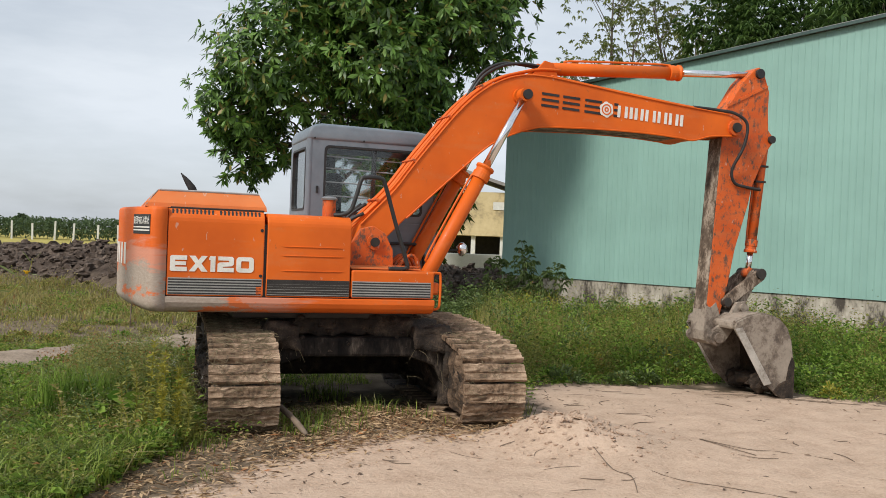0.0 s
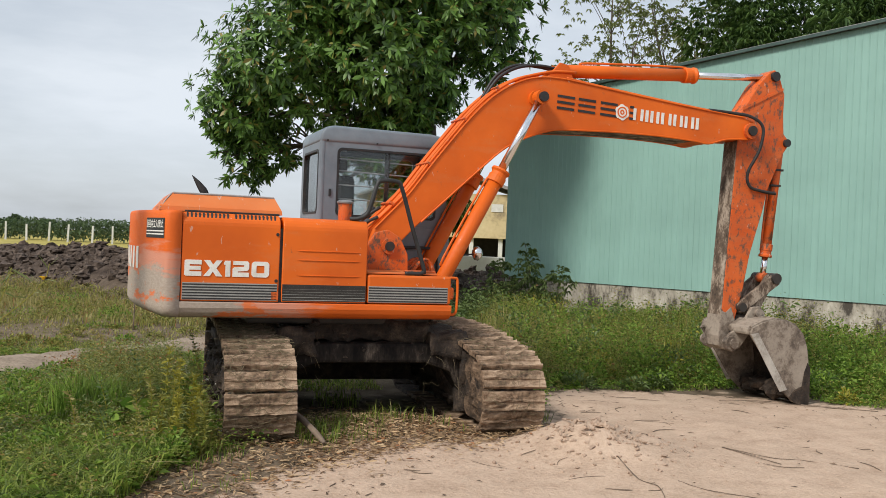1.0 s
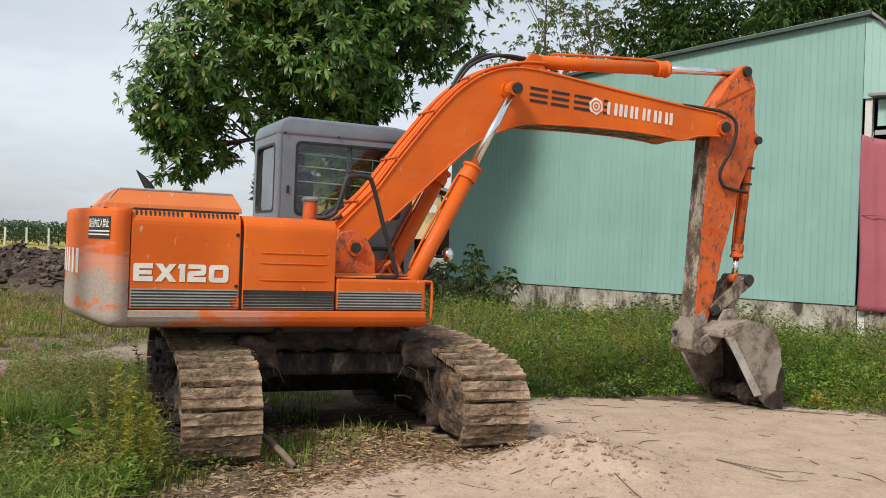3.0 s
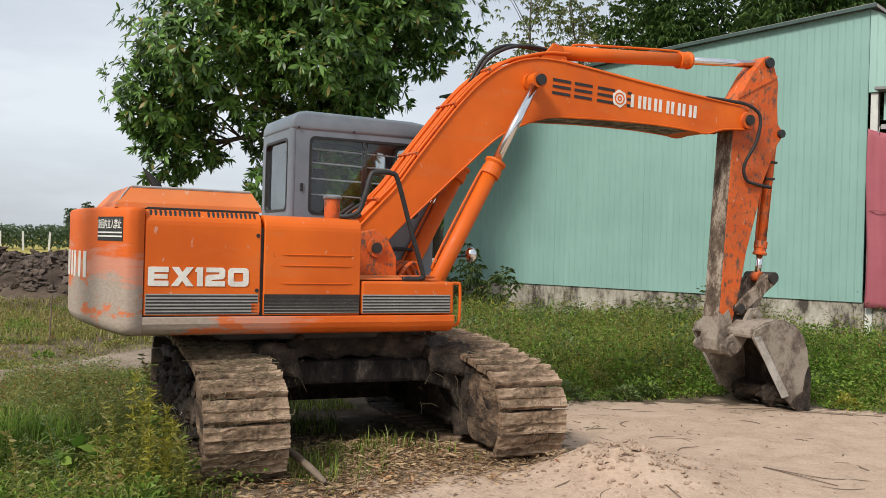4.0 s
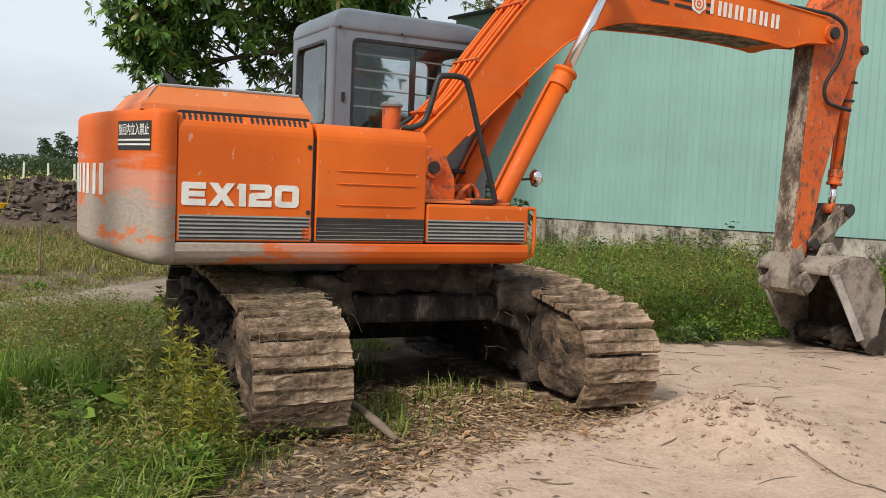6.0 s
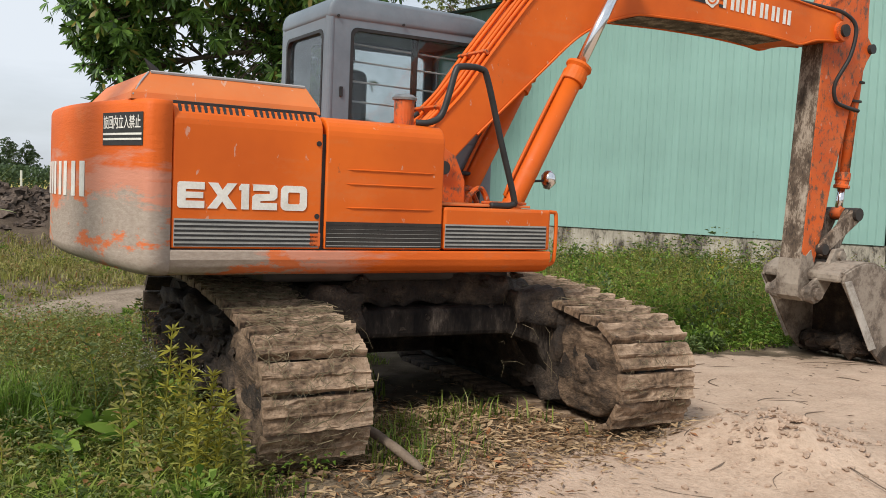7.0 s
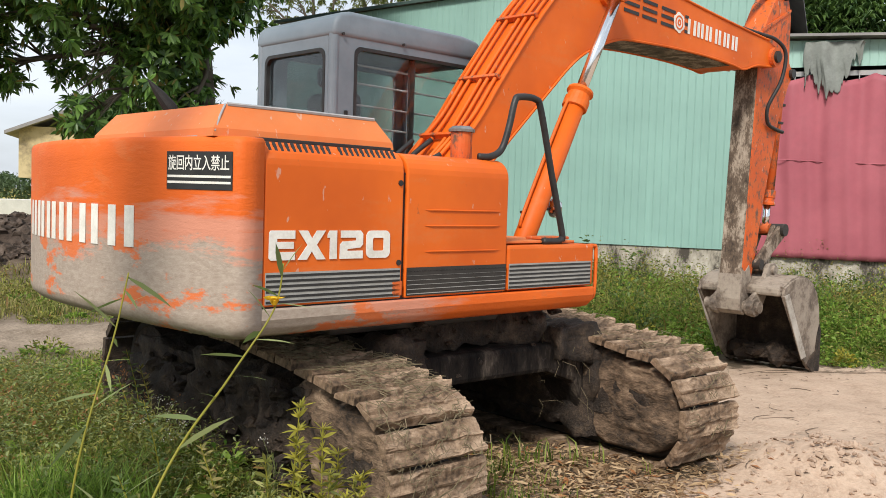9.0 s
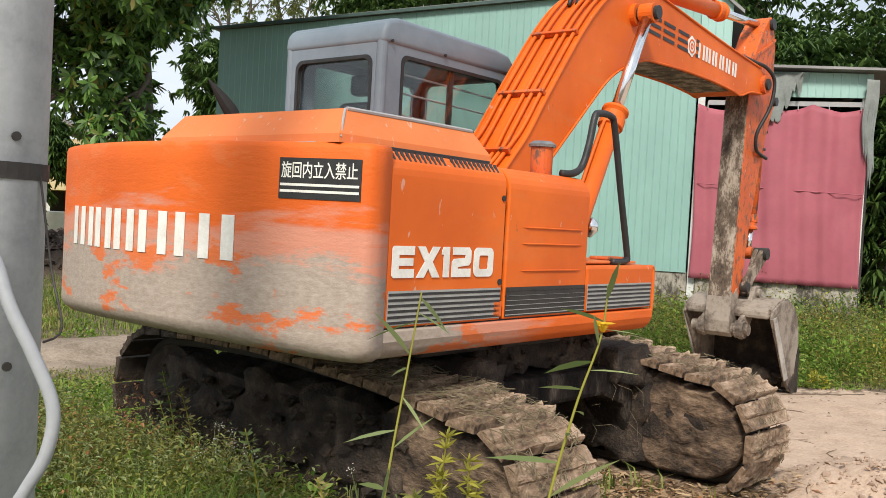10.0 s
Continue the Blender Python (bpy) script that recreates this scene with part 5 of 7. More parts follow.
for yy in (KY0 - 0.016, KY1 - 0.012):
    part("side_plate", prism(plate, yy, yy + 0.028, 0.006), BUCKET, bucket)
for yy in (KY0 - 0.024, KY1 + 0.018):
    part("side_cutter", prism([(4.93, 0.08), (5.04, 0.0), (5.20, -0.02), (5.212, 0.05), (5.21, 0.40), (5.17, 0.46), (5.13, 0.36), (5.10, 0.20), (5.0, 0.16)], yy, yy + 0.007, 0.002), MUD_DARK, bucket, "dark wet mud patch on the side plate")
    part("lip_plate", prism([(4.80, 0.145), (4.90, 0.165), (4.68, 0.49), (4.48, 0.79), (4.385, 0.775), (4.59, 0.46)], yy - 0.004, yy + 0.006, 0.002), BUCKET_LIP, bucket, "pale worn lip strip")
for i in range(5):
    yy = KY0 + 0.06 + i * 0.175
    part("tooth", prism([(5.14, 0.12), (5.215, 0.12), (5.21, -0.02), (5.185, -0.10), (5.155, -0.02)], yy, yy + 0.06, 0.006), BUCKET, bucket)
# dark shell: wet mud, and the bucket's inner shade put into its colour
lining = [(x - 0.006, z) for x, z in inner]
part("inner_lining", prism(lining + [(x - 0.02, z - 0.012) for x, z in reversed(lining)], KY0 + 0.014, KY1 - 0.014), MUD_DARK, bucket, "dark lining for wet mud and the shade inside the bucket")
part("mouth_beam", box(4.37, 4.50, KY0 + 0.014, KY1 - 0.014, 0.765, 0.86, 0.03), BUCKET, bucket, "steel beam across the bucket mouth")
for yy in (-0.305, 0.065):
    part("ear", prism([(4.25, 0.66), (4.28, 0.585), (4.36, 0.55), (4.46, 0.60), (4.60, 0.78), (4.74, 0.90), (4.78, 0.98), (4.72, 1.06), (4.60, 1.05), (4.53, 0.93), (4.44, 0.83), (4.30, 0.74)], yy, yy + 0.045, 0.008), BUCKET, bucket, "steel bucket ear")
    part("pin_collar", tube([(4.345, yy - 0.02, 0.648), (4.345, yy + 0.065, 0.648)], 0.085, 18), BUCKET, bucket)
part("bucket_pin", tube([(4.345, -0.36, 0.648), (4.345, 0.20, 0.648)], 0.055, 16), BUCKET, bucket)
part("bucket_pin", tube([(4.68, -0.33, 0.99), (4.68, 0.16, 0.99)], 0.045, 16), BUCKET, bucket)
tagged(part("inner_mud", lumpy([(5.03 + 0.05 * math.sin(k), KY0 + 0.1 + 0.038 * k, 0.14 + 0.03 * math.cos(3 * k)) for k in range(22)], 0.10, 3), MUD_DARK, bucket, "dark wet mud caked inside"), "", "", "", "stuff")

# ---- undercarriage: the tracks lie across the house ----
TX, SHOE_W = 1.04, 0.55
FC, FZ, FR, RC, RZ, RR = -1.365, 0.355, 0.325, 1.10, 0.385, 0.375   # front idler and rear sprocket: y, z, radius of the chain
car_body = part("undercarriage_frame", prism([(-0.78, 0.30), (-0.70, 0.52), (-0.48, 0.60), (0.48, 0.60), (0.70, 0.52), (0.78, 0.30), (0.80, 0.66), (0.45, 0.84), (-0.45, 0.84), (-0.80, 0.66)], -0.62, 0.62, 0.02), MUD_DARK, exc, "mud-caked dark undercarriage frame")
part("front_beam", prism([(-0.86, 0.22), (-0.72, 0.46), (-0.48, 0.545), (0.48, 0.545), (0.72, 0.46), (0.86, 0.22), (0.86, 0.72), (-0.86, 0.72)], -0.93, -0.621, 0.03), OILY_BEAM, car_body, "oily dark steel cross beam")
part("slew_ring", tube([(0, 0, 0.80), (0, 0, 0.985)], 0.58, 40), DARK_STEEL_AND_SHADE, exc, "dark greasy slew ring")
prof = [(-0.080, -0.012), (-0.081, 0.026), (-0.078, 0.040), (-0.066, 0.042), (-0.058, 0.031), (-0.036, 0.026), (-0.012, 0.025), (-0.005, 0.036), (0.005, 0.035), (0.012, 0.024), (0.036, 0.022), (0.056, 0.022), (0.072, 0.018), (0.079, 0.006), (0.079, -0.012)]


def shoe_mesh(seed, mat):
    """One track shoe with three grousers, its mud thickened unevenly."""
    bm = bmesh.new()
    cols = [-0.5 + k / 10 for k in range(11)]
    rows = []
    for c in cols:
        rows.append([bm.verts.new((c * SHOE_W * (1 + 0.02 * noise.noise(Vector((a * 40, seed, c)))), a + 0.008 * noise.noise(Vector((c * 9, seed * 2.7, b * 30))), b + (max(-0.006, 0.015 * noise.noise(Vector((c * 6 + seed * 3.1, a * 18, seed))) + 0.014 * noise.noise(Vector((c * 21 + seed, a * 60, seed * 5)))) if b > 0.001 else 0))) for a, b in prof])
    n = len(prof)
    for p, q in zip(rows, rows[1:]):
        for i in range(n):
            j = (i + 1) % n
            bm.faces.new((p[i], p[j], q[j], q[i]))
    bm.faces.new(rows[0])
    bm.faces.new(rows[-1][::-1])
    me = mesh_of(bm, "track_shoe")
    me.materials.append(mat)
    return me


SHOES = [shoe_mesh(k, MUD_SHOE) for k in range(7)]
SHOE_BARE = shoe_mesh(9, STEEL_SHOE)
SHOE_WET = shoe_mesh(11, MUD_DARK)


def track_loop():
    """The chain's closed line in y, z: a low front idler, a top run that climbs over the carrier rollers, a larger rear sprocket."""
    pts = []
    for k in range(41):
        t = k / 40
        pts.append((RC + (FC - RC) * t, RZ + RR + (FZ + FR - RZ - RR) * t + 0.075 * math.sin(math.pi * t) ** 0.8))
    n_top = len(pts) - 1
    pts += [(FC - FR * math.sin(math.pi * k / 30), FZ + FR * math.cos(math.pi * k / 30)) for k in range(1, 31)]
    n_arc = len(pts) - 1
    pts += [(FC + (RC - FC) * k / 30, FZ - FR + (RZ - RR - FZ + FR) * k / 30) for k in range(1, 31)]
    pts += [(RC + RR * math.sin(math.pi * k / 30), RZ - RR * math.cos(math.pi * k / 30)) for k in range(1, 31)]
    run = [0.0]
    for a, b in zip(pts, pts[1:]):
        run.append(run[-1] + math.hypot(b[0] - a[0], b[1] - a[1]))
    return pts, run, run[n_top], run[n_arc] - run[n_top]


LOOP, RUN, straight, arc = track_loop()
total = RUN[-1]
NSHOE = round(total / 0.172)


def track_point(d):
    """Place (y, z) and slope of the chain at the distance d."""
    d %= total
    k = max(i for i in range(len(RUN) - 1) if RUN[i] <= d)
    (y0, z0), (y1, z1) = LOOP[k], LOOP[k + 1]
    t = (d - RUN[k]) / (RUN[k + 1] - RUN[k])
    return y0 + (y1 - y0) * t, z0 + (z1 - z0) * t, math.degrees(math.atan2(z1 - z0, y1 - y0)) % 360


# the undercarriage stands three degrees out of square with the house
UNDER = pose(0.096, 0, 0, 0, 0, -3)
car_body.matrix_basis = UNDER
rng = random.Random(11)
for sx in (-1, 1):
    cx = sx * TX
    tf = part("track_frame", prism([(-1.10, 0.22), (0.90, 0.22), (1.02, 0.40), (0.90, 0.52), (0.5, 0.60), (-0.5, 0.60), (-1.10, 0.52), (-1.22, 0.40)], cx - 0.17, cx + 0.17, 0.03, axis="X"), MUD_DARK, exc, "muddy track frame with crawler track")
    tf.matrix_basis = UNDER
    part("guide", box(cx - 0.25, cx + 0.25, -0.75, 0.75, 0.18, 0.215, 0.01), MUD_DARK, tf)
    for yy, TZ, wr, nm in ((FC, FZ, 0.275, "idler"), (RC, RZ, 0.30, "sprocket")):
        part(nm, tube([(cx - 0.11, yy, TZ), (cx - 0.10, yy, TZ), (cx + 0.10, yy, TZ), (cx + 0.11, yy, TZ)], [wr - 0.05, wr, wr, wr - 0.05], 28), MUD_DARK, tf, "mud-packed " + nm + " wheel")
        part("hub", tube([(cx - 0.21, yy, TZ), (cx - 0.20, yy, TZ), (cx + 0.20, yy, TZ), (cx + 0.21, yy, TZ)], [0.08, 0.13, 0.13, 0.08], 18), MUD_DARK, tf)
        sgn = 1 if yy > 0 else -1
        for side in (-1, 1):
            part("yoke", prism([(yy * 0.70, 0.27), (yy * 1.02, 0.26), (yy * 1.10, 0.34), (yy * 1.10, 0.44), (yy * 1.0, 0.52), (yy * 0.70, 0.52)], cx + side * 0.185 - 0.02, cx + side * 0.185 + 0.02, 0.015, axis="X"), MUD_DARK, tf)
    for yy in (-0.8, -0.4, 0.0, 0.4, 0.8):
        part("roller", tube([(cx - 0.16, yy, 0.17), (cx + 0.16, yy, 0.17)], 0.10, 14), MUD_DARK, tf)
    mass = mud_mass(cx - 0.24, cx + 0.24, -1.02, 0.95, 0.14, 0.66, 0.10, 3 + sx)
    part("mud_cake", mass, MUD_DARK, tf, "packed damp mud with roots", True)
    guard = [(FC + 0.262 * math.cos(radians(a)), FZ + 0.005 + 0.262 * math.sin(radians(a))) for a in range(75, 286, 10)]
    guard += [(-1.10, 0.10), (-0.98, 0.15), (-0.86, 0.27), (-0.80, 0.42), (-0.80, 0.60), (-0.92, 0.68), (-1.08, 0.67), (-1.20, 0.64)]
    part("idler_guard", mud_plate(guard, cx - 0.215, cx + 0.215, 0.040, 5 + sx, 14), MUD_FRAME, tf, "rounded idler guard caked with brown mud", True)
    for k in range(NSHOE):
        y, z, a = track_point(k * total / NSHOE + 0.04)
        ob = new("track_shoe", SHOE_BARE if (sx < 0 and k in (21,)) else SHOE_WET if y > 0.75 else SHOES[rng.randrange(7)])
        ob.parent = tf
        ob.matrix_basis = pose(cx + rng.uniform(-0.006, 0.006), y, z, a - 180 + rng.uniform(-1.2, 1.2), rng.uniform(-0.9, 0.9), rng.uniform(-0.6, 0.6))
    for side in (-1, 1):
        link = []
        for k in range(91):
            y, z, a = track_point(k * total / 90)
            link.append((cx + side * 0.07, y - 0.055 * math.sin(radians(a)), z + 0.055 * math.cos(radians(a))))
        part("chain", tube(link, 0.035, 6, cap=False), DARK_STEEL_AND_SHADE, tf, "dark track chain")
for sx in (-1, 1):
    part("mud_cake", mud_mass(min(sx * 0.50, sx * 0.84), max(sx * 0.50, sx * 0.84), -1.00, -0.45, 0.60, 0.84, 0.08, 8 + sx), MUD_DARK, car_body, "mud and roots packed on the frame", True)
rc = random.Random(61)
pts = [(-1.27 + rc.uniform(-0.03, 0.02), rc.uniform(-1.05, 1.10), rc.uniform(0.14, 0.60)) for _ in range(110)]
tagged(part("mud_crust", lumpy(pts, 0.036, 59, None, 0.9, 2), MUD_DARK, car_body, "rough damp mud along the track frame"), "", "", "", "stuff")
pts = [(rc.uniform(-0.62, 0.62), rc.uniform(-0.92, -0.82), rc.choice((rc.uniform(0.60, 0.70), rc.uniform(0.66, 0.92)))) for _ in range(50)]
tagged(part("mud_crust", lumpy(pts, 0.026, 64, None, 0.9, 2), MUD_DARK, car_body, "damp crumbs of mud stuck under the deck"), "", "", "", "stuff")
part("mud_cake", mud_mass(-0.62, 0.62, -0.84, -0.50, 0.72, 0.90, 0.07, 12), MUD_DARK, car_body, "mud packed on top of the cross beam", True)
# two added dark fillers close the see-through and stand for shade underneath
part("rear_fill", prism([(-0.80, 0.16), (0.80, 0.16), (0.80, 0.70), (-0.80, 0.70)], 0.625, 0.80, 0.03), MUD_DARK, car_body, "muddy dark block added for the shade under the machine")
part("belly_fill", box(-1.05, 0.58, -0.86, 0.95, 0.88, 0.983, 0.02), DARK_STEEL_AND_SHADE, exc, "dark slab added for the shade under the house")

# ---- trees ----
def tree(name, base, fork, lobes, mat, label, seed, whorls, leaf, per=9, trunk_r=0.2, category="tree", droop=0.5, gap=0.0, bark=TRUNK, limb=0.62, rise=(-0.75, 0.45), slim=(0.20, 0.29), whorled=False):
    """A tapered trunk with limbs to every lobe, and a crown of whorls of long leaves.
    lobes: (x, y, z, rx, ry, rz) of the leafy masses; whorls: how many tufts; gap: share of tufts left out in clumps."""
    rng = np.random.RandomState(seed)
    ob = thing(name, pose(0, 0, 0), label, category)
    b, f = Vector(base), Vector(fork)
    part("trunk", tube(smooth_line([b - Vector((0, 0, 0.3)), b, b.lerp(f, 0.5) + Vector((0.12, 0.05, 0)), f], 5), [trunk_r * (1.25 - 0.45 * i / 15) for i in range(16)], 12), bark, ob, "", True)
    vol = np.array([l[3] * l[4] * l[5] for l in lobes]) ** 0.8
    vol = vol / vol.sum()
    pts, outs = [], []
    for l, share in zip(lobes, vol):
        c, r = np.array(l[:3]), np.array(l[3:])
        n = int(whorls * share)
        d = rng.normal(size=(n, 3))
        d /= np.linalg.norm(d, axis=1, keepdims=True)
        rad = rng.uniform(0.35, 1.0, n) ** 0.45
        wob = 1 + 0.22 * np.sin(d[:, 0] * 5 + seed) * np.sin(d[:, 1] * 6 + 1) + 0.16 * np.sin(d[:, 2] * 9 + d[:, 0] * 7)
        p = c + d * r * (rad * wob)[:, None]
        if gap > 0:
            keep = waves(p[:, 0] + p[:, 2] * 0.7, p[:, 1] + p[:, 2], 2.2 / max(r.max() * 0.3, 0.3), seed + 3) > -0.35 + gap
            p, d = p[keep], d[keep]
        pts.append(p)
        outs.append(d)
        # limb and twigs
        tip = Vector(c)
        midp = f.lerp(tip, 0.5) + Vector((rng.uniform(-0.3, 0.3), rng.uniform(-0.3, 0.3), 0.1))
        part("limb", tube(smooth_line([f - Vector((0, 0, 0.15)), midp, tip], 4), [trunk_r * limb * (1.0 - 0.8 * i / 8) for i in range(9)], 8), bark, ob, "", True)
        tw = None
        for k in range(7):
            e = p[rng.randint(len(p))] if len(p) else c
            s0 = midp.lerp(tip, rng.uniform(0.1, 1.0))
            tw = tube([s0, s0.lerp(Vector(e), 0.5) + Vector((0, 0, 0.1)), Vector(e)], [trunk_r * 0.14, trunk_r * 0.09, 0.008], 5, tw)
        tagged(part("twig_mass", tw, bark, ob), "", "", "", "stuff")
    p, d = np.concatenate(pts), np.concatenate(outs)
    n = len(p)
    base_p = np.repeat(p, per, 0)
    ang = rng.uniform(0, 2 * np.pi, n * per)
    if whorled:
        # each tuft opens like a star round its outward shoot
        out = np.repeat(d, per, 0) + np.array([0, 0, 0.25]) + 0.25 * rng.normal(size=(n * per, 3))
        out /= np.linalg.norm(out, axis=1, keepdims=True)
        e1 = np.cross(out, np.array([0.3, 0.2, 1.0]))
        e1 /= np.linalg.norm(e1, axis=1, keepdims=True)
        e2 = np.cross(out, e1)
        way = e1 * np.cos(ang)[:, None] + e2 * np.sin(ang)[:, None] + out * rng.uniform(0.0, 0.8, (n * per, 1)) + np.array([0, 0, -0.30])
        ln = leaf * rng.uniform(0.6, 1.2, n * per)
        v, fa = lance_leaves(base_p, way, out, ln, ln * rng.uniform(*slim, n * per), droop)
        arrays("crown", v, fa, mat, ob, "", "stuff")
        return ob
    ring = np.stack([np.cos(ang), np.sin(ang), rng.uniform(*rise, n * per)], 1)
    way = ring + 0.45 * np.repeat(d, per, 0)
    ln = leaf * rng.uniform(0.65, 1.2, n * per)
    v, fa = leaf_arrays(base_p, way, ln, ln * rng.uniform(*slim, n * per), rng, droop)
    arrays("crown", v, fa, mat, ob, "", "stuff")
    return ob


mango = tree("mango_tree", (-0.40, 20.4, 0), (-0.5, 20.2, 4.2),
     [(-1.5, 19.4, 7.4, 2.4, 2.8, 2.4), (-3.4, 19.4, 5.4, 1.55, 1.8, 1.5), (-4.35, 19.8, 4.6, 0.95, 1.3, 1.15), (0.4, 19.5, 6.5, 1.25, 1.8, 1.4), (-1.2, 18.9, 5.15, 1.5, 1.7, 1.1),
      (-2.5, 20.0, 7.4, 1.5, 2.0, 1.8), (0.1, 19.6, 8.4, 2.3, 2.2, 1.8), (-4.0, 20.4, 3.55, 0.75, 0.8, 0.7), (-0.6, 19.4, 4.7, 0.9, 1.1, 0.6), (-2.45, 19.6, 2.75, 0.4, 0.5, 0.5), (-2.1, 19.6, 9.2, 1.8, 2.2, 1.8), (-1.35, 19.7, 3.6, 0.65, 0.9, 0.85), (-1.0, 19.5, 2.7, 0.55, 0.6, 0.6), (-1.05, 19.4, 4.25, 0.75, 1.0, 0.7), (-2.3, 20.8, 4.0, 0.9, 0.9, 0.7), (-0.6, 20.2, 3.3, 0.55, 0.7, 0.65), (-4.95, 19.9, 4.25, 0.6, 0.8, 0.75), (-4.5, 20.0, 3.25, 0.55, 0.7, 0.55)],
     LEAF_MANGO, "large mango tree with dense glossy dark green leaves", 3, 10900, 0.20, 12, 0.20, droop=0.13, gap=0.08, limb=0.36, slim=(0.24, 0.33), whorled=True)
rr = random.Random(14)
tw = None
for k in range(34):
    s0 = Vector((-1.4 + rr.uniform(-0.4, 0.3), 19.9 + rr.uniform(-0.4, 0.4), 4.2 + rr.uniform(-0.3, 0.6)))
    e0 = Vector((rr.uniform(-3.0, -1.7), rr.uniform(19.3, 20.5), rr.uniform(2.7, 4.0)))
    m0 = s0.lerp(e0, 0.55) + Vector((rr.uniform(-0.15, 0.15), 0, rr.uniform(0.0, 0.3)))
    tw = tube(smooth_line([s0, m0, e0], 3), [0.014, 0.012, 0.010, 0.008, 0.007, 0.006, 0.004], 5, tw)
tagged(part("bare_twig_mass", tw, TRUNK, mango, "thin bare grey twigs"), "", "", "", "stuff")
tree("feathery_tree", (7.2, 41, 0), (7.4, 41, 7.5), [(6.4, 41, 10.0, 1.8, 1.6, 1.6), (8.2, 41, 11.0, 1.7, 1.6, 2.0), (5.4, 41, 9.4, 1.2, 1.2, 1.0), (7.2, 41, 13.2, 2.2, 1.8, 1.8)], LEAF_FAR, "tall thin tree with sparse fine foliage behind the shed", 5, 900, 0.20, 8, 0.16, gap=0.32)
tree("feathery_tree", (10.6, 43, 0), (10.8, 43, 8.0), [(10.0, 43, 11.2, 1.6, 1.6, 1.5), (12.0, 43, 12.2, 2.0, 1.8, 2.0), (9.4, 43, 13.2, 1.6, 1.6, 1.6)], LEAF_FAR, "tall thin tree with sparse fine foliage behind the shed", 6, 900, 0.20, 8, 0.16, gap=0.30)
BACK = [(12.6, 36, 9.2, 3.4, 11), (16.5, 35, 9.8, 3.8, 12), (20.0, 31, 8.6, 3.6, 13), (16.8, 23.5, 7.6, 4.0, 14), (12.6, 24.5, 7.4, 3.0, 21), (15.0, 19.5, 4.8, 2.6, 15), (19.0, 17.5, 5.6, 3.2, 16), (4.6, 33, 4.9, 2.2, 17), (-0.6, 36.0, 3.4, 1.5, 18), (13.6, 15.9, 3.4, 2.3, 20), (23, 22, 7.0, 4.0, 19)]
for x, y, z, r, sd in BACK:
    rg = random.Random(sd)
    lobes = [(x + rg.uniform(-0.45, 0.45) * r, y + rg.uniform(-0.3, 0.3) * r, z + rg.uniform(-0.45, 0.5) * r, r * rg.uniform(0.45, 0.7), r * 0.6, r * rg.uniform(0.42, 0.6)) for _ in range(5)]
    if z < 6.5:
        lobes += [(x + rg.uniform(-0.4, 0.4) * r, y, z * 0.45, r * 0.6, r * 0.6, z * 0.36)]
    tree("broadleaf_tree", (x, y, 0), (x + 0.2, y, z * 0.45), lobes, LEAF_DARK, "leafy green tree standing behind the shed", sd, 1700, 0.30, 8, 0.18, gap=0.0)

# far plantation and single trees beyond the field
rg = np.random.RandomState(30)
n = 26000
hx = rg.uniform(-125, 5, n)
hy = 131 - 0.32 * (hx + 92) + rg.uniform(0, 8, n)
hz = rg.uniform(0.1, 1, n) ** 0.8 * (2.7 + 0.5 * waves(hx, hy, 0.35, 4) + 0.3 * waves(hx, hy, 1.2, 5))
v, f = leaf_arrays(np.stack([hx, hy, hz], 1), rg.normal(size=(n, 3)), rg.uniform(0.3, 0.65, n), rg.uniform(0.18, 0.32, n), rg)
arrays("plantation_hedge", v, f, HEDGE, None, "long dark green row of low orchard trees", "stuff", "hedge")
for k in range(26):
    rr = random.Random(100 + k)
    ang = radians(rr.uniform(-34, 4))
    D = rr.uniform(190, 300)
    x, y, h = D * math.sin(ang), D * math.cos(ang), rr.uniform(2.8, 4.8)
    r = h * rr.uniform(0.28, 0.45)
    tree("distant_tree", (x, y, 0), (x, y, h * 0.45), [(x, y, h * 0.68, r, r, h * 0.30), (x + r * 0.5, y, h * 0.55, r * 0.7, r * 0.6, h * 0.2)], HEDGE, "small distant tree on the skyline", 200 + k, 150, 0.7, 6, 0.2)
for x, y, h in ((-41.0, 150, 4.2), (-45.0, 156, 3.6), (-54.2, 203, 9.6), (-51.0, 206, 8.8), (-58.0, 204, 8.2)):
    tree("distant_tree", (x, y, 0), (x, y, h * 0.5), [(x, y, h * 0.75, h * 0.14, h * 0.14, h * 0.22), (x + 0.12 * h, y, h * 0.6, h * 0.15, h * 0.15, h * 0.18)], HEDGE, "slim tree rising over the orchard", 300 + int(h * 10), 160, 0.6, 7, 0.12)

# shrub at the shed's foot
sb = WALL_A + WALL_D * -1.9 + Vector((-0.75, -0.75, 0))
tree("shrub", (sb.x, sb.y, 0), (sb.x, sb.y, 0.5), [(sb.x - 0.25, sb.y, 0.95, 0.30, 0.3, 0.45), (sb.x + 0.35, sb.y - 0.3, 1.2, 0.25, 0.25, 0.5), (sb.x + 0.95, sb.y - 0.9, 0.85, 0.32, 0.3, 0.35), (sb.x + 0.3, sb.y - 0.2, 0.6, 0.5, 0.4, 0.35)], LEAF_SHRUB, "leafy dark green shrub at the shed wall", 41, 260, 0.13, 8, 0.03, "shrub", 0.45)

# ---- grass and weeds ----
C20, S20 = math.cos(radians(20)), math.sin(radians(20))


def machine_xy(x, y):
    dx, dy = x + 1.093, y - 8.999
    return dx * C20 + dy * S20, -dx * S20 + dy * C20


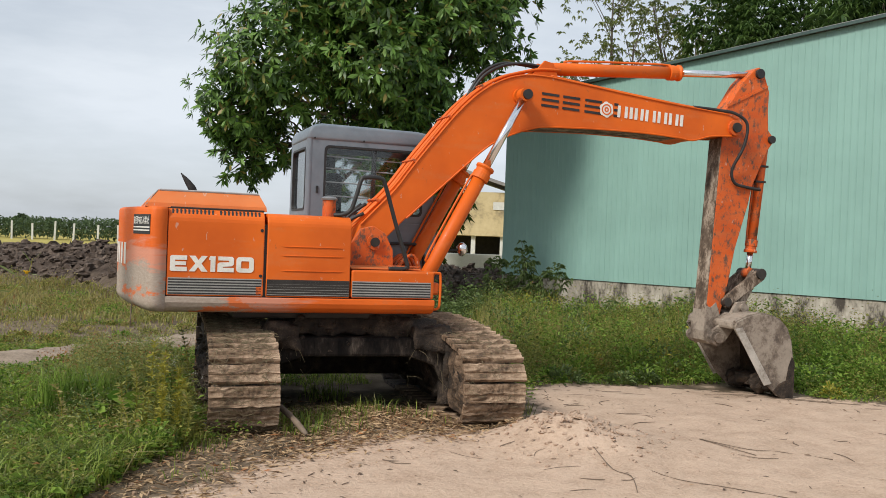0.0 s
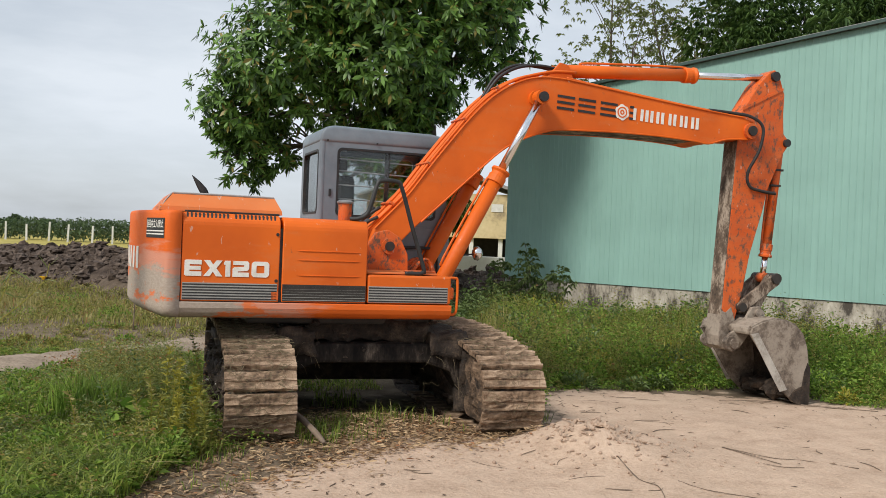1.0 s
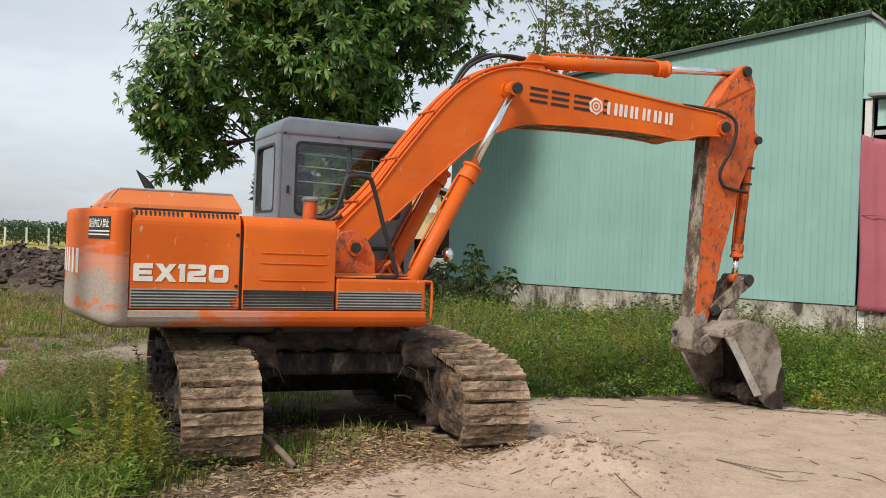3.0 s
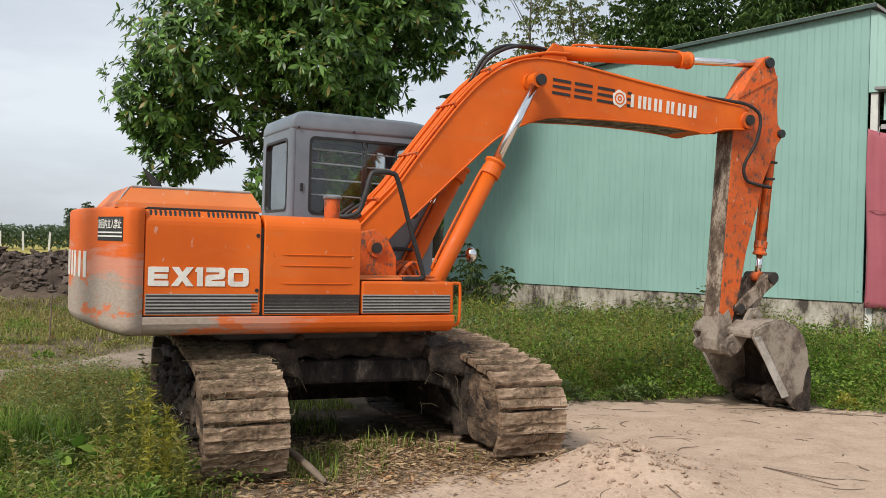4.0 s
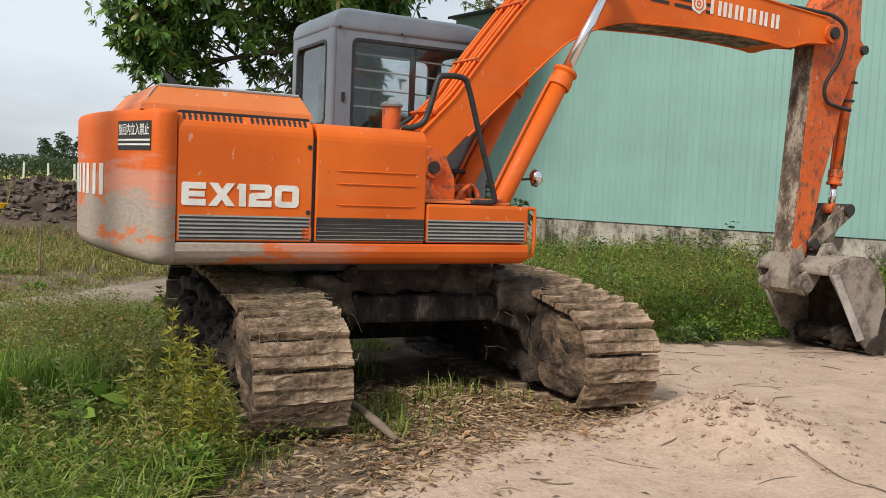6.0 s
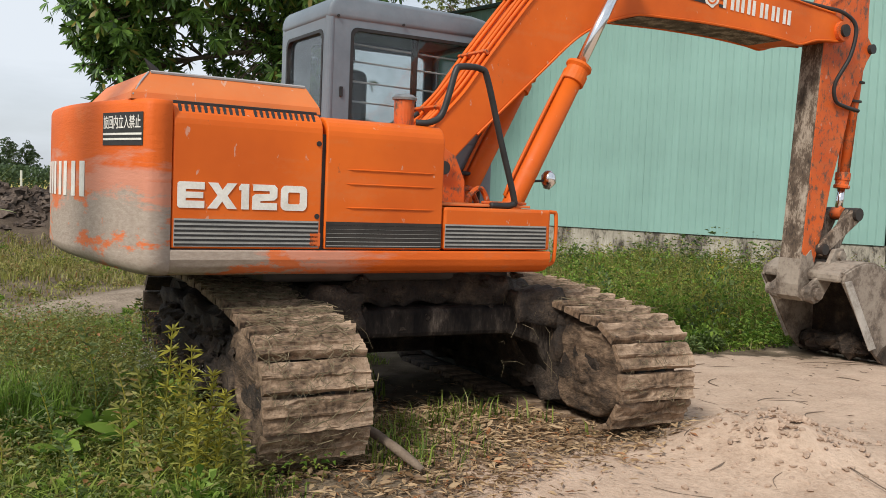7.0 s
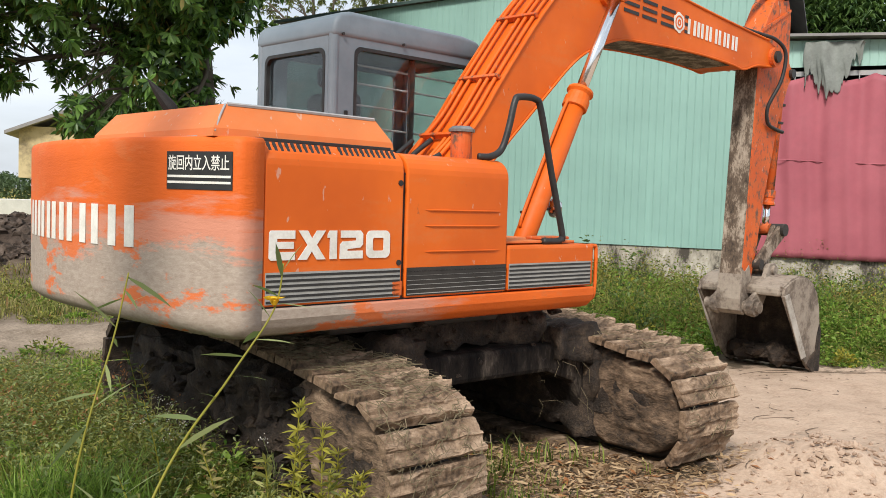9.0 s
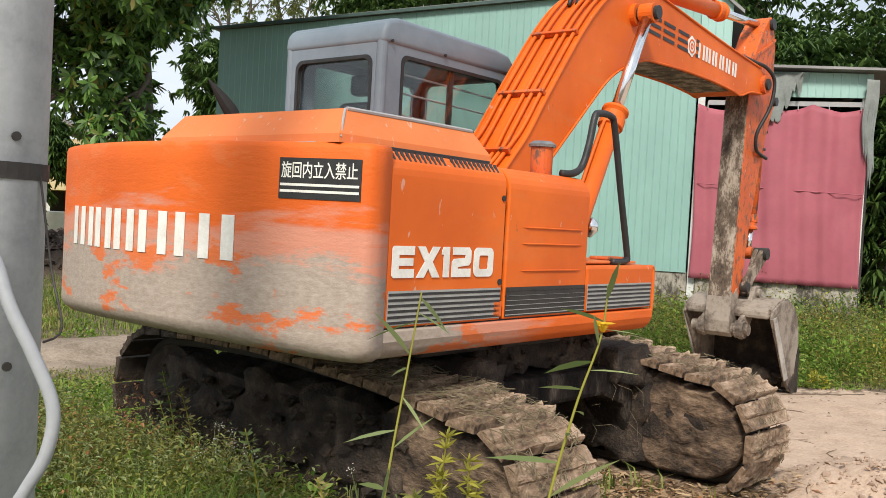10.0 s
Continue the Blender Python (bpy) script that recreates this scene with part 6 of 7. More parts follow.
def allowed(x, y):
    """Where plants may grow: off the sand, the tracks, the path and the camera's way."""
    u, w = machine_xy(x, y)
    sd = inside(x, y, SAND_EDGE)
    edge = np.where((y < 8.6) & (x < 0.8), 0.75, 0.05)
    ok = sd < -edge * (0.75 + 0.75 * waves(x, y, 2.2, 71)) + 0.08 * waves(x, y, 9.0, 72) - 0.02
    ok &= ~((np.abs(np.abs(u) - 1.03) < 0.30) & (np.abs(w) < 1.66))
    ok &= ~((np.abs(u) < 0.9) & (np.abs(w) < 1.0))
    ok &= ~((u > 4.0) & (u < 5.55) & (np.abs(w + 0.1) < 0.62))
    ok &= (np.abs(y - path_y(x)) > np.where(x > -3.3, 0.80, 1.25) + 0.3 * waves(x, y, 4, 75)) | (x > -1.4) | (x < -9)
    q = (x - WALL_A.x) * -WALL_D.y + (y - WALL_A.y) * WALL_D.x
    ok &= q < -0.06
    ok &= mud_mask(x, y) < 0.25
    return ok


def way_clear(x, y, near):
    """Distance from the line along which the camera goes."""
    ax, ay, bx, by = 0.0, 0.0, -3.86, 4.19
    t = np.clip(((x - ax) * (bx - ax) + (y - ay) * (by - ay)) / ((bx - ax) ** 2 + (by - ay) ** 2), 0, 1)
    return np.hypot(x - ax - t * (bx - ax), y - ay - t * (by - ay)) > near


def scatter(n, x0, x1, y0, y1, seed, clump=0.0, k=1.5, near=1.1):
    rg = np.random.RandomState(seed)
    x, y = rg.uniform(x0, x1, n), rg.uniform(y0, y1, n)
    ok = allowed(x, y) & way_clear(x, y, near)
    if clump:
        ok &= waves(x, y, k, seed + 1) + rg.uniform(-0.3, 0.3, n) > clump - 0.5
    x, y = x[ok], y[ok]
    return x, y, rg


def low_growth(x, y):
    """Trodden growth towards the footpath and along the sand stays short."""
    sd = inside(x, y, SAND_EDGE)
    by_sand = np.where((x > 0.5) & (y < 19), np.clip(0.30 - 0.75 * (sd + 0.3), 0.30, 1.4) * (0.85 + 0.5 * waves(x, y, 1.7, 79)), 1.0)
    ahead = path_y(x) - y
    by_path = np.where((x < -1.5) & (x > -9), np.where(ahead > 0, np.clip(0.0 + 0.22 * ahead, 0.15, 1.0), np.where(y < 15.5, 0.3, 0.75)), 1.0)
    return by_sand * by_path * np.where((x < -1.5) & (y < 7.7), 0.62, 1.0)


def grass(name, n, area, seed, hmin, hmax, mat, label, width=0.008, clump=0.0, k=1.5, lean=(0.15, 0.9)):
    x, y, rg = scatter(n, *area, seed, clump, k)
    m = len(x)
    u, w = machine_xy(x, y)
    under = ((np.abs(u) < 1.5) & (np.abs(w) < 1.7))
    h = rg.uniform(hmin, hmax, m) * (0.75 + 0.35 * waves(x, y, 1.1, seed + 2)) * np.where(under, 0.5, 1) * low_growth(x, y)
    v, f = blade_arrays(np.stack([x, y, height(x, y) - 0.02], 1), h, rg.uniform(*lean, m), width * rg.uniform(0.6, 1.3, m), rg)
    return arrays(name, v, f, mat, None, label, "stuff", "grass")


NEAR_L, RIGHT, BEHIND_L, BEHIND_M = (-7.5, -0.6, 4.6, 13.2), (0.6, 9.5, 8.5, 22.5), (-16, -2.0, 12.5, 24.5), (-3.2, 2.2, 10.0, 24)
grass("green_grass", 46000, NEAR_L, 51, 0.12, 0.38, GRASS_GREEN, "thick green grass and weeds", 0.0095, 0.15, 2.2, (0.3, 1.2))
grass("dry_grass", 34000, NEAR_L, 52, 0.18, 0.44, OLIVE, "yellowing dry grass stalks", 0.0055, 0.35, 1.2)
grass("grass_tussocks", 30000, (-6.0, -1.9, 4.9, 8.6), 50, 0.30, 0.58, GRASS_GREEN, "long bright green grass tussocks", 0.0125, 0.50, 2.6, (0.4, 1.3))
grass("tall_grass_tufts", 9000, NEAR_L, 53, 0.30, 0.55, GRASS_GREEN, "taller bright green grass tufts", 0.011, 0.72, 2.6, (0.1, 0.6))
grass("green_grass", 75000, RIGHT, 54, 0.16, 0.46, GRASS_GREEN, "thick green weeds before the shed", 0.011)
grass("dry_grass", 42000, RIGHT, 55, 0.30, 0.82, OLIVE, "yellowing weed stalks before the shed", 0.009, 0.42, 0.9)
grass("seeding_grass", 16000, RIGHT, 49, 0.35, 0.85, GRASS_DRY, "brownish seeding stalks before the shed", 0.007, 0.62, 0.8)
grass("dry_grass", 34000, BEHIND_L, 56, 0.14, 0.42, GRASS_DRY, "short dry field grass", 0.015, 0.3, 1.3, (0.3, 1.2))
grass("green_grass", 34000, BEHIND_L, 57, 0.12, 0.40, OLIVE, "short green field grass", 0.016, 0.25, 1.6, (0.3, 1.2))
grass("green_grass", 30000, BEHIND_M, 58, 0.14, 0.40, GRASS_GREEN, "green grass behind the machine", 0.011)
x, y, rg = scatter(30000, -70, -8, 29, 100, 59)
v, f = blade_arrays(np.stack([x, y, 0 * x - 0.05], 1), rg.uniform(0.3, 0.75, len(x)), rg.uniform(0.1, 0.6, len(x)), rg.uniform(0.04, 0.10, len(x)), rg)
arrays("field_grass", v, f, GRASS_DRY, None, "ripe yellow-green field grass", "stuff", "grass")


def broad_weeds(name, n, area, seed, hmax, leaf, mat, label, per=14, clump=0.5, k=1.3, ratio=(0.35, 0.6)):
    """Low leafy weeds: tufts of broad leaves up a short stem."""
    x, y, rg = scatter(n, *area, seed, clump, k)
    m = len(x)
    if not m:
        return None
    z = height(x, y)
    hh = hmax * rg.uniform(0.35, 1.0, m) * low_growth(x, y)
    q = rg.uniform(0.15, 1, (m, per))
    sp = 0.10 + 0.05 * hmax
    base = np.stack([x[:, None] + rg.normal(size=(m, per)) * sp * 0.5, y[:, None] + rg.normal(size=(m, per)) * sp * 0.5, z[:, None] + q * hh[:, None]], -1).reshape(-1, 3)
    a = rg.uniform(0, 2 * np.pi, m * per)
    way = np.stack([np.cos(a), np.sin(a), rg.uniform(0.0, 0.8, m * per)], 1)
    ln = leaf * rg.uniform(0.5, 1.2, m * per)
    v, f = leaf_arrays(base, way, ln, ln * rg.uniform(*ratio, m * per), rg, 0.3)
    return arrays(name, v, f, mat, None, label, "stuff", "weeds")


broad_weeds("leafy_weeds", 900, (-6.5, -2.0, 4.8, 7.4), 61, 0.26, 0.085, WEED_LEAF, "bright green broad-leaved weeds", 14, 0.62, 2.2)
broad_weeds("small_leaved_weeds", 2600, (-6.8, -1.5, 5.0, 12.0), 66, 0.28, 0.052, WEED_LEAF, "fine small-leaved green weeds", 18, 0.35, 2.4, (0.3, 0.6))
broad_weeds("small_leaved_weeds", 2000, (-6.8, -1.5, 5.0, 12.0), 67, 0.36, 0.045, OLIVE, "yellowing small-leaved weeds", 22, 0.35, 1.9, (0.2, 0.45))
broad_weeds("creeping_weeds", 2600, (0.9, 9.5, 9.0, 13.5), 69, 0.16, 0.05, WEED_LEAF, "low creeping green weeds at the edge of the sand", 14, 0.4, 2.0)
broad_weeds("leafy_weeds", 4200, (0.9, 9.5, 9.0, 19.5), 62, 0.50, 0.075, WEED_LEAF, "leafy green weeds before the shed", 20, 0.45, 1.3)
broad_weeds("small_leaved_weeds", 5200, (0.9, 9.5, 9.0, 20.0), 68, 0.72, 0.05, OLIVE, "yellow-green feathery weeds before the shed", 22, 0.5, 0.8, (0.2, 0.45))
broad_weeds("leafy_weeds", 1200, (-0.4, 9.5, 16.5, 21.5), 63, 0.75, 0.12, LEAF_SHRUB, "tall leafy weeds along the shed base", 14, 0.5, 0.8)
broad_weeds("reddish_weeds", 900, (-6.5, -1.7, 5.0, 12.0), 64, 0.36, 0.05, GRASS_DRY, "reddish-brown seeding weeds", 22, 0.75, 1.4)
broad_weeds("fine_weeds", 1700, (-5.5, -1.9, 6.0, 12.0), 65, 0.36, 0.05, PALE_WEED, "fine-leaved grey-green weeds", 20, 0.5, 1.5, (0.2, 0.35))


def bushes(n, area, seed, leaf, mat, label, size=(0.22, 0.45), tall=(0.35, 0.85), per=190):
    """Bushy weeds: domes of small leaves with gaps between, each leaf set outward from its stem."""
    x, y, rg = scatter(n, *area, seed, 0.0, 1.0)
    m = len(x)
    lift = np.clip(low_growth(x, y), 0.3, 1.0)
    r, h = rg.uniform(*size, m) * np.sqrt(lift), rg.uniform(*tall, m) * lift
    d = rg.normal(size=(m, per, 3))
    d /= np.linalg.norm(d, axis=2, keepdims=True)
    d[:, :, 2] = np.abs(d[:, :, 2])
    q = rg.uniform(0.3, 1.0, (m, per, 1)) ** 0.5
    p = d * q * np.stack([r, r, h], 1)[:, None, :] + np.stack([x, y, height(x, y)], 1)[:, None, :]
    way = d.reshape(-1, 3) + rg.normal(size=(m * per, 3)) * 0.5 + np.array([0, 0, 0.35])
    ln = leaf * rg.uniform(0.5, 1.3, m * per)
    v, f = leaf_arrays(p.reshape(-1, 3), way, ln, ln * rg.uniform(0.22, 0.5, m * per), rg, 0.3)
    return arrays("bushy_weeds", v, f, mat, None, label, "stuff", "weeds")


FRONT = (0.9, 9.5, 10.2, 20.0)
bushes(130, FRONT, 181, 0.075, WEED_LEAF, "bushy bright green weeds before the shed")
bushes(150, FRONT, 182, 0.055, OLIVE, "bushy olive weeds before the shed", (0.25, 0.5), (0.45, 0.95))
bushes(60, FRONT, 183, 0.06, WEED_YELLOW, "bushy yellowing weeds before the shed", (0.2, 0.4), (0.4, 0.9), 130)
bushes(260, BEHIND_L, 185, 0.06, OLIVE, "low olive weeds in the field grass", (0.2, 0.45), (0.15, 0.42), 110)
bushes(70, BEHIND_L, 186, 0.07, WEED_LEAF, "low green weeds in the field grass", (0.2, 0.4), (0.12, 0.32), 90)
bushes(110, BEHIND_L, 187, 0.06, GRASS_DRY, "brownish weeds in the field grass", (0.15, 0.35), (0.2, 0.5), 80)
bushes(90, (-4.6, -1.9, 6.4, 11.5), 188, 0.06, WEED_LEAF, "bushy green weeds beside the track", (0.12, 0.25), (0.2, 0.4), 130)
bushes(70, FRONT, 184, 0.08, LEAF_SHRUB, "bushy dark green weeds before the shed")


# rank weeds along the outer side of the track
rg = np.random.RandomState(140)
for nm, n, hm, leaf, per, mat, lab in (("rank_weeds", 900, 0.46, 0.036, 34, OLIVE, "rank yellow-green weeds against the track"), ("rank_weeds", 1000, 0.48, 0.036, 30, PALE_WEED, "rank grey-green weeds against the track"), ("rank_weeds", 260, 0.34, 0.08, 16, WEED_LEAF, "broad green weeds beside the track")):
    u_ = rg.uniform(-2.35, -1.37, n)
    w_ = rg.uniform(-1.35, 2.3, n)
    x, y = -1.093 + u_ * C20 - w_ * S20, 8.999 + u_ * S20 + w_ * C20
    z, hh = height(x, y), hm * rg.uniform(0.4, 1.0, n) * np.clip(0.55 + 0.4 * (w_ + 1.35), 0.55, 1.0)
    q = rg.uniform(0.1, 1, (n, per))
    base = np.stack([x[:, None] + rg.normal(size=(n, per)) * 0.06, y[:, None] + rg.normal(size=(n, per)) * 0.06, z[:, None] + q * hh[:, None]], -1).reshape(-1, 3)
    a = rg.uniform(0, 6.28, n * per)
    ln = leaf * rg.uniform(0.5, 1.2, n * per)
    v, f = leaf_arrays(base, np.stack([np.cos(a), np.sin(a), rg.uniform(0.0, 1.2, n * per)], 1), ln, ln * rg.uniform(0.18, 0.4, n * per), rg, 0.2)
    arrays(nm, v, f, mat, None, lab, "stuff", "weeds")
n = 9000
u_, w_ = rg.uniform(-2.35, -1.36, n), rg.uniform(-1.6, 2.3, n)
x, y = -1.093 + u_ * C20 - w_ * S20, 8.999 + u_ * S20 + w_ * C20
v, f = blade_arrays(np.stack([x, y, height(x, y) - 0.02], 1), rg.uniform(0.20, 0.48, n) * np.clip(0.5 + 0.4 * (w_ + 1.5), 0.5, 1.0), rg.uniform(0.1, 0.8, n), rg.uniform(0.004, 0.008, n), rg)
arrays("rank_grass", v, f, OLIVE, None, "tall stalky grass against the track", "stuff", "grass")


def ribbon_leaves(base, way, length, width, rng, droop):
    """Long narrow leaves that curve over, in three joints."""
    n = len(base)
    way = way / np.linalg.norm(way, axis=1, keepdims=True)
    side = np.cross(way, rng.normal(size=(n, 3)) * 0.8 + np.array([0, 0, 0.8]))
    side /= np.linalg.norm(side, axis=1, keepdims=True) + 1e-9
    L, W = length[:, None], width[:, None]
    rows = []
    for q, w in ((0.0, 0.25), (0.3, 1.0), (0.65, 0.85)):
        c = base + way * L * q - np.array([0, 0, 1.0]) * L * droop * q * q
        rows += [c + side * W * w * 0.5, c - side * W * w * 0.5]
    rows.append(base + way * L - np.array([0, 0, 1.0]) * L * droop)
    v = np.stack(rows, 1).reshape(-1, 3)
    i = np.arange(n)[:, None] * 7
    f = np.concatenate([i + np.array([t]) for t in ((0, 1, 3), (0, 3, 2), (2, 3, 5), (2, 5, 4), (4, 5, 6))], 0)
    return v, f


def stalk_weed(name, line, leaf, n, mat, label, seed, flower=None, stem_r=0.0036, ratio=(0.11, 0.16), spread=(0.1, 0.7), start_q=0.25, droop=0.35):
    """One tall weed: a bent stem, long leaves in turn, and a yellow flower head."""
    rg = np.random.RandomState(seed)
    ob = thing(name, pose(0, 0, 0), label, "weed")
    pts = smooth_line(line, 8)
    part("stem", tube(pts, [stem_r * (1.1 - 0.6 * i / len(pts)) for i in range(len(pts))], 7), WEED_YELLOW, ob, "", True)
    q = start_q + (1 - start_q) * (np.arange(n) + rg.uniform(0, 0.6, n)) / n
    ids = np.clip((q * (len(pts) - 1)).astype(int), 0, len(pts) - 1)
    base = np.array([tuple(pts[i]) for i in ids])
    a = np.arange(n) * 2.4 + rg.uniform(-0.4, 0.4, n)
    way = np.stack([np.cos(a), np.sin(a), rg.uniform(*spread, n)], 1)
    ln = leaf * rg.uniform(0.6, 1.15, n)
    v, f = ribbon_leaves(base, way, ln, ln * rg.uniform(*ratio, n), rg, droop)
    arrays("foliage", v, f, mat, ob, "", "stuff")
    if flower:
        c = Vector(flower)
        part("flower_head", tube([c - Vector((0, 0, 0.012)), c, c + Vector((0, 0, 0.008))], [0.005, 0.012, 0.006], 10), PETAL, ob, "yellow flower head")
        aa = np.arange(8) * 2 * np.pi / 8
        v, f = leaf_arrays(np.repeat(np.array([tuple(c)]), 8, 0), np.stack([np.cos(aa), np.sin(aa), 0.25 + 0 * aa], 1), np.full(8, 0.028), np.full(8, 0.014), rg, 0.0)
        arrays("petals", v, f, PETAL, ob, "yellow petals")
    return ob


stalk_weed("flowering_weed", [(-3.22, 5.20, 0.0), (-3.06, 5.33, 0.50), (-2.86, 5.48, 0.95), (-2.69, 5.61, 1.15), (-2.58, 5.67, 1.29), (-2.555, 5.685, 1.40)], 0.15, 17, PALE_WEED, "tall green weed with one yellow flower", 81, (-2.58, 5.665, 1.315), ratio=(0.07, 0.11), spread=(-0.5, 1.3), droop=0.12)
stalk_weed("flowering_weed", [(-3.12, 5.70, 0.0), (-3.06, 5.77, 0.5), (-3.0, 5.82, 0.92), (-2.92, 5.89, 1.20), (-2.885, 5.91, 1.36)], 0.15, 17, PALE_WEED, "tall green weed with narrow pointed leaves", 82, ratio=(0.07, 0.11), spread=(-0.5, 1.3), droop=0.12)
YW = [(-2.08, 6.92, 0.69), (-2.19, 6.94, 0.78), (-1.95, 6.88, 0.50), (-2.04, 6.74, 0.46), (-2.28, 6.92, 0.58), (-1.84, 6.78, 0.40), (-2.13, 7.04, 0.60), (-2.10, 6.80, 0.54), (-2.20, 6.80, 0.44), (-2.00, 7.00, 0.56), (-2.34, 6.78, 0.46), (-1.90, 6.98, 0.44)]
for k, (x, y, h) in enumerate(YW):
    stalk_weed("yellow_green_weed", [(x - 0.03, y - 0.03, 0), (x, y, h * 0.5), (x + 0.03 * math.sin(k), y, h)], 0.062, 150, WEED_YELLOW if k < 4 or k % 3 == 0 else OLIVE, "bushy yellow-green narrow-leaved weed by the track", 90 + k, None, 0.004, (0.13, 0.22), (-0.2, 1.4), 0.12, 0.15)
for k, (x, y, h) in enumerate(((-2.62, 7.62, 0.66), (-2.42, 7.35, 0.52), (-2.75, 7.25, 0.45), (-2.2, 6.45, 0.42), (-2.5, 6.55, 0.36), (-2.9, 7.0, 0.40), (-2.56, 9.2, 0.62), (-2.5, 9.05, 0.55), (-2.62, 9.0, 0.5))):
    ob = stalk_weed("seeding_weed", [(x, y, 0), (x + 0.02, y, h * 0.5), (x - 0.05, y + 0.02, h)], 0.05, 60, GRASS_DRY if k % 2 else LEAF_SHRUB, "dry brownish seeding weed beside the track", 110 + k, None, 0.004, (0.2, 0.35), (0.1, 1.0), 0.2, 0.1)

# slender weeds with clusters of tiny white flowers
for k, (x, y, h) in enumerate(((-2.55, 8.46, 0.45), (-2.53, 8.36, 0.4), (-2.04, 7.98, 0.45), (-2.01, 7.92, 0.38), (-2.46, 8.27, 0.36))):
    rg = np.random.RandomState(210 + k)
    ob = thing("white_flowered_weed", pose(0, 0, 0), "slender grey-green weed with tiny white flower clusters", "weed")
    stems, tips = None, []
    for b in range(6):
        a, sp = rg.uniform(0, 6.28), rg.uniform(0.03, 0.13)
        tip_ = Vector((x + sp * math.cos(a), y + sp * math.sin(a), h * rg.uniform(0.8, 1.12)))
        stems = tube([(x, y, 0.0), (x + 0.2 * sp * math.cos(a), y + 0.2 * sp * math.sin(a), h * 0.55), tip_], [0.0026, 0.002, 0.001], 5, stems)
        tips.append(tip_)
    part("stem", stems, PALE_WEED, ob)
    n = 14
    base = np.repeat(np.array([tuple(t) for t in tips]), n, 0) + rg.normal(size=(6 * n, 3)) * 0.010
    ln = rg.uniform(0.004, 0.009, 6 * n)
    v, f = leaf_arrays(base, rg.normal(size=(6 * n, 3)) + np.array([0, 0, 0.6]), ln, ln * 0.8, rg, 0.0)
    arrays("flowers", v, f, WHITE_PETAL, ob, "tiny white flowers", "stuff")

# broad-leaved plants, a thick green tussock and a reddish seeding patch at the camera's side
for k, (x, y, s) in enumerate(((-2.74, 7.50, 1.0), (-2.57, 7.40, 1.1), (-2.42, 7.22, 0.8), (-2.66, 7.15, 0.8), (-2.9, 7.3, 0.7))):
    rg = np.random.RandomState(160 + k)
    ob = thing("broad_leaf_plant", pose(0, 0, 0), "low plant with large pale green oval leaves", "weed")
    z0 = float(height(x, y))
    part("stem", tube([(x, y, z0 - 0.02), (x + 0.01, y, z0 + 0.10 * s), (x + 0.02, y - 0.01, z0 + 0.10 + 0.17 * s)], 0.006, 7), WEED_LEAF, ob)
    n = 8
    a = np.arange(n) * 2.4 + rg.uniform(-0.3, 0.3, n)
    z0 += 0.10
    ln = 0.17 * s * rg.uniform(0.7, 1.2, n)
    v, f = ribbon_leaves(np.stack([x + 0.015 * np.cos(a), y + 0.015 * np.sin(a), z0 + s * rg.uniform(0.07, 0.17, n)], 1), np.stack([np.cos(a), np.sin(a), rg.uniform(0.15, 0.7, n)], 1), ln, ln * rg.uniform(0.38, 0.52, n), rg, 0.25)
    arrays("foliage", v, f, WEED_LEAF, ob, "", "stuff")
rg = np.random.RandomState(170)
n = 900
x, y = rg.normal(-2.98, 0.16, n), rg.normal(7.60, 0.13, n)
v, f = blade_arrays(np.stack([x, y, height(x, y) - 0.02], 1), rg.uniform(0.30, 0.58, n), rg.uniform(0.1, 0.7, n), rg.uniform(0.007, 0.011, n), rg)
arrays("grass_tussock", v, f, WEED_LEAF, None, "thick tussock of long bright green grass", "stuff", "grass")
REDDISH = foliage("reddish_seed_heads", (0.20, 0.09, 0.035), (0.50, 0.24, 0.10), None, 0.35)
n, per = 110, 14
x, y = rg.normal(-3.25, 0.42, n), rg.normal(9.3, 0.45, n)
hh = rg.uniform(0.22, 0.48, n)
base = np.stack([x[:, None] + rg.normal(size=(n, per)) * 0.03, y[:, None] + rg.normal(size=(n, per)) * 0.03, height(x, y)[:, None] + hh[:, None] * rg.uniform(0.6, 1.0, (n, per))], -1).reshape(-1, 3)
ln = rg.uniform(0.012, 0.035, n * per)
v, f = leaf_arrays(base, rg.normal(size=(n * per, 3)) + np.array([0, 0, 0.8]), ln, ln * rg.uniform(0.3, 0.6, n * per), rg, 0.1)
arrays("reddish_weeds", v, f, REDDISH, None, "patch of reddish-brown seed heads in the grass", "stuff", "weeds")

# ---- litter, twigs and clods ----
rg = np.random.RandomState(76)
n = 9000
sx_, sy_ = rg.uniform(-3.2, 0.2, n), rg.uniform(4.6, 8.4, n)
sd_ = inside(sx_, sy_, SAND_EDGE)
k_ = (sd_ < 0.10 + 0.25 * rg.uniform(0, 1, n) ** 2) & (sd_ > -1.1) & way_clear(sx_, sy_, 0.9)
sx_, sy_ = sx_[k_], sy_[k_]
n = len(sx_)
a = rg.uniform(0, 6.28, n)
ln = rg.uniform(0.02, 0.10, n)
v, f = leaf_arrays(np.stack([sx_, sy_, height(sx_, sy_) + rg.uniform(0.0, 0.02, n)], 1), np.stack([np.cos(a), np.sin(a), rg.uniform(-0.05, 0.3, n)], 1), ln, ln * rg.uniform(0.06, 0.3, n), rg, 0.05, 0.15)
arrays("dry_leaf_litter", v, f, LITTER, None, "dry straw and leaf bits on bare soil", "stuff", "leaf litter")
n = 5200
sx_, sy_ = rg.uniform(-3.2, 0.4, n), rg.uniform(4.6, 8.6, n)
sd_ = inside(sx_, sy_, SAND_EDGE)
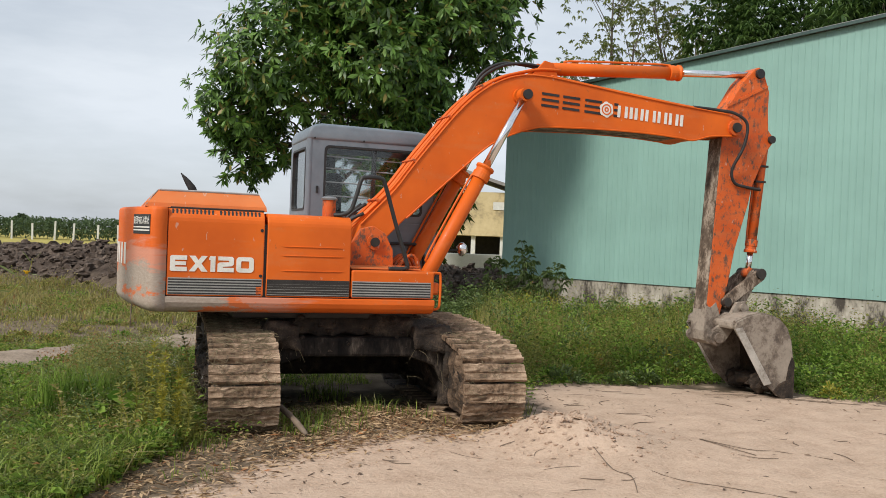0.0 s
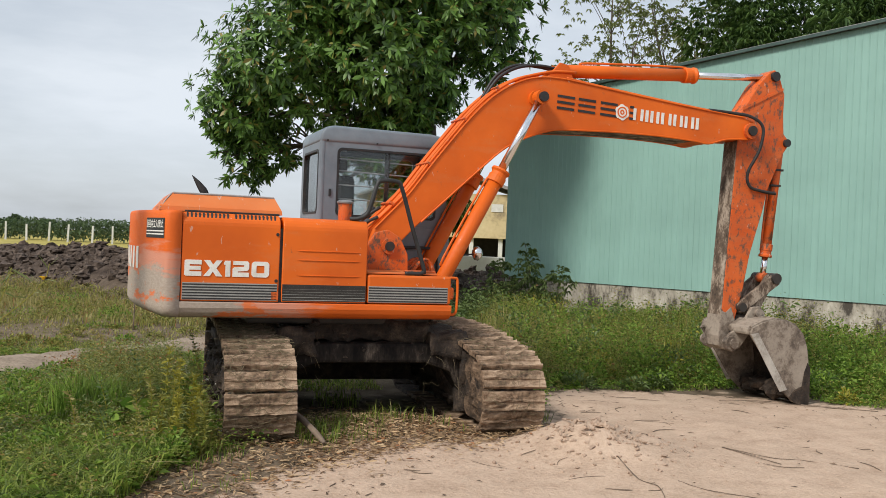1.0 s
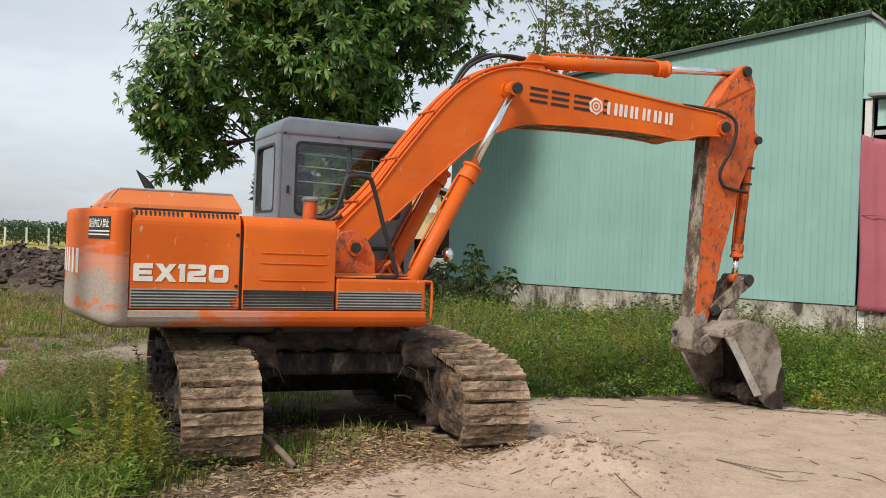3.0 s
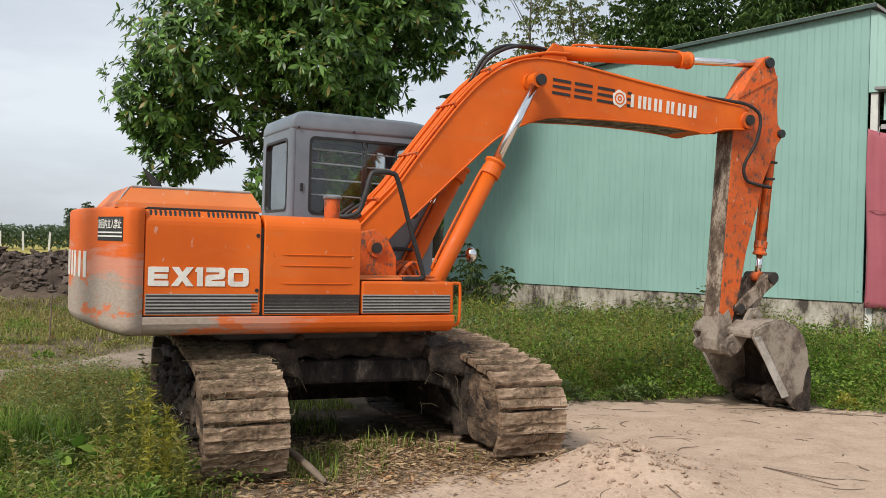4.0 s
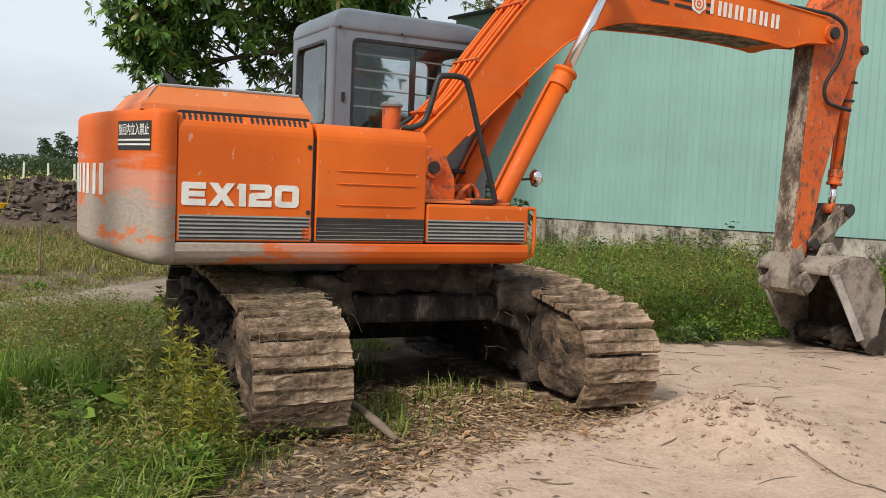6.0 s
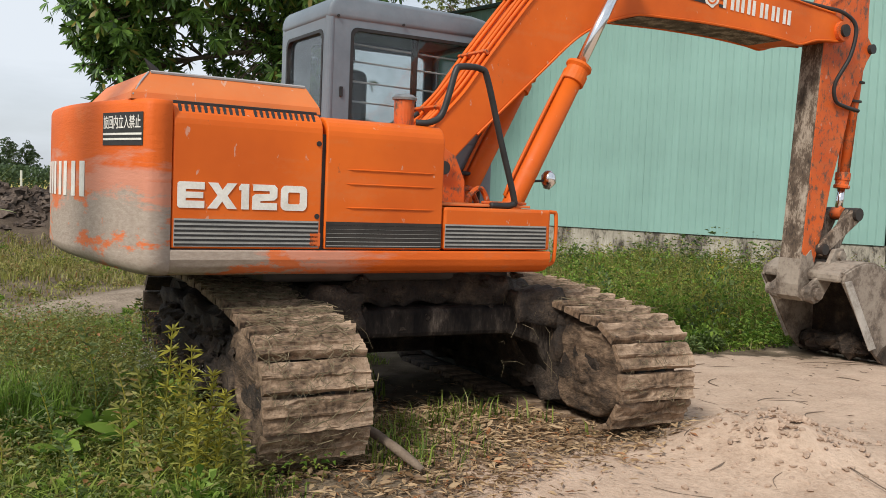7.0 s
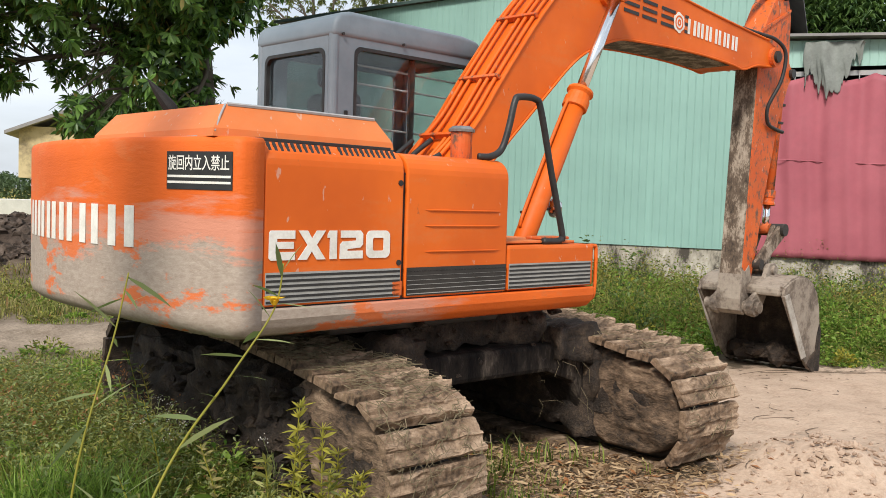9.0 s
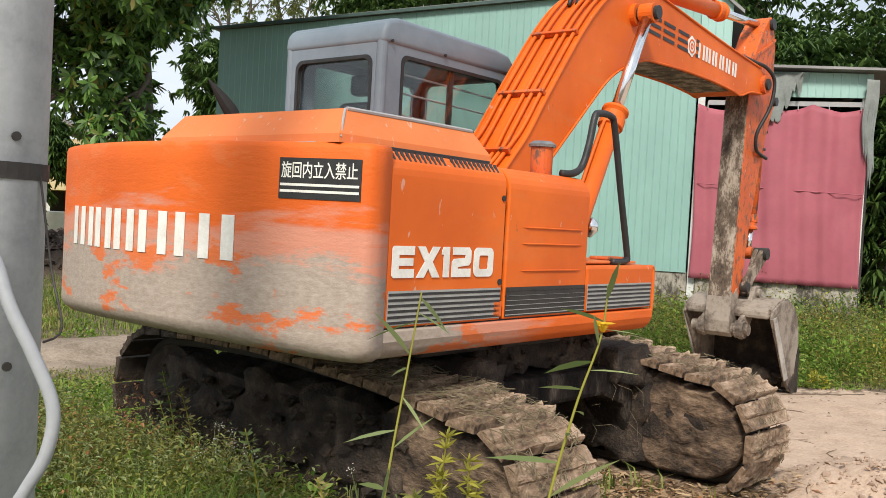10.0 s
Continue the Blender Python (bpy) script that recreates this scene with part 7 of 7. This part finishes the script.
k_ = (sd_ < -0.05) & (sd_ > -1.0) & (waves(sx_, sy_, 3.5, 78) > 0.05) & way_clear(sx_, sy_, 1.0)
u_, w_ = machine_xy(sx_, sy_)
k_ &= ~((np.abs(np.abs(u_) - 1.03) < 0.30) & (np.abs(w_) < 1.72))
sx_, sy_ = sx_[k_], sy_[k_]
n = len(sx_)
v, f = blade_arrays(np.stack([sx_, sy_, height(sx_, sy_) - 0.01], 1), rg.uniform(0.04, 0.16, n), rg.uniform(0.2, 1.1, n), rg.uniform(0.004, 0.009, n), rg)
arrays("sparse_grass", v, f, GRASS_GREEN, None, "sparse short grass on bare soil", "stuff", "grass")
rr = random.Random(6)
pts = []
for i in range(900):
    cx, cy = rr.uniform(-2.6, 0.2), rr.uniform(4.8, 8.2)
    sd = float(inside(np.array(cx), np.array(cy), SAND_EDGE))
    if -0.9 < sd < 0.05:
        pts.append((cx, cy, float(height(cx, cy)) + 0.002))
tagged(part("soil_crumbs", lumpy(pts, 0.018, 18, None, 0.8), MUD_SHOE), "crumbs of dry soil along the sand edge", "soil", "", "stuff")
rg = np.random.RandomState(77)
n = 6800
lx, ly = rg.normal(-0.5, 0.75, n), rg.normal(7.65, 0.65, n)
keep = (ly > 6.2) & (lx > -1.9) & (lx < 0.9) & (inside(lx, ly, SAND_EDGE) < 0.25 + 0.5 * rg.uniform(0, 1, n) ** 3)
lx, ly = lx[keep], ly[keep]
n = len(lx)
a = rg.uniform(0, 6.28, n)
ln = rg.uniform(0.02, 0.095, n)
v, f = leaf_arrays(np.stack([lx, ly, height(lx, ly) + rg.uniform(0.0, 0.035, n)], 1), np.stack([np.cos(a), np.sin(a), rg.uniform(-0.05, 0.35, n)], 1), ln, ln * rg.uniform(0.08, 0.34, n), rg, 0.05, 0.15)
arrays("dry_leaf_litter", v, f, LITTER, None, "dry brown leaves and straw between the tracks", "stuff", "leaf litter")
x, y = rg.uniform(-1.4, 0.6, 2600), rg.uniform(6.9, 9.6, 2600)
u, w = machine_xy(x, y)
k_ = (np.abs(u) < 0.72) & (waves(x, y, 3.0, 91) > 0.12) & (inside(x, y, SAND_EDGE) < 0.15)
x, y = x[k_], y[k_]
v, f = blade_arrays(np.stack([x, y, height(x, y) - 0.01], 1), rg.uniform(0.06, 0.22, len(x)), rg.uniform(0.2, 1.0, len(x)), rg.uniform(0.006, 0.012, len(x)), rg)
arrays("sparse_grass", v, f, GRASS_GREEN, None, "sparse green grass growing between the tracks", "stuff", "grass")


def ground_line(pts, lift):
    return [(px, py, float(height(px, py)) + lift) for px, py in pts]


log = part("broken_branch", tube(smooth_line([(-1.30, 7.50, 0.20), (-1.15, 7.28, 0.15), (-1.0, 7.04, 0.075)], 4), [0.022, 0.026, 0.024, 0.027, 0.022, 0.025, 0.024, 0.021, 0.014], 9), STICK, None, "", True)
tagged(log, "short grey broken branch lying before the track", "branch")
rr = random.Random(5)
for i in range(96):
    while True:
        cx, cy = rr.uniform(-1.6, 4.6), rr.uniform(5.0, 10.4)
        sd = float(inside(np.array(cx), np.array(cy), SAND_EDGE))
        if 0.05 < sd < 2.6 and (sd < 0.9 or rr.random() < 0.45):
            break
    a, L = rr.uniform(0, math.pi), rr.choice((0.05, 0.08, 0.12, 0.18, 0.30))
    b = rr.uniform(-0.25, 0.25)
    p = [(cx - L / 2 * math.cos(a), cy - L / 2 * math.sin(a)), (cx + b * L * math.sin(a), cy - b * L * math.cos(a)), (cx + L / 2 * math.cos(a), cy + L / 2 * math.sin(a))]
    r = rr.uniform(0.0018, 0.0042)
    ob = part("twig", tube(smooth_line(ground_line(p, r + 0.002), 3), [r * 0.6, r, r, r, r, r * 0.7, r * 0.4], 5), STICK)
    tagged(ob, "thin dry twig lying on pale sand", "twig", "twigs on the sand")
for pts in ([(1.55, 6.5), (1.68, 6.25), (2.0, 6.1), (2.3, 5.85)], [(2.2, 7.6), (2.5, 7.3), (2.75, 7.3), (3.1, 7.1)], [(1.2, 6.9), (1.27, 6.5), (1.36, 6.3), (1.32, 5.9)], [(3.3, 10.3), (3.9, 10.1), (4.6, 9.9)], [(2.2, 7.6), (2.5, 7.1)], [(3.0, 10.25), (3.6, 10.35), (4.3, 9.95)]):
    ob = part("twig", tube(smooth_line(ground_line(pts, 0.005), 4), 0.0036, 6), STICK, None, "", True)
    tagged(ob, "long dry twig lying on pale sand", "twig", "twigs on the sand")
rg = np.random.RandomState(93)
n = 1500
cx_, cy_ = rg.uniform(-1.6, 5.2, n), rg.uniform(5.0, 10.9, n)
sd_ = inside(cx_, cy_, SAND_EDGE)
k_ = (sd_ > 0.0) & (rg.uniform(0, 1, n) < np.clip(1.0 - sd_ * 0.45, 0.18, 1)) & (waves(cx_, cy_, 2.4, 94) > -0.25)
cx_, cy_ = cx_[k_], cy_[k_]
n = len(cx_)
a = rg.uniform(0, 6.28, n)
ln = rg.uniform(0.015, 0.065, n)
v, f = leaf_arrays(np.stack([cx_, cy_, height(cx_, cy_) + 0.004], 1), np.stack([np.cos(a), np.sin(a), rg.uniform(0.0, 0.25, n)], 1), ln, ln * rg.uniform(0.12, 0.4, n), rg, 0.05, 0.2)
arrays("bark_crumbs", v, f, BARK_BITS, None, "dark crumbs of bark and leaf strewn on the sand", "stuff", "litter")
SAND_CLOD = plain("sand_clod", [(0.3, (0.28, 0.195, 0.14)), (0.7, (0.46, 0.34, 0.255))], 12, 0.95, 0, 0.5)
pts = []
for i in range(420):
    a, d = rr.uniform(0, 6.28), rr.gauss(0, 0.42)
    cx, cy = 1.15 + d * math.cos(a) * 1.2, 7.30 + d * math.sin(a) * 0.9
    pts.append((cx, cy, float(height(cx, cy)) + 0.003))
tagged(part("sand_clods", lumpy(pts, 0.015, 8, None, 0.9), SAND_CLOD), "small clods of damp sand on the heap", "clods", "", "stuff")
rg = np.random.RandomState(88)
cx_, cy_ = rg.uniform(-17, 3.5, 3600), rg.uniform(20.8, 28.5, 3600)
k_ = mud_mask(cx_, cy_) > 0.35
cx_, cy_ = cx_[k_], cy_[k_]
pts = list(zip(cx_.tolist(), cy_.tolist(), (height(cx_, cy_) + 0.01).tolist()))
tagged(part("mud_clods", lumpy(pts, 0.115, 9, None, 1.3, 2), BANK_MUD), "large dark clods of dug mud along the bank", "mud bank", "", "stuff")
# dry stems and roots hanging on the machine's tracks
st = None
for i in range(620):
    sx = rr.choice((-1, -1, -1, 1))
    y, z, a = track_point(rr.uniform(straight * 0.55, straight + arc * 0.95))
    x = sx * TX + rr.uniform(-0.26, 0.26)
    nrm = Vector((0, -math.sin(radians(a - 180)), math.cos(radians(a - 180))))
    c = Vector((x, y, z)) + nrm * 0.044
    t1 = Vector((rr.uniform(-1, 1), rr.uniform(-0.5, 0.5), rr.uniform(-0.7, 0.3))).normalized() * rr.uniform(0.02, 0.10)
    t1 -= nrm * t1.dot(nrm)
    t2 = nrm.cross(t1) * rr.uniform(-0.6, 0.6)
    st = tube([c - t1, c - t1 * 0.4 + nrm * 0.006 + t2, c + t1 * 0.3 + nrm * 0.008 - t2 * 0.9, c + t1 + t2], rr.choice((0.0010, 0.0016, 0.0026)), 4, st, False)
for i in range(46):
    x = rr.choice((-1, 1)) * rr.uniform(0.45, 0.85)
    c = Vector((x, rr.uniform(-1.0, -0.8), rr.uniform(0.35, 0.82)))
    d = Vector((rr.uniform(-0.12, 0.12), rr.uniform(-0.10, 0.0), rr.uniform(-0.22, 0.02)))
    st = tube([c, c + d * 0.5 + Vector((0, -0.03, 0.02)), c + d], 0.0011, 4, st, False)
fringe = tagged(part("root_fringe", st, STRAW, exc, "dry stems and roots stuck to the tracks"), "", "", "", "stuff")
fringe.matrix_basis = UNDER

stake = part("marker_stake", tube([(-5.1, 15.0, -0.1), (-5.08, 15.0, 0.75)], 0.012, 6), STICK)
tagged(stake, "thin pale stake standing in the field grass", "stake")

# ---- utility pole at the camera's side ----
pole = thing("utility_pole", pose(-3.68, 6.66, 0), "round grey concrete utility pole with a conduit", "pole")
part("shaft", tube([(0, 0, -0.3), (0, 0, 3.0), (0, 0, 8.0)], [0.135, 0.125, 0.10], 32), CONCRETE, pole, "", True)
part("steel_band", tube([(0, 0, 1.56), (0, 0, 1.60)], 0.134, 32), DARK_STEEL_AND_SHADE, pole, "dark steel strap")
part("conduit", tube(smooth_line([(-0.10, -0.20, 1.50), (-0.01, -0.24, 1.40), (0.03, -0.28, 1.28), (0.08, -0.31, 1.17), (0.12, -0.33, 1.06), (0.11, -0.33, 0.96), (0.07, -0.31, 0.87), (0.0, -0.25, 0.70), (-0.04, -0.20, 0.3), (-0.05, -0.17, 0.0)], 5), 0.015, 10), PVC, pole, "bent grey plastic conduit", True)
part("tie_wire", tube(smooth_line([(0.10, -0.08, 1.60), (0.135, -0.10, 1.35), (0.15, -0.2, 1.22), (0.10, -0.29, 1.20)], 4), 0.003, 5), DARK_STEEL_AND_SHADE, pole)
for z in (1.12, 1.66):
    part("bolt_hole", tube([(0.045, -0.128, z), (0.043, -0.122, z)], 0.011, 10), DARK_STEEL_AND_SHADE, pole)
